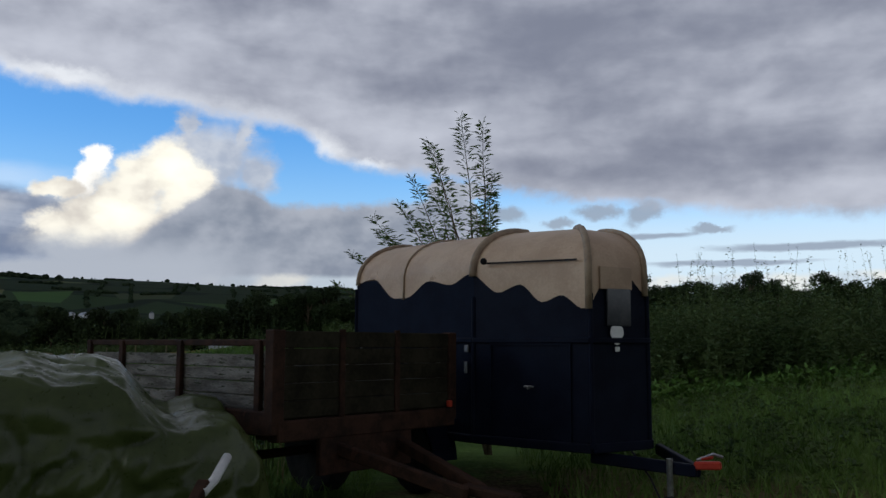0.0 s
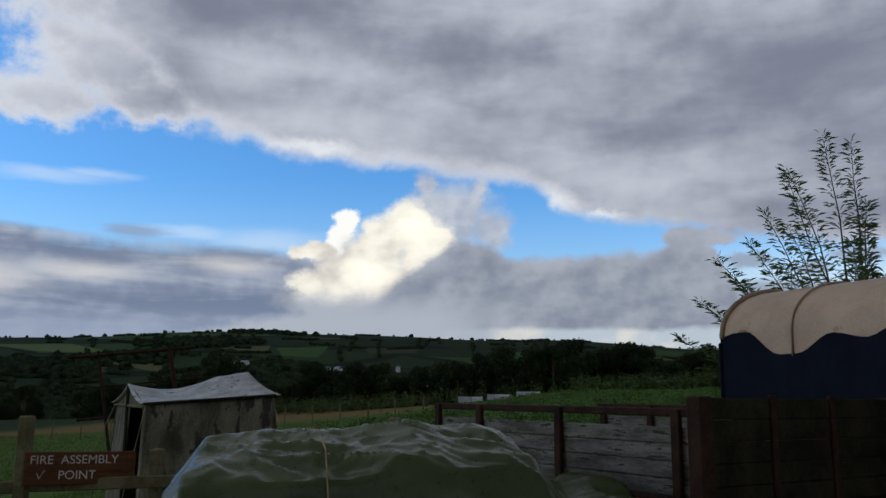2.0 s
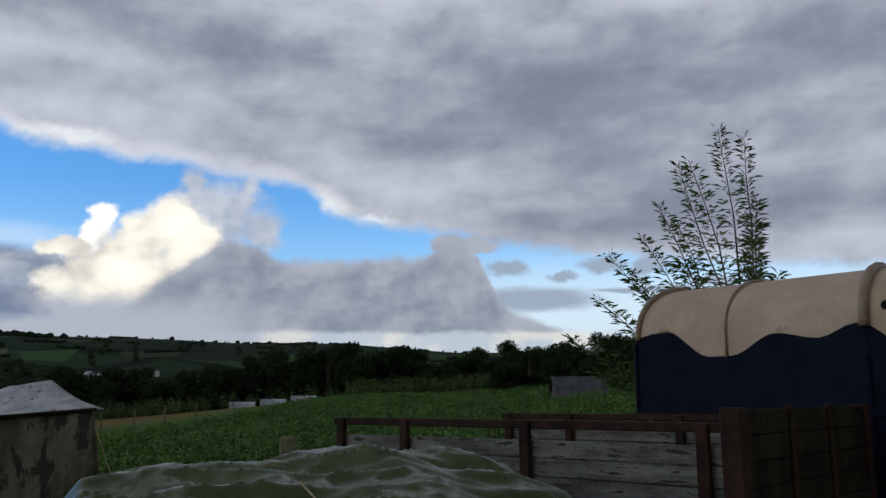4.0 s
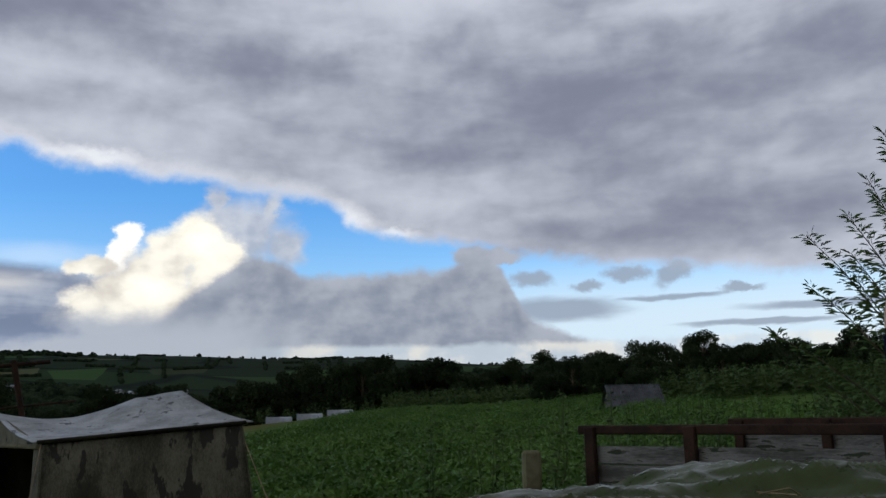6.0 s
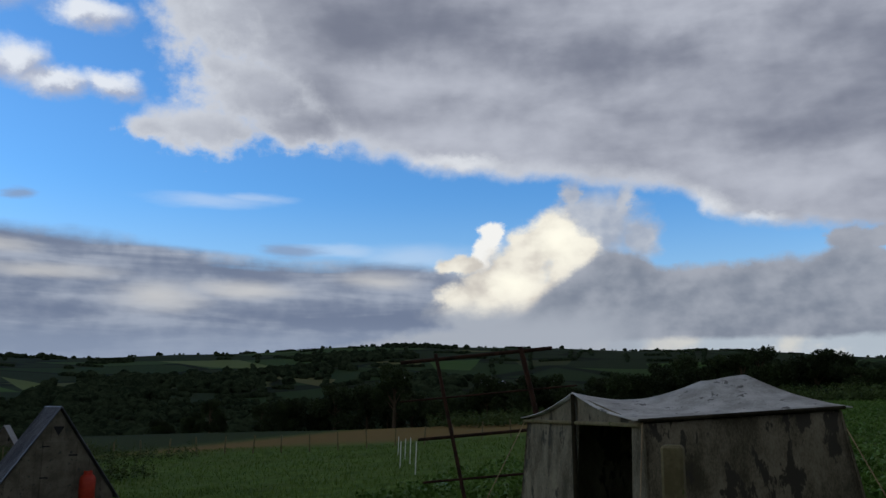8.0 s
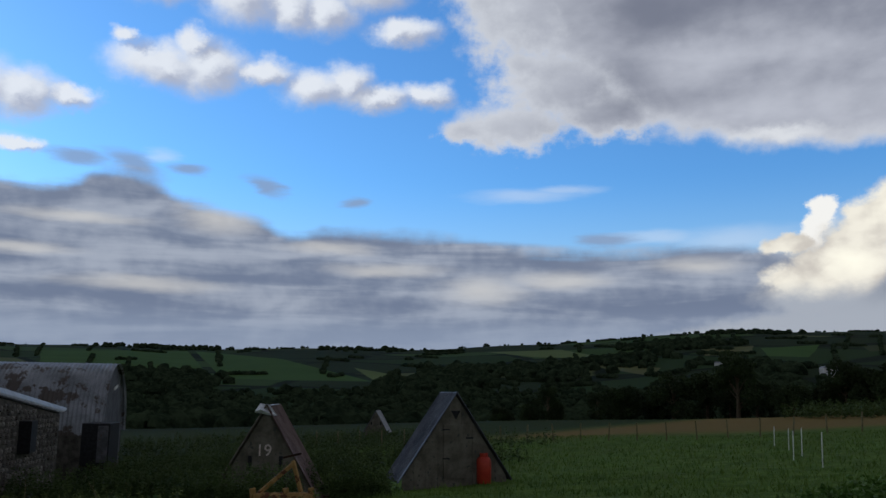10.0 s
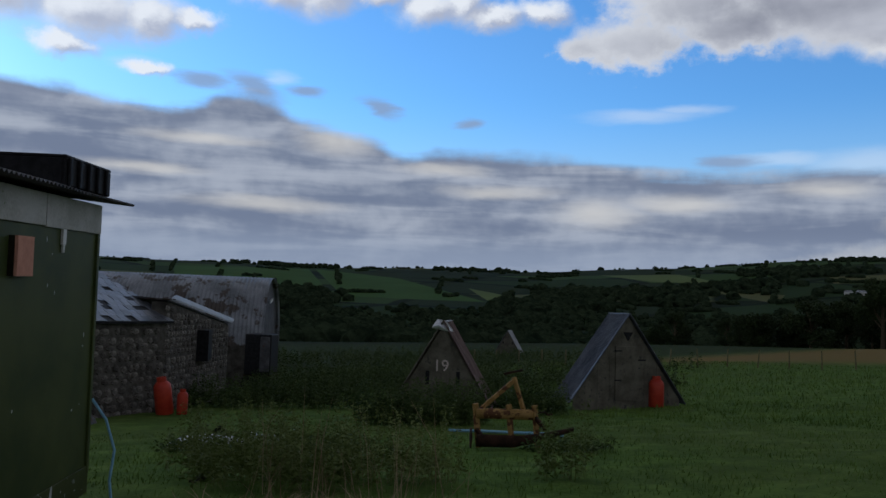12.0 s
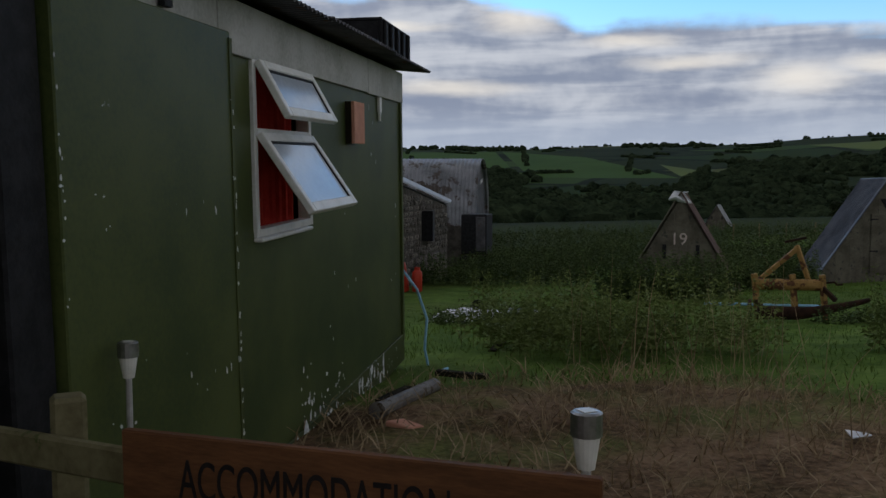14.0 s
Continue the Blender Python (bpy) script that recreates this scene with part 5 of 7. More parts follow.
    for x in (0.08, 0.36, 0.64, 0.92, 1.2):
        part("rib", Geo().box(x - 0.04, x + 0.04, -0.03, 0.0, 0.02, 0.37), BLACK, crate, bevel=0.01)
    for y in (0.1, 0.35, 0.6, 0.8):
        part("rib", Geo().box(1.36, 1.42, y - 0.05, y + 0.05, 0.02, 0.36), BLACK, crate, bevel=0.012)
    part("runner", Geo().box(0.02, 1.36, 0.02, 0.1, -0.03, 0.03).box(0.02, 1.36, 0.8, 0.88, 0.0, 0.03), BLACK, crate)
    # blue hose hanging at the corner
    e = Vector((-17.30 - 0.8146 * 3.9, 0.63 + 0.5801 * 3.9, 0))
    pts = [(e.x - 0.05, e.y + 0.0, 1.75), (e.x + 0.05, e.y + 0.12, 1.55), (e.x + 0.12, e.y + 0.2, 1.25), (e.x + 0.15, e.y + 0.16, 0.95), (e.x + 0.30, e.y + 0.15, 0.72), (e.x + 0.6, e.y + 0.2, gz(e.x + .6, e.y + .2) + 0.02), (e.x + 0.75, e.y + 0.05, gz(e.x + .75, e.y) + 0.02)]
    solo("garden_hose", Geo().tube(pts, 0.014, 7), HOSE, "pale blue hose hanging by the shed corner", "hose", smooth=True)
    # grey drain pipe and timber scraps on the bare ground
    a = Vector((-18.75, 2.42, 0))
    a.z = gz(a.x, a.y) + 0.06
    b = Vector((-18.02, 1.66, 0))
    b.z = gz(b.x, b.y) + 0.06
    solo("drain_pipe", Geo().tube([a, b, b + (b - a) * 0.06], [0.055, 0.055, 0.066], 12), OLD_PIPE, "grey plastic drain pipe lying on bare earth", "pipe")
    for k, (x, y, w, h, r) in enumerate(((-18.6, 2.0, 0.5, 0.07, 130), (-19.3, 2.95, 0.5, 0.08, 40), (-21.2, 4.4, 0.7, 0.09, 140))):
        solo("timber_offcut", Geo().box(-w / 2, w / 2, -h / 2, h / 2, 0, 0.05), DARK_WOOD, "dark timber offcut lying in the dirt", "timber", pose(x, y, gz(x, y) + 0.01, 0, 0, r), "offcuts", bevel=0.006)
    solo("brick_fragment", Geo().slab([(0, 0, 0), (0.2, 0.02, 0), (0.24, 0.12, 0), (0.05, 0.14, 0)], (0, 0, 0.04)), PINK, "broken salmon-pink tile on the earth", "tile", pose(-17.75, 1.58, gz(-17.75, 1.58) + 0.005, 0, 6, 30), bevel=0.008)
    for x, y in ((-16.0, 3.9), (-15.6, 5.2), (-20.6, 10.9)):
        solo("paper_scrap", Geo().slab([(0, 0, 0), (0.16, 0.02, 0.01), (0.2, 0.1, 0.0), (0.04, 0.11, 0.02)], (0, 0, 0.006)), SACK, "pale scrap lying on the grass", "scrap", pose(x, y, gz(x, y) + 0.03, 0, 4, x * 40), "scraps")


build_shed()


# ---------------------------------------------------------------- signs, path fence, lamps
def board_sign(name, a, b, h, label, rows, material, thick=0.025):
    a, b = Vector(a), Vector(b)
    d = (b - a)
    L = d.length
    m = Matrix.Translation(a) @ Matrix.Rotation(math.atan2(d.y, d.x), 4, "Z") @ Matrix.Rotation(-math.asin(d.z / L), 4, "Y")
    s = thing(name, m, label, "sign")
    part("board", Geo().box(0, L, 0, thick, -h, 0), SIGN, s, bevel=0.004)
    for text, size, x, z in rows:
        lettering("lettering", text, size, Matrix.Translation((x, -0.001, z)) @ Matrix.Rotation(radians(90), 4, "X") @ Matrix.Diagonal((0.555 if len(text) == 13 else 1.0, 1, 1, 1)), material, s, "hand-painted capital letters", 0.0015)
    return s


board_sign("accommodation_sign", (-14.54, -0.33, 2.03), (-13.80, 0.42, 2.035), 0.32, "brown stained board sign lettered in black capitals on a fence", [("ACCOMMODATION", 0.122, 0.15, -0.135)], INK)
fs = board_sign("fire_sign", (-8.30, 5.42, 2.55), (-7.64, 5.80, 2.55), 0.235, "brown board sign reading fire assembly point on a fence", [("FIRE  ASSEMBLY", 0.088, 0.035, -0.085), ("POINT", 0.088, 0.23, -0.195)], CHALK)
part("tick_mark", Geo().beam((0.09, -0.003, -0.15), (0.105, -0.003, -0.19), 0.008, 0.004).beam((0.105, -0.003, -0.19), (0.14, -0.003, -0.13), 0.008, 0.004), CHALK, fs, "painted tick")


def build_fence(name, posts, rails, label, post_h, w=0.09):
    f = thing(name, Matrix.Identity(4), label, "fence")
    for x, y, h in posts:
        z = gz(x, y)
        part("post", Geo().box(x - w / 2, x + w / 2, y - w / 2, y + w / 2, z - 0.2, z + h), FENCE, f, bevel=0.012)
    for a, b, hh in rails:
        part("rail", Geo().beam((a[0], a[1], gz(*a[:2]) + hh), (b[0], b[1], gz(*b[:2]) + hh), 0.035, 0.09), FENCE, f, bevel=0.008)


build_fence("yard_fence", [(-8.37, 5.50, 1.34), (-7.55, 5.95, 1.05), (-5.78, 6.35, 1.25), (-9.6, 4.75, 1.2), (-6.7, 6.15, 1.05)],
            [((-9.7, 4.73), (-8.3, 5.56), 0.83), ((-8.4, 5.52), (-5.7, 6.38), 0.83), ((-9.7, 4.73), (-8.3, 5.56), 0.5), ((-8.4, 5.52), (-5.7, 6.38), 0.5)], "mossy post and rail fence beside the yard", 1.2)
build_fence("path_fence", [(-15.03, -0.42, 1.0), (-13.72, 0.52, 0.86), (-16.4, -1.55, 0.95)],
            [((-16.45, -1.6), (-14.2, 0.12), 0.87), ((-14.4, -0.1), (-13.7, 0.56), 0.74)], "mossy timber rail fence along the path", 1.0)


def solar_lamp(x, y, top):
    z = gz(x, y)
    l = thing("solar_lamp", Matrix.Translation((x, y, z)), "small steel solar stake lamp with a frosted lens", "lamp", "stake lamps along the fence")
    h = top - z
    part("cap", Geo().lathe([(0.004, h - 0.055), (0.036, h - 0.055), (0.036, h - 0.004), (0.03, h), (0.004, h)], (0, 0, 0), 16), STEEL, l)
    part("solar_cell", Geo().box(-0.018, 0.018, -0.018, 0.018, h + 0.0005, h + 0.002), LENS, l)
    part("lens", Geo().lathe([(0.02, h - 0.13), (0.032, h - 0.055), (0.004, h - 0.05)], (0, 0, 0), 16), LENS, l, "frosted lens")
    part("stake", Geo().tube([(0, 0, -0.05), (0, 0, h - 0.128)], 0.011, 8), PLASTIC, l)


solar_lamp(-15.75, -0.20, 2.02)
solar_lamp(-14.10, 0.60, 2.07)


# ---------------------------------------------------------------- leaning steel rack
def build_rack():
    r = thing("pipe_rack", Matrix.Identity(4), "rusty leaning frame of steel pipes standing in the field", "rack")
    a0, a1 = Vector((-12.55, 11.55, 3.53)), Vector((-10.72, 12.15, 3.68))
    def p(s, drop):
        q = a0.lerp(a1, s)
        return Vector((q.x + 0.26 * drop, q.y - 0.08 * drop, q.z - drop))
    for s, w in ((0.24, 0.024), (0.80, 0.034)):
        zb = 3.55 - gz(-12, 12)
        part("upright", Geo().tube([p(s, -0.06), p(s, 1.0), p(s, zb + 0.1)], w, 8), RUST, r)
    for drop, s0, s1, w in ((0.0, 0, 1, 0.024), (0.48, -0.05, 1.1, 0.012), (0.95, 0.02, 1.25, 0.020), (1.45, 0.0, 1.2, 0.015)):
        part("cross_bar", Geo().tube([p(s0, drop + 0.02), p((s0 + s1) / 2, drop), p(s1, drop - 0.02)], w, 8), RUST, r)


build_rack()


# ---------------------------------------------------------------- A-frame pig arks
def build_ark(x, y, rz, half, height, depth, label, tin_left, tin_right, door=True, number="", base=None, group="field arks"):
    z = gz(x, y) if base is None else base
    a = thing("animal_ark", pose(x, y, z, 0, 0, rz), label, "ark", group)
    # local x runs along the front, y into the ark
    n = 9
    for k in range(n):
        x0, x1 = -half + 0.12 + (2 * half - 0.24) * k / n, -half + 0.12 + (2 * half - 0.24) * (k + 1) / n - 0.008
        def top(q):
            return max(0.03, height * (1 - abs(q) / half) - 0.06)
        mid = [(x0, top(x0)), (x1, top(x1))] if x0 * x1 > 0 else [(x0, top(x0)), (0, top(0)), (x1, top(x1))]
        part("board", Geo().slab([(x0, 0.02, -0.25), (x1, 0.02, -0.25)] + [(q, 0.02, h) for q, h in mid[::-1]], (0, 0.025, 0)), ARK_WOOD, a)
    for s, tin in ((-1, tin_left), (1, tin_right)):
        length = math.hypot(half, height)
        g = corrugated(-0.12, depth, 0.0, length + 0.05, 0, 0, 0.1, 0.016, 0.006, 6)
        m = Matrix(((0, -s * half / length, s * height / length, s * (half + 0.03)), (1, 0, 0, 0), (0, height / length, half / length, 0.0), (0, 0, 0, 1)))
        g.v = [tuple(m @ Vector(p)) for p in g.v]
        part("roof_sheet", g, tin, a)
        part("barge_board", Geo().beam((s * (half + 0.03), -0.06, 0.02), (0.0, -0.06, height + 0.03), 0.03, 0.09, (0, 1, 0)), tin, a)
    part("ridge_cap", Geo().tube([(0, -0.12, height + 0.02), (0, depth, height + 0.02)], 0.035, 8), tin_left, a)
    part("back", Geo().slab([(-half + 0.1, depth - 0.05, 0), (half - 0.1, depth - 0.05, 0), (0, depth - 0.05, height - 0.06)], (0, 0.03, 0)), ARK_WOOD, a)
    if door:
        part("door", Geo().box(-0.42, 0.50, -0.025, 0.018, 0.08, height * 0.64), ARK_WOOD, a, "plain plywood door", bevel=0.006)
        for q in (0.25, 0.58):
            part("hinge", Geo().box(-0.45, -0.22, -0.04, -0.026, height * q, height * q + 0.04), BLACK, a)
        part("door_bolt", Geo().box(0.34, 0.60, -0.045, -0.026, height * 0.48, height * 0.48 + 0.05), BLACK, a)
        part("gable_vent", Geo().slab([(-0.16, -0.01, height * 0.80), (0.0, -0.01, height * 0.70), (0.16, -0.01, height * 0.80)], (0, 0.03, 0)), BLACK, a)
    else:
        part("cross_batten", Geo().box(-half * 0.55, half * 0.55, -0.03, 0.018, height * 0.36, height * 0.40), ARK_WOOD, a)
        for q in (-0.42, 0.45):
            part("strap", Geo().box(q - 0.05, q + 0.05, -0.035, 0.018, height * 0.36, height * 0.5), BLACK, a)
    if number:
        lettering("painted_number", number, 0.46, Matrix.Translation((-0.27, -0.008, height * 0.50)) @ Matrix.Rotation(radians(90), 4, "X"), CHALK, a, "chalky painted number")
    return a


A = build_ark(-29.04, 21.72, math.degrees(math.atan2(3.47, 1.71)), 1.93, 2.80, 1.55, "A-frame ark with blue-grey tin roof and plywood door", ARK_TIN, ARK_TIN, base=0.08)
B = build_ark(-30.35, 15.25, 45.5, 1.62, 2.75, 2.2, "A-frame ark with faded red roof and painted number", ARK_WOOD, RED_TIN, False, "19", base=-0.28)
C = build_ark(-70.0, 54.5, 38, 1.15, 2.0, 2.0, "distant weathered A-frame ark in the field", TIN, POLY, False, base=-0.75)
solo("fallen_sheet", Geo().slab([(-0.28, 0, 0), (-0.1, -0.04, 0.1), (0.2, 0, -0.12), (0.3, 0.1, -0.2), (0.1, 0.2, 0.06), (-0.15, 0.22, 0.1)], (0, 0, 0.05)), SACK, "crumpled white sheet draped over the ark's ridge", "sheeting", pose(-30.30, 15.15, 2.30, 40, 0, 45))
solo("ridge_sheet", Geo().slab([(-0.1, 0, 0), (0.1, 0, 0), (0.12, 1.2, 0.02), (-0.1, 1.2, 0)], (0, 0, 0.02)), POLY, "pale metal ridge sheet on the ark", "sheeting", pose(-30.38, 15.30, 2.49, 0, 0, 45.5))


def gas_bottle(x, y, h, r, label, lean=0):
    b = thing("gas_bottle", pose(x, y, gz(x, y), lean, 0, 0), label, "gas bottle", "red gas bottles")
    part("cylinder", Geo().lathe([(r * 0.9, 0), (r, 0.03), (r, h * 0.72), (r * 0.93, h * 0.80), (r * 0.7, h * 0.87), (r * 0.35, h * 0.90), (r * 0.3, h * 0.91)], (0, 0, 0), 20), RED, b, smooth=True)
    part("collar", Geo().lathe([(r * 0.55, h * 0.86), (r * 0.55, h), (r * 0.5, h), (r * 0.5, h * 0.86)], (0, 0, 0), 16), RED, b)
    part("valve", Geo().lathe([(r * 0.12, h * 0.9), (r * 0.15, h * 0.96), (r * 0.08, h * 0.985)], (0, 0, 0), 10), STEEL, b)
    return b


gas_bottle(-28.55, 22.55, 0.98, 0.24, "red gas bottle standing at the ark's wall")
gas_bottle(-36.7, 9.75, 1.12, 0.26, "tall orange-red gas bottle leaning by the stone wall", 9)
gas_bottle(-36.4, 10.15, 0.75, 0.16, "short orange-red gas bottle by the stone wall")


# ---------------------------------------------------------------- three-point implement
def build_implement():
    c = Vector((-21.72, 9.75, gz(-21.7, 9.75)))
    rz = math.degrees(math.atan2(0.793, 0.609))
    im = thing("tractor_implement", pose(c.x, c.y, c.z, 0, 0, rz), "rusty yellow tractor implement standing on the grass", "implement")
    h = 1.22 - c.z
    part("roller_beam", Geo().lathe([(0.02, -0.5), (0.085, -0.5), (0.085, 0.42), (0.02, 0.42)], (0, 0, h - 0.08), 16, "x"), YELLOW, im, smooth=False)
    for x in (-0.52, 0.02, 0.44):
        part("leg", Geo().beam((x, -0.03, h + 0.08), (x + 0.08, 0.02, 0.0), 0.05, 0.10), YELLOW, im, bevel=0.008)
    part("mast_arm", Geo().beam((-0.42, 0.1, h - 0.02), (0.16, 0.22, h + 0.48), 0.05, 0.07), YELLOW, im, bevel=0.008)
    part("mast_arm", Geo().beam((0.28, 0.1, h - 0.02), (0.12, 0.22, h + 0.50), 0.05, 0.07), YELLOW, im, bevel=0.008)
    part("top_link", Geo().beam((-0.05, 0.22, h + 0.55), (0.26, 0.24, h + 0.62), 0.035, 0.035), RUST, im)
    part("hand_crank", Geo().tube([(0.42, 0, h - 0.05), (0.62, 0, h - 0.03), (0.66, 0, h - 0.07), (0.74, 0, h - 0.06)], 0.016, 6), RUST, im)
    v = []
    for k in range(15):
        x = -0.50 + 1.55 * k / 14
        up = 0.30 * max(0, (x - 0.1) / 1.0) ** 1.3
        for q in range(6):
            a = radians(-50 + 100 * q / 5)
            v.append((x, -0.28 - 0.10 * math.cos(a) * 1.2 + 0.12, 0.15 + up * 0.8 + (0.13 - 0.08 * max(0, x)) * math.sin(a)))
    ob = part("blade", Geo().add(v, [(k * 6 + q, k * 6 + 6 + q, k * 6 + 7 + q, k * 6 + 1 + q) for k in range(14) for q in range(5)]), RUST, im, "rusty curved blade", smooth=True)
    ob.modifiers.new("thick", "SOLIDIFY").thickness = 0.02
    part("disc", Geo().lathe([(0.02, -0.02), (0.16, -0.012), (0.165, 0.012), (0.02, 0.03)], (-0.58, -0.05, 0.16), 18, "x"), RUST, im)
    part("blade_stay", Geo().beam((0.44, 0.0, h - 0.1), (0.6, -0.2, 0.35), 0.05, 0.06), RUST, im)
    part("blade_stay", Geo().beam((-0.5, 0.0, 0.3), (-0.4, -0.2, 0.2), 0.05, 0.06), RUST, im)


build_implement()


# ---------------------------------------------------------------- white sheeting and tin by the wall
def heap_of_sheeting(x, y):
    g = Geo()
    v = []
    for i in range(26):
        for j in range(12):
            a, b = i / 25 * 2 - 1, j / 11 * 2 - 1
            e = max(0, 1 - a * a) ** 0.5 * max(0, 1 - b * b) ** 0.5
            v.append((a * 0.72, b * 0.5, 0.02 + 0.2 * e * (0.5 + 0.9 * abs(noise.noise((a * 3.2, b * 3.5, 2))))))
    g.add(v, [(i * 12 + j, (i + 1) * 12 + j, (i + 1) * 12 + j + 1, i * 12 + j + 1) for i in range(25) for j in range(11)])
    solo("white_sheeting", g, SACK, "crumpled white sheeting heaped in the weeds", "sheeting", pose(x, y, gz(x, y), 0, 0, 55), smooth=True)


heap_of_sheeting(-25.9, 6.55)
solo("tin_offcut", corrugated(-0.4, 0.4, -0.3, 0.3, 0.04, 0.10, 0.1, 0.02), POLY, "pale corrugated sheet lying in the weeds", "tin sheet", pose(-25.6, 7.55, gz(-25.6, 7.55), 0, 5, 60))
solo("black_bucket", Geo().lathe([(0.07, 0), (0.11, 0.02), (0.13, 0.2), (0.12, 0.2), (0.10, 0.03)], (0, 0, 0), 14), BLACK, "black bucket lying in the weeds", "bucket", pose(-26.6, 7.1, gz(-26.6, 7.1) + 0.1, 60, 0, 30))
solo("leaning_tin", corrugated(-0.6, 0.6, 0, 0.5, 0, 0.75, 0.1, 0.02), TIN, "corrugated sheets leaning by the wall", "tin sheet", pose(-33.2, 6.6, gz(-33.2, 6.6), 0, 0, 150))
solo("field_hose", Geo().tube([(x, y, gz(x, y) + 0.04) for x, y in ((-25.5, 11.6), (-24.8, 11.9), (-24.0, 12.0), (-23.4, 12.2), (-22.7, 12.1))], 0.03, 6), HOSE, "pale blue hose lying across the grass", "hose")


# ---------------------------------------------------------------- stone barn and round-roofed barn
def rubble_wall(parent, a, b, z0, top_a, top_b, thick, hole=None):
    """A mortar core with rubble stones set proud on the seen face; a and b are plan points."""
    a, b = Vector((*a, 0)), Vector((*b, 0))
    d = b - a
    L = d.length
    d.normalize()
    nrm = Vector((d.y, -d.x, 0))
    P = lambda s, o, z: a + d * s + nrm * o + Vector((0, 0, z))
    if hole:
        h0, h1, hz0, hz1 = hole
        tt = lambda s: top_a + (top_b - top_a) * s / L
        pieces = [[(0, z0), (h0, z0), (h0, tt(h0)), (0, top_a)], [(h1, z0), (L, z0), (L, top_b), (h1, tt(h1))], [(h0, z0), (h1, z0), (h1, hz0), (h0, hz0)], [(h0, hz1), (h1, hz1), (h1, tt(h1)), (h0, tt(h0))]]
    else:
        pieces = [[(0, z0), (L, z0), (L, top_b), (0, top_a)]]
    g = Geo()
    for p in pieces:
        g.slab([P(s, 0, z) for s, z in p], -nrm * thick)
    part("wall_core", g, MORTAR, parent)
    shapes = []
    rng = random.Random(5)
    for k in range(8):
        gs = Geo()
        ring = [(0.5 * math.cos(t) * rng.uniform(0.8, 1.05), 0.5 * math.sin(t) * rng.uniform(0.8, 1.05)) for t in np.linspace(0, 2 * np.pi, 7, endpoint=False)]
        v = [(x, 0, z) for x, z in ring] + [(x * 0.75, -1.0, z * 0.75) for x, z in ring]
        gs.add(v, [tuple(range(7, 14))[::-1]] + [(i, (i + 1) % 7, 7 + (i + 1) % 7, 7 + i) for i in range(7)])
        shapes.append(gs.mesh("stone", STONE))
    turn = Matrix.Rotation(math.atan2(d.y, d.x), 4, "Z")
    z = z0 + 0.1
    row = 0
    while z < max(top_a, top_b):
        s = rng.uniform(0, 0.2)
        hh = rng.uniform(0.18, 0.30)
        while s < L:
            w = rng.uniform(0.22, 0.55)
            zz = z + rng.uniform(-0.03, 0.03)
            ok = zz + hh / 2 < top_a + (top_b - top_a) * min(1, s / L) and s + w / 2 < L
            if hole and hole[0] - w / 2 < s < hole[1] + w / 2 and hole[2] - hh / 2 < zz < hole[3] + hh / 2:
                ok = False
            if ok:
                o = new("stone", shapes[rng.randrange(8)])
                o.parent = parent
                o.matrix_basis = Matrix.Translation(P(s, -0.005, zz)) @ turn @ Matrix.Diagonal((w * 0.98, rng.uniform(0.03, 0.07), hh * 0.96, 1))
            s += w
        z += hh * 0.95
        row += 1


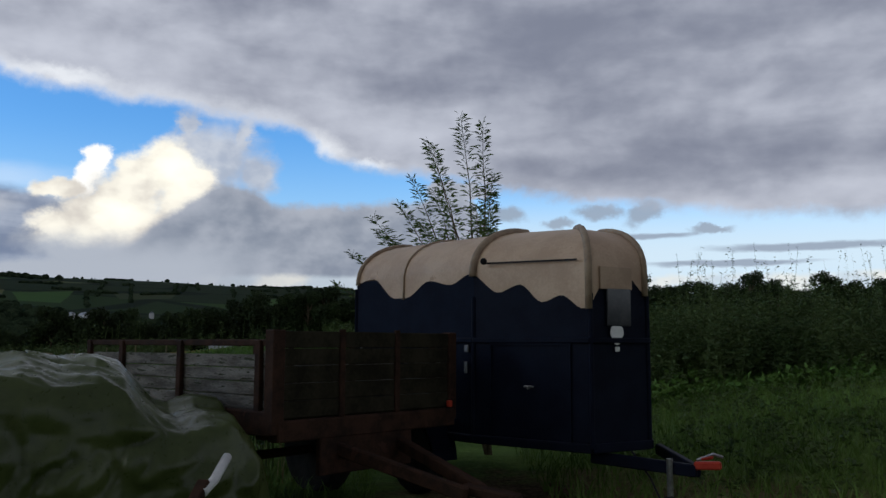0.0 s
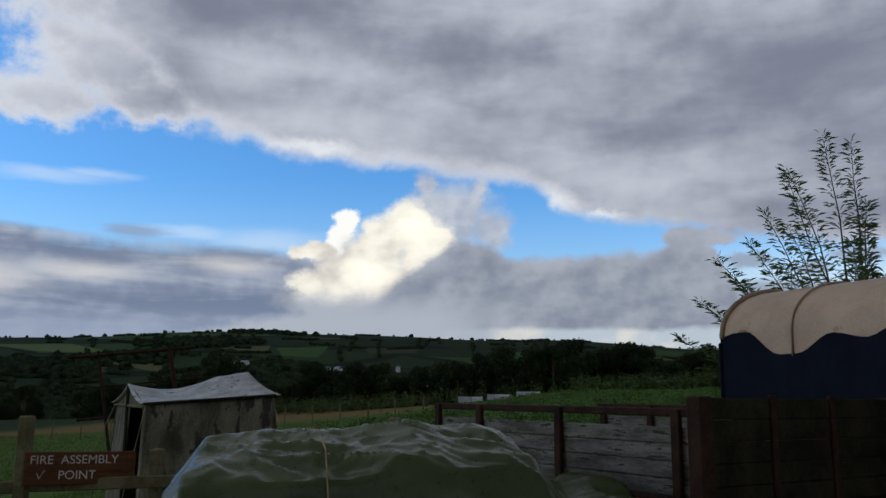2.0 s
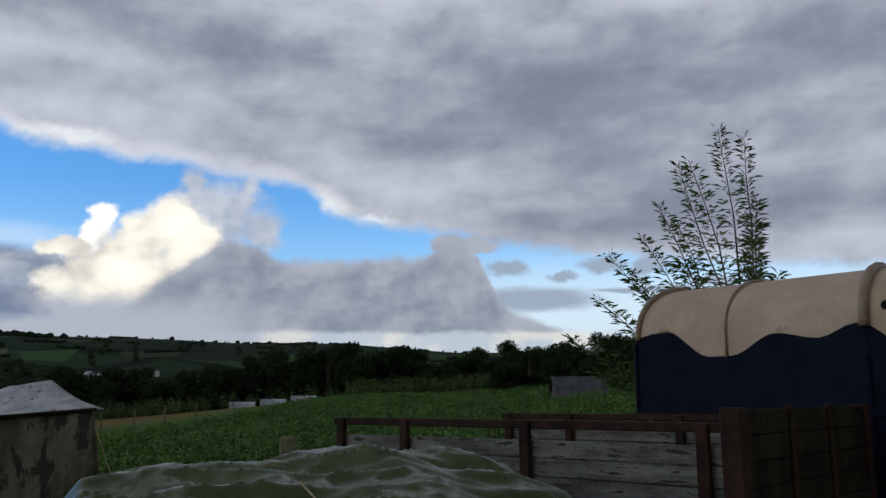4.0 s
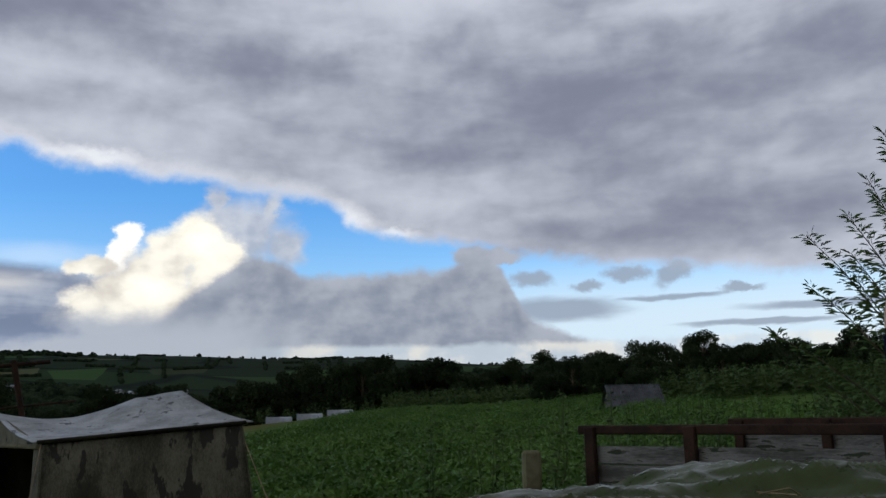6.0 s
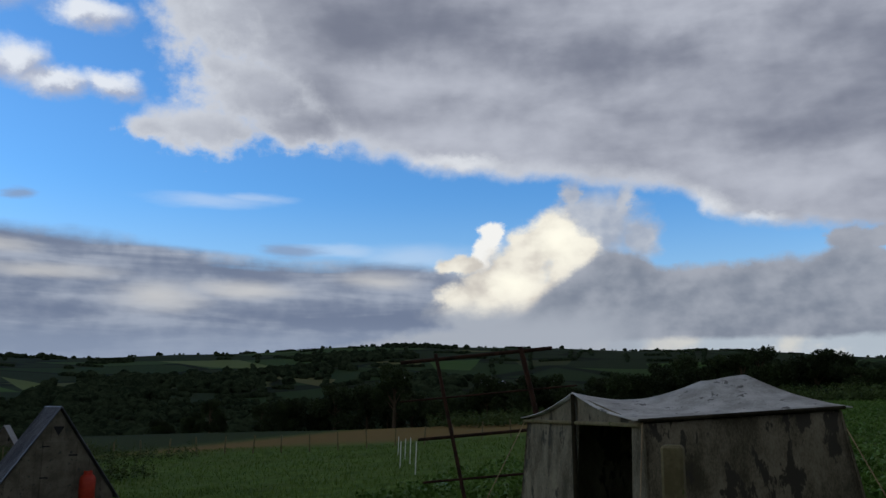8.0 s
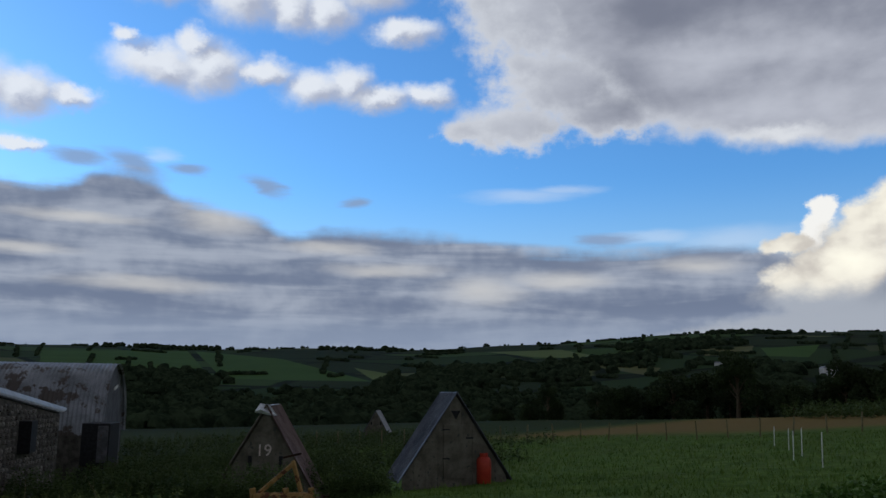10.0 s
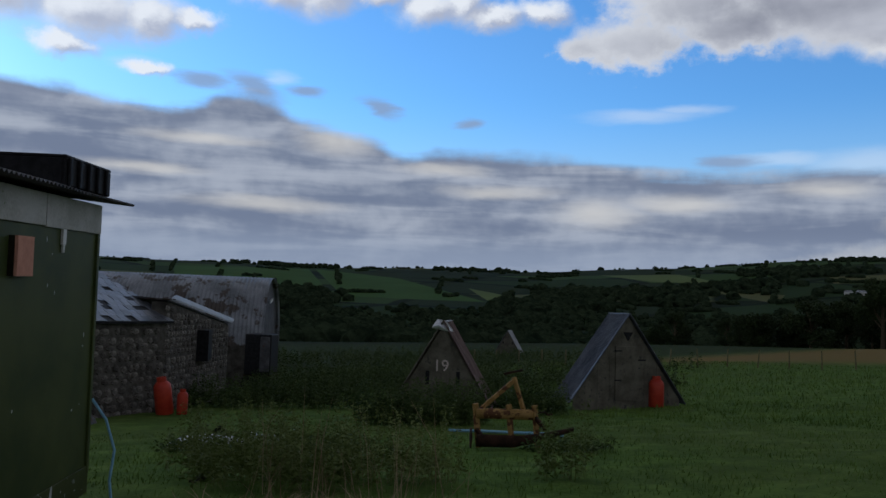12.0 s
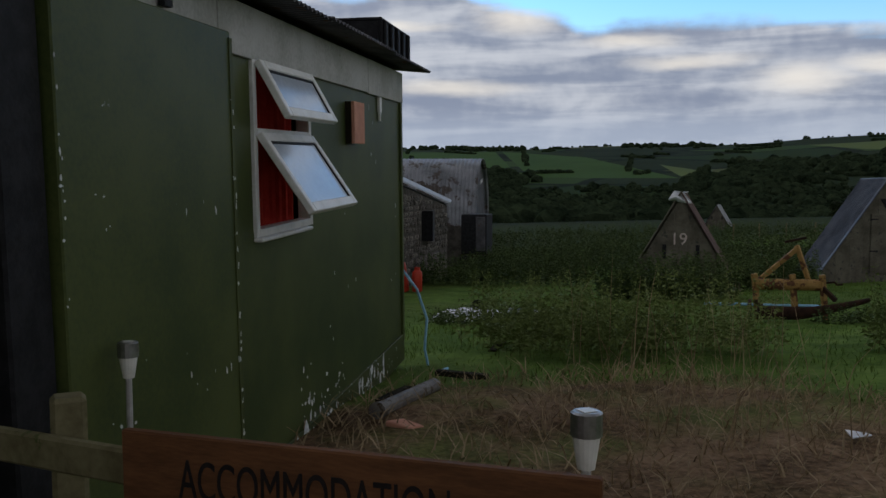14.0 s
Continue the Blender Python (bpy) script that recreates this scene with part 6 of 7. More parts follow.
def build_barns():
    barn = thing("stone_barn", Matrix.Identity(4), "old rubble stone barn with a broken slate roof", "barn")
    p0, p1, p2 = (-36.0, 7.0), (-38.1, 10.15), (-44.6, 15.2)
    zb = gz(-38, 10) - 0.2
    rubble_wall(barn, p0, p1, zb, 2.2, 2.2, 0.5)
    rubble_wall(barn, p1, p2, zb - 0.6, 2.78, 1.92, 0.5, (3.6, 4.5, 0.75, 1.75))
    # slate roof over the first bay, rising away from the yard
    d = Vector((p1[0] - p0[0], p1[1] - p0[1], 0)).normalized()
    nrm = Vector((-d.y, d.x, 0))
    a = Vector((p0[0], p0[1], 2.16)) - nrm * 0.2 - d * 3.0
    up = (nrm * 3.6 + Vector((0, 0, 1.75))).normalized()
    L = 6.9
    part("roof_deck", Geo().slab([a, a + d * L, a + d * L + up * 4.0, a + up * 4.0], Vector((0, 0, -0.06))), BLACK, barn)
    rows_, colsn = 12, 20
    sl = Geo().box(-0.165, 0.165, -0.0, 0.36, 0.0, 0.012).mesh("slate", SLATE)
    nz = d.cross(up)
    for r in range(rows_):
        for c in range(colsn):
            if random.random() < 0.06:
                continue
            o = new("slate", sl)
            o.parent = barn
            pos = a + d * (0.17 + 0.345 * c + 0.17 * (r % 2)) + up * (0.33 * r) + nz * (0.012 + 0.004 * (r % 2))
            o.matrix_basis = Matrix.Translation(pos) @ Matrix((d.to_4d(), up.to_4d(), nz.to_4d(), (0, 0, 0, 1))).transposed().to_3x3().to_4x4() @ Matrix.Rotation(random.uniform(-0.02, 0.05), 4, "X")
    e0, e1 = Vector((*p1, 2.86)), Vector((*p2, 2.0))
    part("verge_sheet", Geo().slab([e0 + nrm * -0.15, e1 + nrm * -0.15, e1 + Vector((-0.6, 0.5, 0.1)), e0 + Vector((-0.6, 0.5, 0.1))], (0, 0, 0.06)), POLY, barn, "pale metal verge sheet")
    part("gutter_sheet", Geo().beam(e0 + Vector((0.5, -0.7, 0.0)), e0 + Vector((-0.2, 0.2, 0.0)), 0.3, 0.03), RUST, barn)
    part("roof_sheet", Geo().slab([e0, e1, e1 + Vector((-5, -3.5, -0.2)), e0 + Vector((-5, -3.5, 0.4))], (0, 0, -0.05)), TIN, barn)
    part("back_wall", Geo().slab([(-41, 6.0, zb), (-49, 12, zb - 0.6), (-49, 12, 1.8), (-41, 6.0, 2.2)], (-0.4, 0.5, 0)), MORTAR, barn)
    # black slab fills the wall opening to stand for the shade inside
    part("window_dark", Geo().slab([(-41.0 + 0.3, 12.4 + 0.3, 0.7), (-41.9, 13.2 + .15, 0.7), (-41.9, 13.2 + .15, 1.8), (-41.0 + 0.3, 12.4 + .3, 1.8)], (-0.3, -0.4, 0)), BLACK, barn)

    # round-roofed barn of corrugated tin
    rb = thing("round_roof_barn", Matrix.Identity(4), "long barn with a rounded corrugated tin roof", "barn")
    k0, k1 = Vector((-50.2, 19.3, 0)), Vector((-55.4, 22.9, 0))     # near gable foot points
    axis = Vector((-0.50, -0.87, 0)).normalized()
    w = k1 - k0
    zb, ze, zt = -2.0, 0.75, 4.22
    prof = [(0.5 - 0.5 * math.cos(t), ze + (zt - ze) * math.sin(t) ** 0.9) for t in np.linspace(0, np.pi, 25)]
    Lb, seg = 17.0, 170
    v, f = [], []
    for i in range(seg + 1):
        o = axis * (Lb * i / seg - 0.25)
        ripple = 0.03 * math.cos(i * math.pi)
        for u_, z in prof:
            c = k0 + w * 0.5
            p = k0 + w * u_ + o
            q = Vector((p.x - c.x - o.x, p.y - c.y - o.y, z - ze)).normalized() * ripple
            v.append((p.x + q.x, p.y + q.y, z + q.z))
    m_ = len(prof)
    f = [(i * m_ + j, (i + 1) * m_ + j, (i + 1) * m_ + j + 1, i * m_ + j + 1) for i in range(seg) for j in range(m_ - 1)]
    ob = part("roof", Geo().add(v, f), BARN_TIN, rb, "weathered curved tin roof")
    ob.modifiers.new("thick", "SOLIDIFY").thickness = 0.03
    part("gable", Geo().slab([k0 + Vector((0, 0, ze - 0.05))] + [k0 + w * u_ + Vector((0, 0, z - 0.06)) for u_, z in prof] + [k1 + Vector((0, 0, ze - 0.05))], axis * 0.1), TIN, rb, "dark tin gable")
    part("gable_vent", Geo().slab([k0 + w * 0.45 + Vector((0.1, 0.12, 2.9)), k0 + w * 0.6 + Vector((0.1, 0.12, 3.05)), k0 + w * 0.6 + Vector((0.1, 0.12, 3.2)), k0 + w * 0.45 + Vector((0.1, 0.12, 3.05))], axis * 0.05), WHITE, rb)
    for a_, b_ in ((k0, k0 + axis * Lb), (k1, k1 + axis * Lb)):
        part("side_wall", Geo().slab([a_ + Vector((0, 0, zb)), b_ + Vector((0, 0, zb)), b_ + Vector((0, 0, ze)), a_ + Vector((0, 0, ze))], w.normalized() * 0.15), MORTAR, rb)
    part("gable_base", Geo().slab([k0 + Vector((0, 0, zb)), k1 + Vector((0, 0, zb)), k1 + Vector((0, 0, ze)), k0 + Vector((0, 0, ze))], axis * 0.12), TIN, rb)
    # dark box wagon standing at the barn's gable
    wg = thing("box_wagon", pose(-48.1, 18.5, gz(-48.1, 18.5), 0, 0, 52), "dark box wagon on wheels beside the round barn", "wagon")
    part("body", Geo().box(-0.6, 0.6, -0.9, 0.9, 0.75, 2.6), BLACK, wg, bevel=0.03)
    part("door", Geo().box(0.1, 0.55, -0.95, -0.905, 0.9, 2.5), TIN, wg, bevel=0.02)
    part("chassis", Geo().box(-0.65, 0.65, -0.7, 0.7, 0.55, 0.745), RUST, wg)
    for x in (-0.4, 0.4):
        for y in (-0.8, 0.8):
            part("wheel", Geo().lathe([(0.05, -0.08), (0.33, -0.08), (0.35, 0), (0.33, 0.08), (0.05, 0.08)], (x, y, 0.35), 16, "y"), RUBBER, wg)


build_barns()


# ---------------------------------------------------------------- far field hut and crop tunnels
hut = build_ark(3.0, 46.0, -90, 1.55, 1.3, 2.7, "low grey tin hut at the field's far edge", TIN, TIN, False, base=2.85, group="")
hut.name = "field_hut"


def crop_tunnel(a, b, r):
    a, b = Vector(a), Vector(b)
    n = 13
    d = (b - a).normalized()
    s = Vector((-d.y, d.x, 0))
    t = thing("crop_tunnel", Matrix.Translation(a), "low pale polythene crop tunnel", "crop tunnel", "crop tunnels")
    v = [tuple(d * (L_) + s * (r * math.cos(q)) + Vector((0, 0, 1.1 * r * math.sin(q) - 0.1))) for L_ in (0, (b - a).length) for q in np.linspace(0, np.pi, n)]
    part("cover", Geo().add(v, [(j, j + 1, n + j + 1, n + j) for j in range(n - 1)] + [tuple(range(n)), tuple(range(n, 2 * n))[::-1]]), POLY, t, smooth=True)
    part("hoop", Geo().tube([d * 0.02 + s * (r * 1.02 * math.cos(q)) + Vector((0, 0, 1.12 * r * math.sin(q) - 0.1)) for q in np.linspace(0, np.pi, n)], 0.03, 5), STEEL, t)


for k in range(3):
    x0 = -23.4 + 3.2 * k
    crop_tunnel((x0, 94.0 + 0.4 * k, gz(x0, 94)), (x0 + 2.7, 94.35 + 0.4 * k, gz(x0, 94)), 0.75)


# field fence of stakes, electric-fence pegs
def field_stakes():
    for k in range(26):
        x, y = -62 + 1.75 * k, 41.5 + 0.62 * k
        z = gz(x, y)
        solo("fence_stake", Geo().tube([(0, 0, -0.2), (0, 0, 1.15)], 0.05, 6), FENCE, "grey timber stake in the field's end fence", "fence stake", pose(x, y, z, random.uniform(-4, 4), random.uniform(-4, 4), 0), "field fence stakes")
    for x, y, h in ((-19.2, 26.6, 1.0), (-21.6, 30.5, 0.95), (-21.9, 32.0, 1.0), (-24.0, 36.0, 0.9), (-26.5, 40.5, 0.9)):
        solo("electric_fence_peg", Geo().tube([(0, 0, -0.1), (0.03, 0, h)], 0.016, 6), WHITE, "white plastic electric-fence peg in the grass", "fence peg", pose(x, y, gz(x, y)), "electric fence pegs")


field_stakes()
# yellow crate glimpsed beside the tent
yc = solo("yellow_basket", Geo().lathe([(0.1, 0), (0.16, 0.02), (0.2, 0.2), (0.18, 0.2), (0.14, 0.03)], (0, 0, 0), 14), mat("yellow_plastic", (0.55, 0.42, 0.05), (0.65, 0.5, 0.08), 5, 0.4, 0.05), "yellow plastic basket on the grass by the tent", "basket", pose(-10.4, 9.2, gz(-10.4, 9.2) + 0.02, 20, 0, 0))


# ---------------------------------------------------------------- plants
RNG = np.random.default_rng(11)


def leaf_mesh(name, centres, length, width, material, up=0.3, droop=0.0, dirs=None):
    """Many pointed leaves, each of two triangles folded along the midrib."""
    n = len(centres)
    c = np.asarray(centres, float)
    if dirs is None:
        d = RNG.normal(size=(n, 3))
        d[:, 2] = d[:, 2] * 0.6 + up
    else:
        d = np.asarray(dirs, float)
    d /= np.linalg.norm(d, axis=1, keepdims=True)
    s = np.cross(d, RNG.normal(size=(n, 3)))
    s /= np.linalg.norm(s, axis=1, keepdims=True) + 1e-9
    L = length * RNG.uniform(0.6, 1.3, (n, 1))
    W = width * RNG.uniform(0.7, 1.2, (n, 1))
    tip = c + d * L
    tip[:, 2] -= droop * L[:, 0]
    mid = c + d * L * 0.45
    fold = np.cross(s, d) * W * 0.25
    v = np.stack([c, mid + s * W / 2 + fold, tip, mid - s * W / 2 + fold], 1).reshape(-1, 3)
    k = np.arange(n)[:, None] * 4
    f = np.concatenate([k + [0, 1, 2], k + [0, 2, 3]])
    me = bpy.data.meshes.new(name)
    me.from_pydata(v.tolist(), [], f.tolist())
    me.materials.append(material)
    return me


def blades(name, xy, height, width, material, label, lean=0.35, category="grass", lift=None):
    """Grass-like blades standing on the ground, as one sheet of stuff."""
    n = len(xy)
    z = ground_z(xy[:, 0], xy[:, 1])
    a = RNG.uniform(0, 2 * np.pi, n)
    h = height * RNG.uniform(0.4, 1.3, n)
    w = width * RNG.uniform(0.6, 1.3, n)
    ln = h * lean * RNG.uniform(0.2, 1.6, n)
    b = RNG.uniform(0, 2 * np.pi, n)
    base = np.stack([xy[:, 0], xy[:, 1], z - 0.02], 1)
    side = np.stack([np.cos(a) * w / 2, np.sin(a) * w / 2, 0 * a], 1)
    mid = base + np.stack([np.cos(b) * ln * 0.35, np.sin(b) * ln * 0.35, h * 0.6], 1)
    tip = base + np.stack([np.cos(b) * ln, np.sin(b) * ln, h], 1)
    v = np.stack([base - side, base + side, mid + side * 0.7, mid - side * 0.7, tip], 1).reshape(-1, 3)
    k = np.arange(n)[:, None] * 5
    f = [tuple(q) for q in (k + [0, 1, 2, 3]).tolist()] + [tuple(q) for q in (k + [3, 2, 4]).tolist()]
    me = bpy.data.meshes.new(name)
    me.from_pydata(v.tolist(), [], f)
    me.materials.append(material)
    return tagged(new(name, me), label, category, kind="stuff")


def scatter(n, x0, x1, y0, y1, clump=0.0, scale=0.5):
    p = np.stack([RNG.uniform(x0, x1, n), RNG.uniform(y0, y1, n)], 1)
    if clump:
        keep = np.array([noise.noise((x * scale, y * scale, 3.3)) > clump - 0.5 + RNG.uniform(-0.2, 0.2) for x, y in p])
        p = p[keep]
    return p


# willow sapling behind the trailer
def build_willow():
    bx, by = -1.78, 8.62
    bz = gz(bx, by)
    w = thing("willow_sapling", Matrix.Translation((bx, by, bz)), "young many-stemmed willow with narrow drooping leaves", "tree")
    cs, ds = [], []
    rng = random.Random(4)
    tips = [(-0.22, -0.15, 4.05), (0.25, -0.1, 3.98), (-0.55, 0.1, 3.75), (0.50, 0, 3.35), (-0.85, 0.0, 3.3), (-0.7, -0.2, 2.7), (-0.95, 0.15, 2.45), (-1.0, 0.1, 3.0), (-1.35, 0.2, 2.85), (-1.2, -0.3, 2.6), (0.35, 0.2, 2.8), (0.5, 0.1, 3.1),
            (-1.55, -0.2, 2.35), (-0.5, 0.3, 3.2), (-0.05, -0.3, 2.9), (-1.75, 0.1, 2.0), (0.62, -0.2, 2.6), (-0.6, -0.4, 3.65), (-1.5, 0.3, 1.7)]
    for tx, ty, tz in tips:
        pts = []
        for k in range(9):
            t = k / 8
            pts.append(Vector((tx * (0.9 if tx < 0 else 0.40) * t ** 1.5 + rng.uniform(-0.03, 0.03) - 0.15 * t, ty * t ** 1.3, tz * 0.955 * (t ** 0.85))))
        stems = Geo().tube(pts, [0.022 * (1 - 0.9 * k / 8) for k in range(9)], 5)
        for k in range(300):
            t = 0.34 + 0.66 * rng.random() ** 0.75
            i = min(7, int(t * 8))
            p = pts[i].lerp(pts[i + 1], t * 8 - i)
            tw = Vector((rng.gauss(0, 1), rng.gauss(0, 1), rng.gauss(0.35, 0.5)))
            tw.normalize()
            reach = rng.uniform(0.0, 0.24) * (1.15 - t)
            q = p + tw * reach
            if reach > 0.12 and rng.random() < 0.25:
                stems.tube([p, q], 0.004, 3, False)
            cs.append(tuple(q))
            ds.append((tw.x, tw.y, tw.z * 0.5 + 0.45))
        part("stem", stems, BARK, w, "thin brown stem")
    ob = new("leaves", leaf_mesh("leaves", cs, 0.105, 0.0072, LEAF_WILLOW, dirs=ds, droop=0.3))
    ob.parent = w
    tagged(ob, "narrow green willow leaves")


build_willow()


# broadleaf trees of the field edge: three kinds, then copies
def make_tree(h, w, seed, at):
    rng = random.Random(seed)
    t = thing("field_tree", at, "dark broadleaf tree in the line along the field", "tree", "trees along the field")
    trunk = Geo().tube([(0, 0, -0.3), (0.05 * h / 6, 0, h * 0.25), (0, 0.05, h * 0.5), (0.1, 0, h * 0.8)], [0.035 * h, 0.028 * h, 0.018 * h, 0.006 * h], 7)
    lobes = []
    for k in range(13):
        a = rng.uniform(0, 2 * math.pi)
        z = h * rng.uniform(0.22, 0.88)
        r = w * 0.5 * (1 - abs(z / h - 0.45) * 1.05) * rng.uniform(0.45, 1.0)
        c = Vector((math.cos(a) * r, math.sin(a) * r, z))
        lobes.append((c, w * rng.uniform(0.16, 0.27)))
        trunk.tube([(0, 0, z * 0.6), c * 0.6 + Vector((0, 0, z * 0.3)), c], [0.012 * h, 0.008 * h, 0.002 * h], 4, False)
    part("trunk", trunk, BARK, t)
    pts = []
    for c, r in lobes:
        m = int(330 * (r / (w * 0.2)) ** 2)
        q = RNG.normal(size=(m, 3))
        q /= np.linalg.norm(q, axis=1, keepdims=True)
        q *= r * RNG.uniform(0.55, 1.12, (m, 1)) * np.array([1, 1, 0.85])
        pts.append(q + np.array(c))
    pts = np.concatenate(pts)
    ob = new("crown", leaf_mesh("crown", pts, 0.058 * w, 0.046 * w, LEAF_TREE, up=0.1))
    ob.parent = t
    return t


kinds = [make_tree(6.5, 6.0, 1, pose(-34, 128, gz(-34, 128))), make_tree(8.5, 5.2, 2, pose(-26, 126, gz(-26, 126))), make_tree(5.5, 6.5, 3, pose(-14, 124, gz(-14, 124)))]
spots = []
rt = random.Random(8)
for k in range(90):                                   # far side of the crop field
    x = -50 + 1.2 * k + rt.uniform(-0.8, 0.8)
    spots.append((x, 118 + rt.uniform(-5, 8) - 0.35 * max(0, x - 5), rt.uniform(0.78, 1.05) * (0.86 if x > -3 else 1.0)))
for k in range(100):                                  # nearer wood on the rising side
    spots.append((3 + 0.44 * k + rt.uniform(-1, 1), 71 - 0.21 * k + rt.uniform(-4, 4), rt.uniform(0.30, 0.40) + 0.0022 * min(k, 45)))
for k in range(22):                                   # dense group beyond the pasture
    spots.append((-108 + 2.9 * k + rt.uniform(-2, 2), 116 + rt.uniform(-6, 10), rt.uniform(0.7, 1.15) * (0.62 if k < 9 else 1.0)))
for k in range(12):                                   # low growth behind the barns
    spots.append((-62 - 1.5 * k + rt.uniform(-2, 2), 12 + 1.2 * k + rt.uniform(-6, 4), rt.uniform(0.5, 0.75)))
for x, y, s in ((-66, 24, 0.95), (-70, 20, 1.05), (-74, 28, 0.8)):
    spots.append((x, y, s))
for k, (x, y, s) in enumerate(spots):
    copy_thing(kinds[rt.randrange(3)], pose(x, y, gz(x, y), 0, 0, rt.uniform(0, 360)) @ Matrix.Scale(s, 4)).scale = (s, s, s * rt.uniform(0.85, 1.1))


# woods, hedges and lone trees on the hills: too many to count
def far_woods():
    ico = bmesh.new()
    bmesh.ops.create_icosphere(ico, subdivisions=2, radius=1)
    bv = np.array([v.co[:] for v in ico.verts])
    bf = np.array([[v.index for v in f.verts] for f in ico.faces])
    ico.free()
    P = []

    def polar(az, r):
        a = math.radians(az)
        return EYE_X - r * math.sin(a), EYE_Y + r * math.cos(a)

    rng = random.Random(21)
    for k in range(5200):                             # scattered scrub on the valley floor
        az, r = rng.uniform(-45, 95) if k < 2000 else rng.uniform(28, 95), 190 * (3.2 ** rng.random())
        x, y = polar(az, r)
        P.append((x, y, rng.uniform(1.6, 3.6), 1.0))
    for k in range(230):                              # hedge lines across the hills
        az, r = rng.uniform(-30, 95), rng.uniform(520, 1850)
        da, dr = (rng.uniform(0.05, 0.11), rng.uniform(-2, 2)) if rng.random() < 0.75 else (rng.uniform(-0.02, 0.02), rng.uniform(9, 14))
        for j in range(rng.randint(14, 46)):
            az, r = az + da * 700 / r + rng.uniform(-0.02, 0.02), min(1960, r + dr)
            x, y = polar(az, r)
            P.append((x, y, rng.uniform(1.7, 3.2), 0.9))
    for k in range(17):                               # blocks of woodland
        az, r = rng.uniform(-30, 95), rng.uniform(560, 1700)
        for j in range(rng.randint(40, 110)):
            x, y = polar(az + rng.gauss(0, 1.6), r + rng.gauss(0, 55))
            P.append((x, y, rng.uniform(3.5, 6.5), 1.0))
    for k in range(210):                              # trees standing on the skyline
        x, y = polar(rng.uniform(-30, 95), rng.uniform(1880, 1990))
        s = rng.uniform(1.3, 3.6) * (1.0 if rng.random() < 0.8 else 1.5)
        P.append((x, y, s, 1.0))
    P = np.array(P)
    z = ground_z(P[:, 0], P[:, 1])
    n = len(P)
    jit = RNG.uniform(0.72, 1.25, (n, len(bv), 1))
    sx = P[:, 2][:, None, None] * RNG.uniform(0.8, 1.3, (n, 1, 1))
    v = bv[None] * jit * sx
    v[:, :, 2] *= 0.85 * P[:, 3][:, None]
    v[:, :, 0] += P[:, 0][:, None]
    v[:, :, 1] += P[:, 1][:, None]
    v[:, :, 2] += (z + P[:, 2] * 0.45)[:, None]
    f = (bf[None] + (np.arange(n) * len(bv))[:, None, None]).reshape(-1, 3)
    me = bpy.data.meshes.new("hill_woods")
    me.from_pydata(v.reshape(-1, 3).tolist(), [], f.tolist())
    me.materials.append(WOODS)
    tagged(new("hill_woods", me), "dark hedges, woods and skyline trees on the hills", "woods", kind="stuff")
    # pale houses far down the valley
    for k, (az, r, s) in enumerate(((19.5, 700, 7), (20.2, 720, 5), (18.8, 690, 6), (25.6, 760, 6), (26.3, 770, 5), (15.5, 740, 6))):
        s = s * 0.6
        x, y = polar(az, r)
        h = thing("far_house", pose(x, y, gz(x, y) + 4, 0, 0, az * 7), "pale rendered house far across the valley", "house", "valley houses")
        part("wall", Geo().box(-s, s, -s * 0.5, s * 0.5, -5, s * 0.55), HOUSE, h)
        part("roof", Geo().add([(-s, -s * 0.56, s * 0.55), (s, -s * 0.56, s * 0.55), (s, s * 0.56, s * 0.55), (-s, s * 0.56, s * 0.55), (-s, 0, s), (s, 0, s)], [(0, 1, 5, 4), (2, 3, 4, 5), (0, 4, 3), (1, 2, 5), (0, 3, 2, 1)]), SLATE, h)
        for q in (-0.5, 0.0, 0.5):
            part("window", Geo().box(s * q - 0.5, s * q + 0.5, -s * 0.5 - 0.06, -s * 0.5 - 0.01, 0.2, 1.8), DARK_GLASS, h)


far_woods()


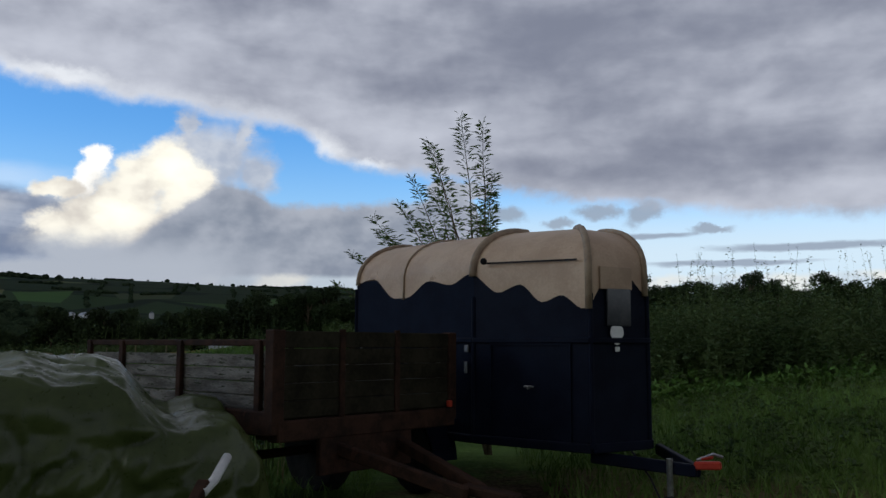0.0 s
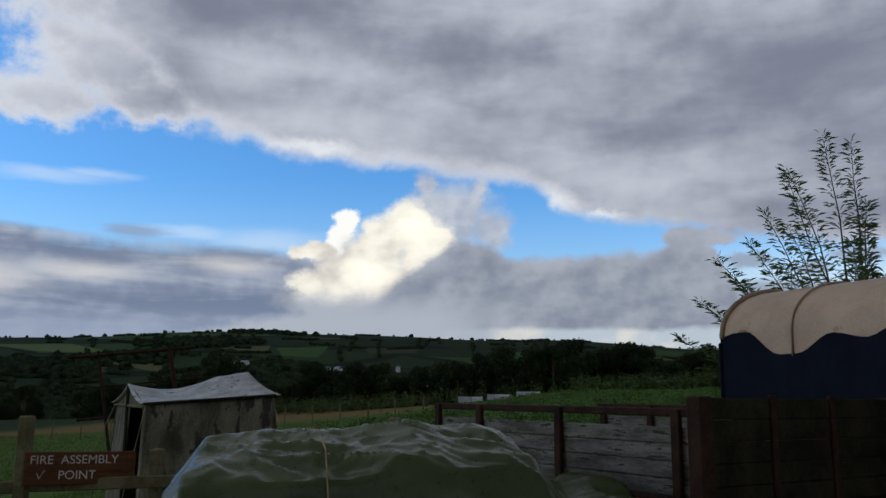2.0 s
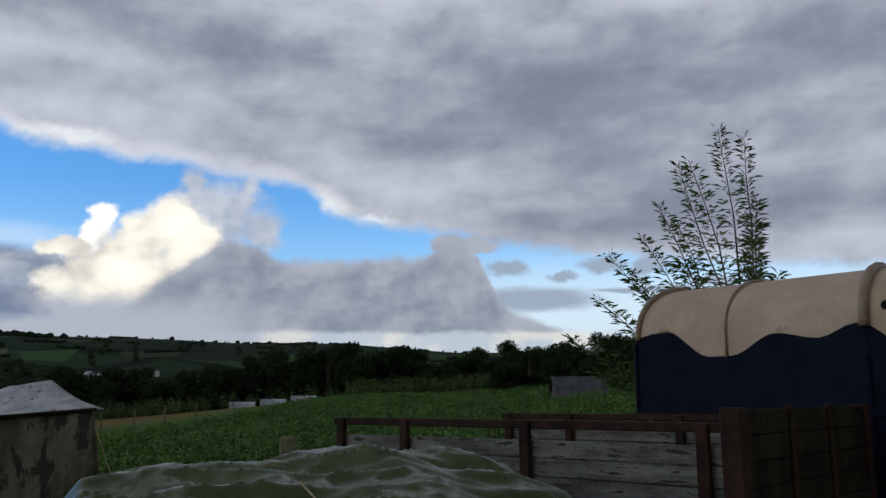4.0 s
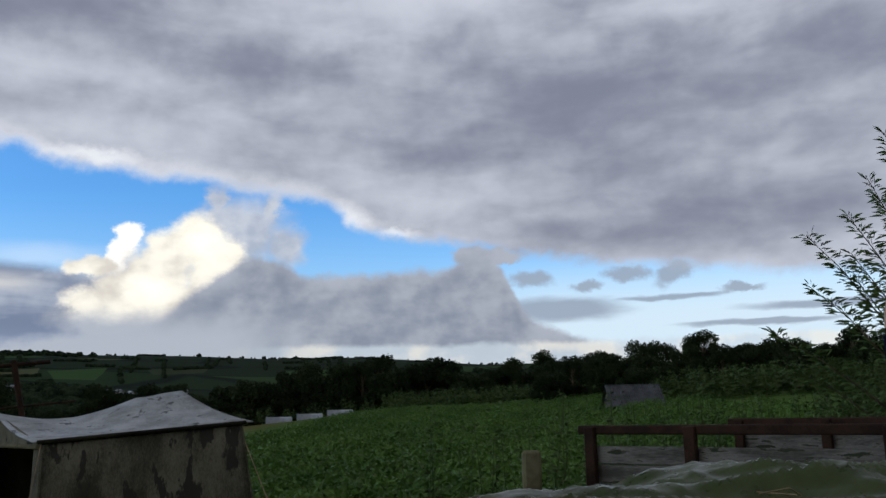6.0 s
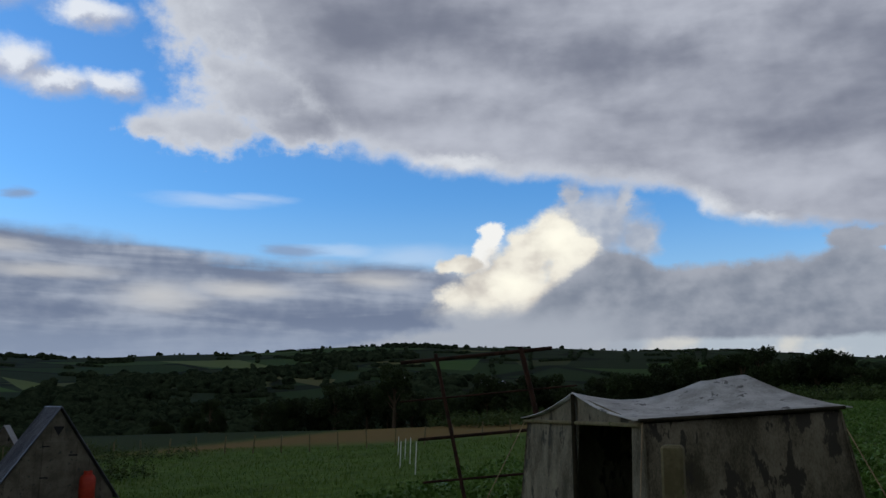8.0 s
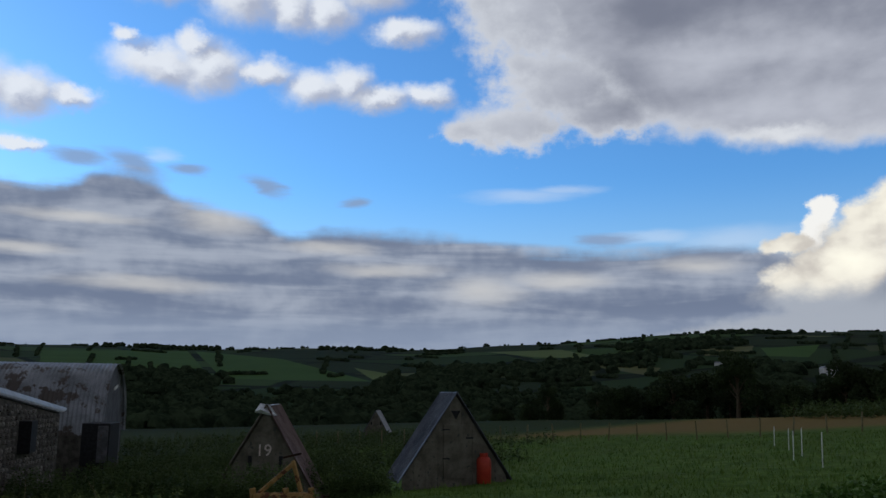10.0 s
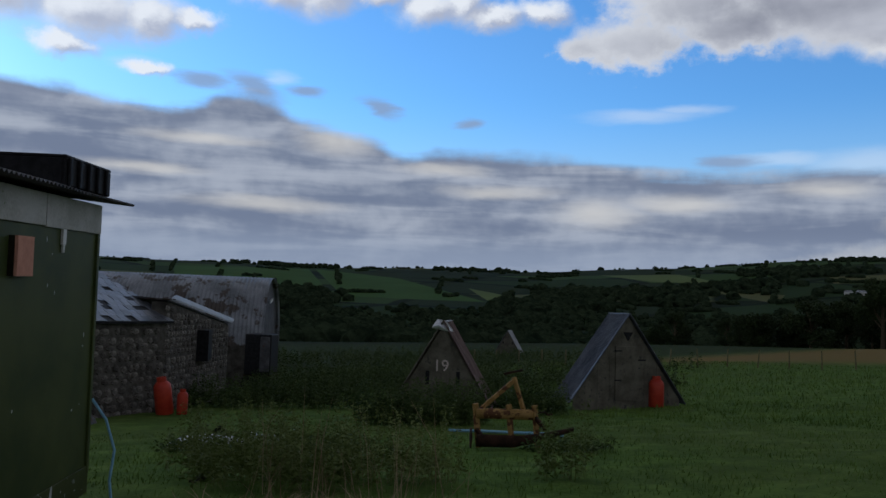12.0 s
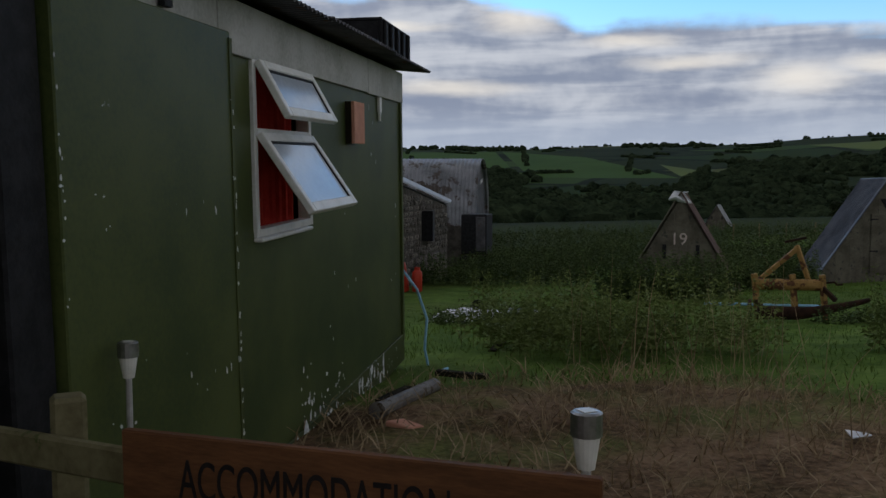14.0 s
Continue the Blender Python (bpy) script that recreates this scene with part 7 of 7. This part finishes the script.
# tall weeds: stalks with leaves all the way up
def weeds(name, xy, height, label, leaf=0.09, per=26, stalk=0.006, mat_leaf=None, seeds=False):
    n = len(xy)
    z = ground_z(xy[:, 0], xy[:, 1])
    h = height * RNG.uniform(0.5, 1.25, n)
    lx, ly = RNG.normal(0, 0.10, n) * h, RNG.normal(0, 0.10, n) * h
    b = np.stack([xy[:, 0], xy[:, 1], z - 0.03], 1)
    t = b + np.stack([lx, ly, h], 1)
    a = RNG.uniform(0, np.pi, n)
    s = np.stack([np.cos(a), np.sin(a), 0 * a], 1) * stalk
    v = np.stack([b - s, b + s, t + s * 0.3, t - s * 0.3], 1).reshape(-1, 3)
    k = np.arange(n)[:, None] * 4
    me = bpy.data.meshes.new(name)
    q = np.repeat(np.arange(n), per)
    u = RNG.uniform(0.12, 1.0, n * per) ** 0.8
    c = b[q] + (t - b)[q] * u[:, None]
    d = RNG.normal(size=(n * per, 3))
    d[:, 2] = d[:, 2] * 0.4 + 0.25
    d /= np.linalg.norm(d, axis=1, keepdims=True)
    c = c + d * (RNG.uniform(0, 0.10, (n * per, 1)) * (1.1 - u[:, None]))
    L = leaf * (1.25 - 0.75 * u)[:, None] * RNG.uniform(0.6, 1.3, (n * per, 1))
    sd = np.cross(d, RNG.normal(size=d.shape))
    sd /= np.linalg.norm(sd, axis=1, keepdims=True) + 1e-9
    lv = np.stack([c, c + d * L * 0.45 + sd * L * 0.2, c + d * L - np.array([0, 0, 0.15]) * L, c + d * L * 0.45 - sd * L * 0.2], 1).reshape(-1, 3)
    off = 4 * n
    kk = off + np.arange(n * per)[:, None] * 4
    f = [tuple(x) for x in (k + [0, 1, 2, 3]).tolist()] + [tuple(x) for x in (kk + [0, 1, 2, 3]).tolist()]
    me.from_pydata(np.concatenate([v, lv]).tolist(), [], f)
    me.materials.append(mat_leaf or LEAF_WEED)
    return tagged(new(name, me), label, "weeds", kind="stuff")


def ring_xy(n, cx, cy, rx, ry, turn=0.0):
    r, a = np.sqrt(RNG.uniform(0, 1, n)), RNG.uniform(0, 2 * np.pi, n)
    x, y = r * np.cos(a) * rx, r * np.sin(a) * ry
    c, s = math.cos(radians(turn)), math.sin(radians(turn))
    return np.stack([cx + x * c - y * s, cy + x * s + y * c], 1)


weeds("tall_weeds", np.concatenate([ring_xy(230, -19.85, 5.25, 1.55, 0.85, 52), ring_xy(90, -21.2, 4.9, 0.9, 0.5, 52), ring_xy(26, -18.3, 7.5, 0.35, 0.3, 52)]), 0.80, "leafy weeds standing in the yard grass", 0.075, 42, 0.004, LEAF_TALL)
weeds("nettle_bank", np.concatenate([ring_xy(420, -27.9, 12.7, 1.6, 0.8, 52), ring_xy(240, -29.3, 17.4, 1.4, 0.8, 45)]), 0.95, "dark nettles and brambles round the arks", 0.12, 30)
weeds("wall_weeds", np.concatenate([ring_xy(420, -38.6, 13.6, 4.2, 1.1, 40), ring_xy(700, -42.5, 21.5, 6.0, 2.2, 45)]), 1.0, "rank weeds along the stone barn", 0.14, 30)
weeds("low_weeds", np.concatenate([ring_xy(240, -24.6, 6.9, 1.8, 1.0, 50), ring_xy(200, -22.5, 6.6, 1.4, 1.0, 50), ring_xy(60, -20.6, 10.0, 0.7, 0.4, 50)]), 0.26, "low weeds round the sheeting", 0.09, 14)
weeds("rough_growth", np.concatenate([ring_xy(750, -44, 27, 11, 4, 30), ring_xy(260, -52, 38, 12, 4, 35), ring_xy(900, -68, 40, 18, 9, 50)]), 1.0, "rough growth beyond the arks", 0.2, 26)
weeds("cart_weeds", np.concatenate([ring_xy(110, -5.2, 7.6, 1.4, 0.5, 25), ring_xy(90, -3.7, 8.6, 1.6, 0.7, 0), ring_xy(160, -2.2, 11.5, 2.8, 1.4, 20)]), 1.3, "seeding docks and weeds behind the cart", 0.07, 24)
weeds("bank_weeds", np.concatenate([np.stack([RNG.uniform(1.5, 14, 1500), RNG.uniform(13.5, 19, 1500)], 1), np.stack([RNG.uniform(0.0, 5.0, 500), RNG.uniform(13.0, 17.0, 500)], 1)]), 1.55, "tall willowherb along the bank", 0.13, 30)
weeds("bank_spires", np.stack([RNG.uniform(1.2, 13, 190), RNG.uniform(14, 18.5, 190)], 1), 2.25, "seeding willowherb spires above the bank", 0.10, 34)
weeds("shed_shrub", np.stack([RNG.normal(-18.1, 0.35, 26), RNG.normal(-2.5, 0.3, 26)], 1), 3.0, "straggly shrub growing behind the shed", 0.11, 70)

# leafy crop in ridges and other low growth
rows_xy = []
for k in range(58):
    s = RNG.uniform(0, 1, 1300)
    x = -15.5 + 0.36 * k + RNG.normal(0, 0.12, 1300) + 3.0 * s
    y = 12.5 + 62 * s ** 1.5
    rows_xy.append(np.stack([x, y], 1))
rows_xy = np.concatenate(rows_xy)
rows_xy = rows_xy[(rows_xy[:, 0] > -17) & ~((rows_xy[:, 0] < -9) & (rows_xy[:, 1] < 14.5))]
cz = ground_z(rows_xy[:, 0], rows_xy[:, 1])
hump = RNG.uniform(0.04, 0.20, len(cz)) + 0.24 * np.clip(np.sin(rows_xy[:, 0] * 2.3 + rows_xy[:, 1] * 0.9) * np.sin(rows_xy[:, 1] * 1.7) + RNG.uniform(-0.5, 0.5, len(cz)), 0, 1)
ob = new("leafy_crop", leaf_mesh("leafy_crop", np.stack([rows_xy[:, 0], rows_xy[:, 1], cz + hump], 1), 0.115, 0.09, LEAF_CROP, up=0.35))
tagged(ob, "rows of leafy green crop plants in the field", "crop", kind="stuff")
margin = np.concatenate([np.stack([RNG.uniform(-45, 22, 1500), RNG.uniform(84, 98, 1500)], 1), np.stack([RNG.uniform(8, 20, 500), RNG.uniform(46, 56, 500)], 1)])
margin = margin[~((margin[:, 0] > -27) & (margin[:, 0] < -10) & (margin[:, 1] < 95.5))]
weeds("field_margin", margin, 1.5, "rough dark margin at the field's far side", 0.42, 20)

# grass
g1 = scatter(52000, -30, -9, 2.5, 26)
g1 = g1[np.hypot(g1[:, 0] + 16.3, g1[:, 1] - 2.6) > 2.3]
blades("yard_grass", g1, 0.075, 0.012, GRASS, "short grass of the yard", 0.6)
blades("pasture_grass", scatter(26000, -60, -12, 18, 55), 0.16, 0.035, GRASS, "pasture grass beyond the arks", 0.5)
blades("bank_grass", scatter(26000, -1.5, 11, 4.2, 15.5), 0.22, 0.014, GRASS, "long grass of the rising bank", 0.7)
blades("verge_grass", scatter(16000, -13, -3, 5.2, 13), 0.16, 0.012, GRASS, "rough grass round the tent and cart", 0.6)
weeds("bank_herbs", scatter(900, -0.5, 10, 5.5, 14), 0.28, "leafy herbs in the bank's grass", 0.10, 14)
blades("cut_stems", ring_xy(2600, -16.6, 3.0, 2.6, 2.3), 0.15, 0.012, STRAW, "dry cut stems on bare earth", 1.4, "stalks")
blades("dry_stalks", ring_xy(80, -16.9, 3.7, 1.0, 0.8), 0.62, 0.009, STRAW, "dry standing stalks in the yard", 0.5, "stalks")
blades("seed_stalks", np.concatenate([ring_xy(46, -18.4, 4.6, 1.5, 0.9), ring_xy(30, -4.6, 7.2, 1.0, 0.4)]), 0.95, 0.008, STRAW, "dry seeding stalks among the weeds", 0.25, "stalks")
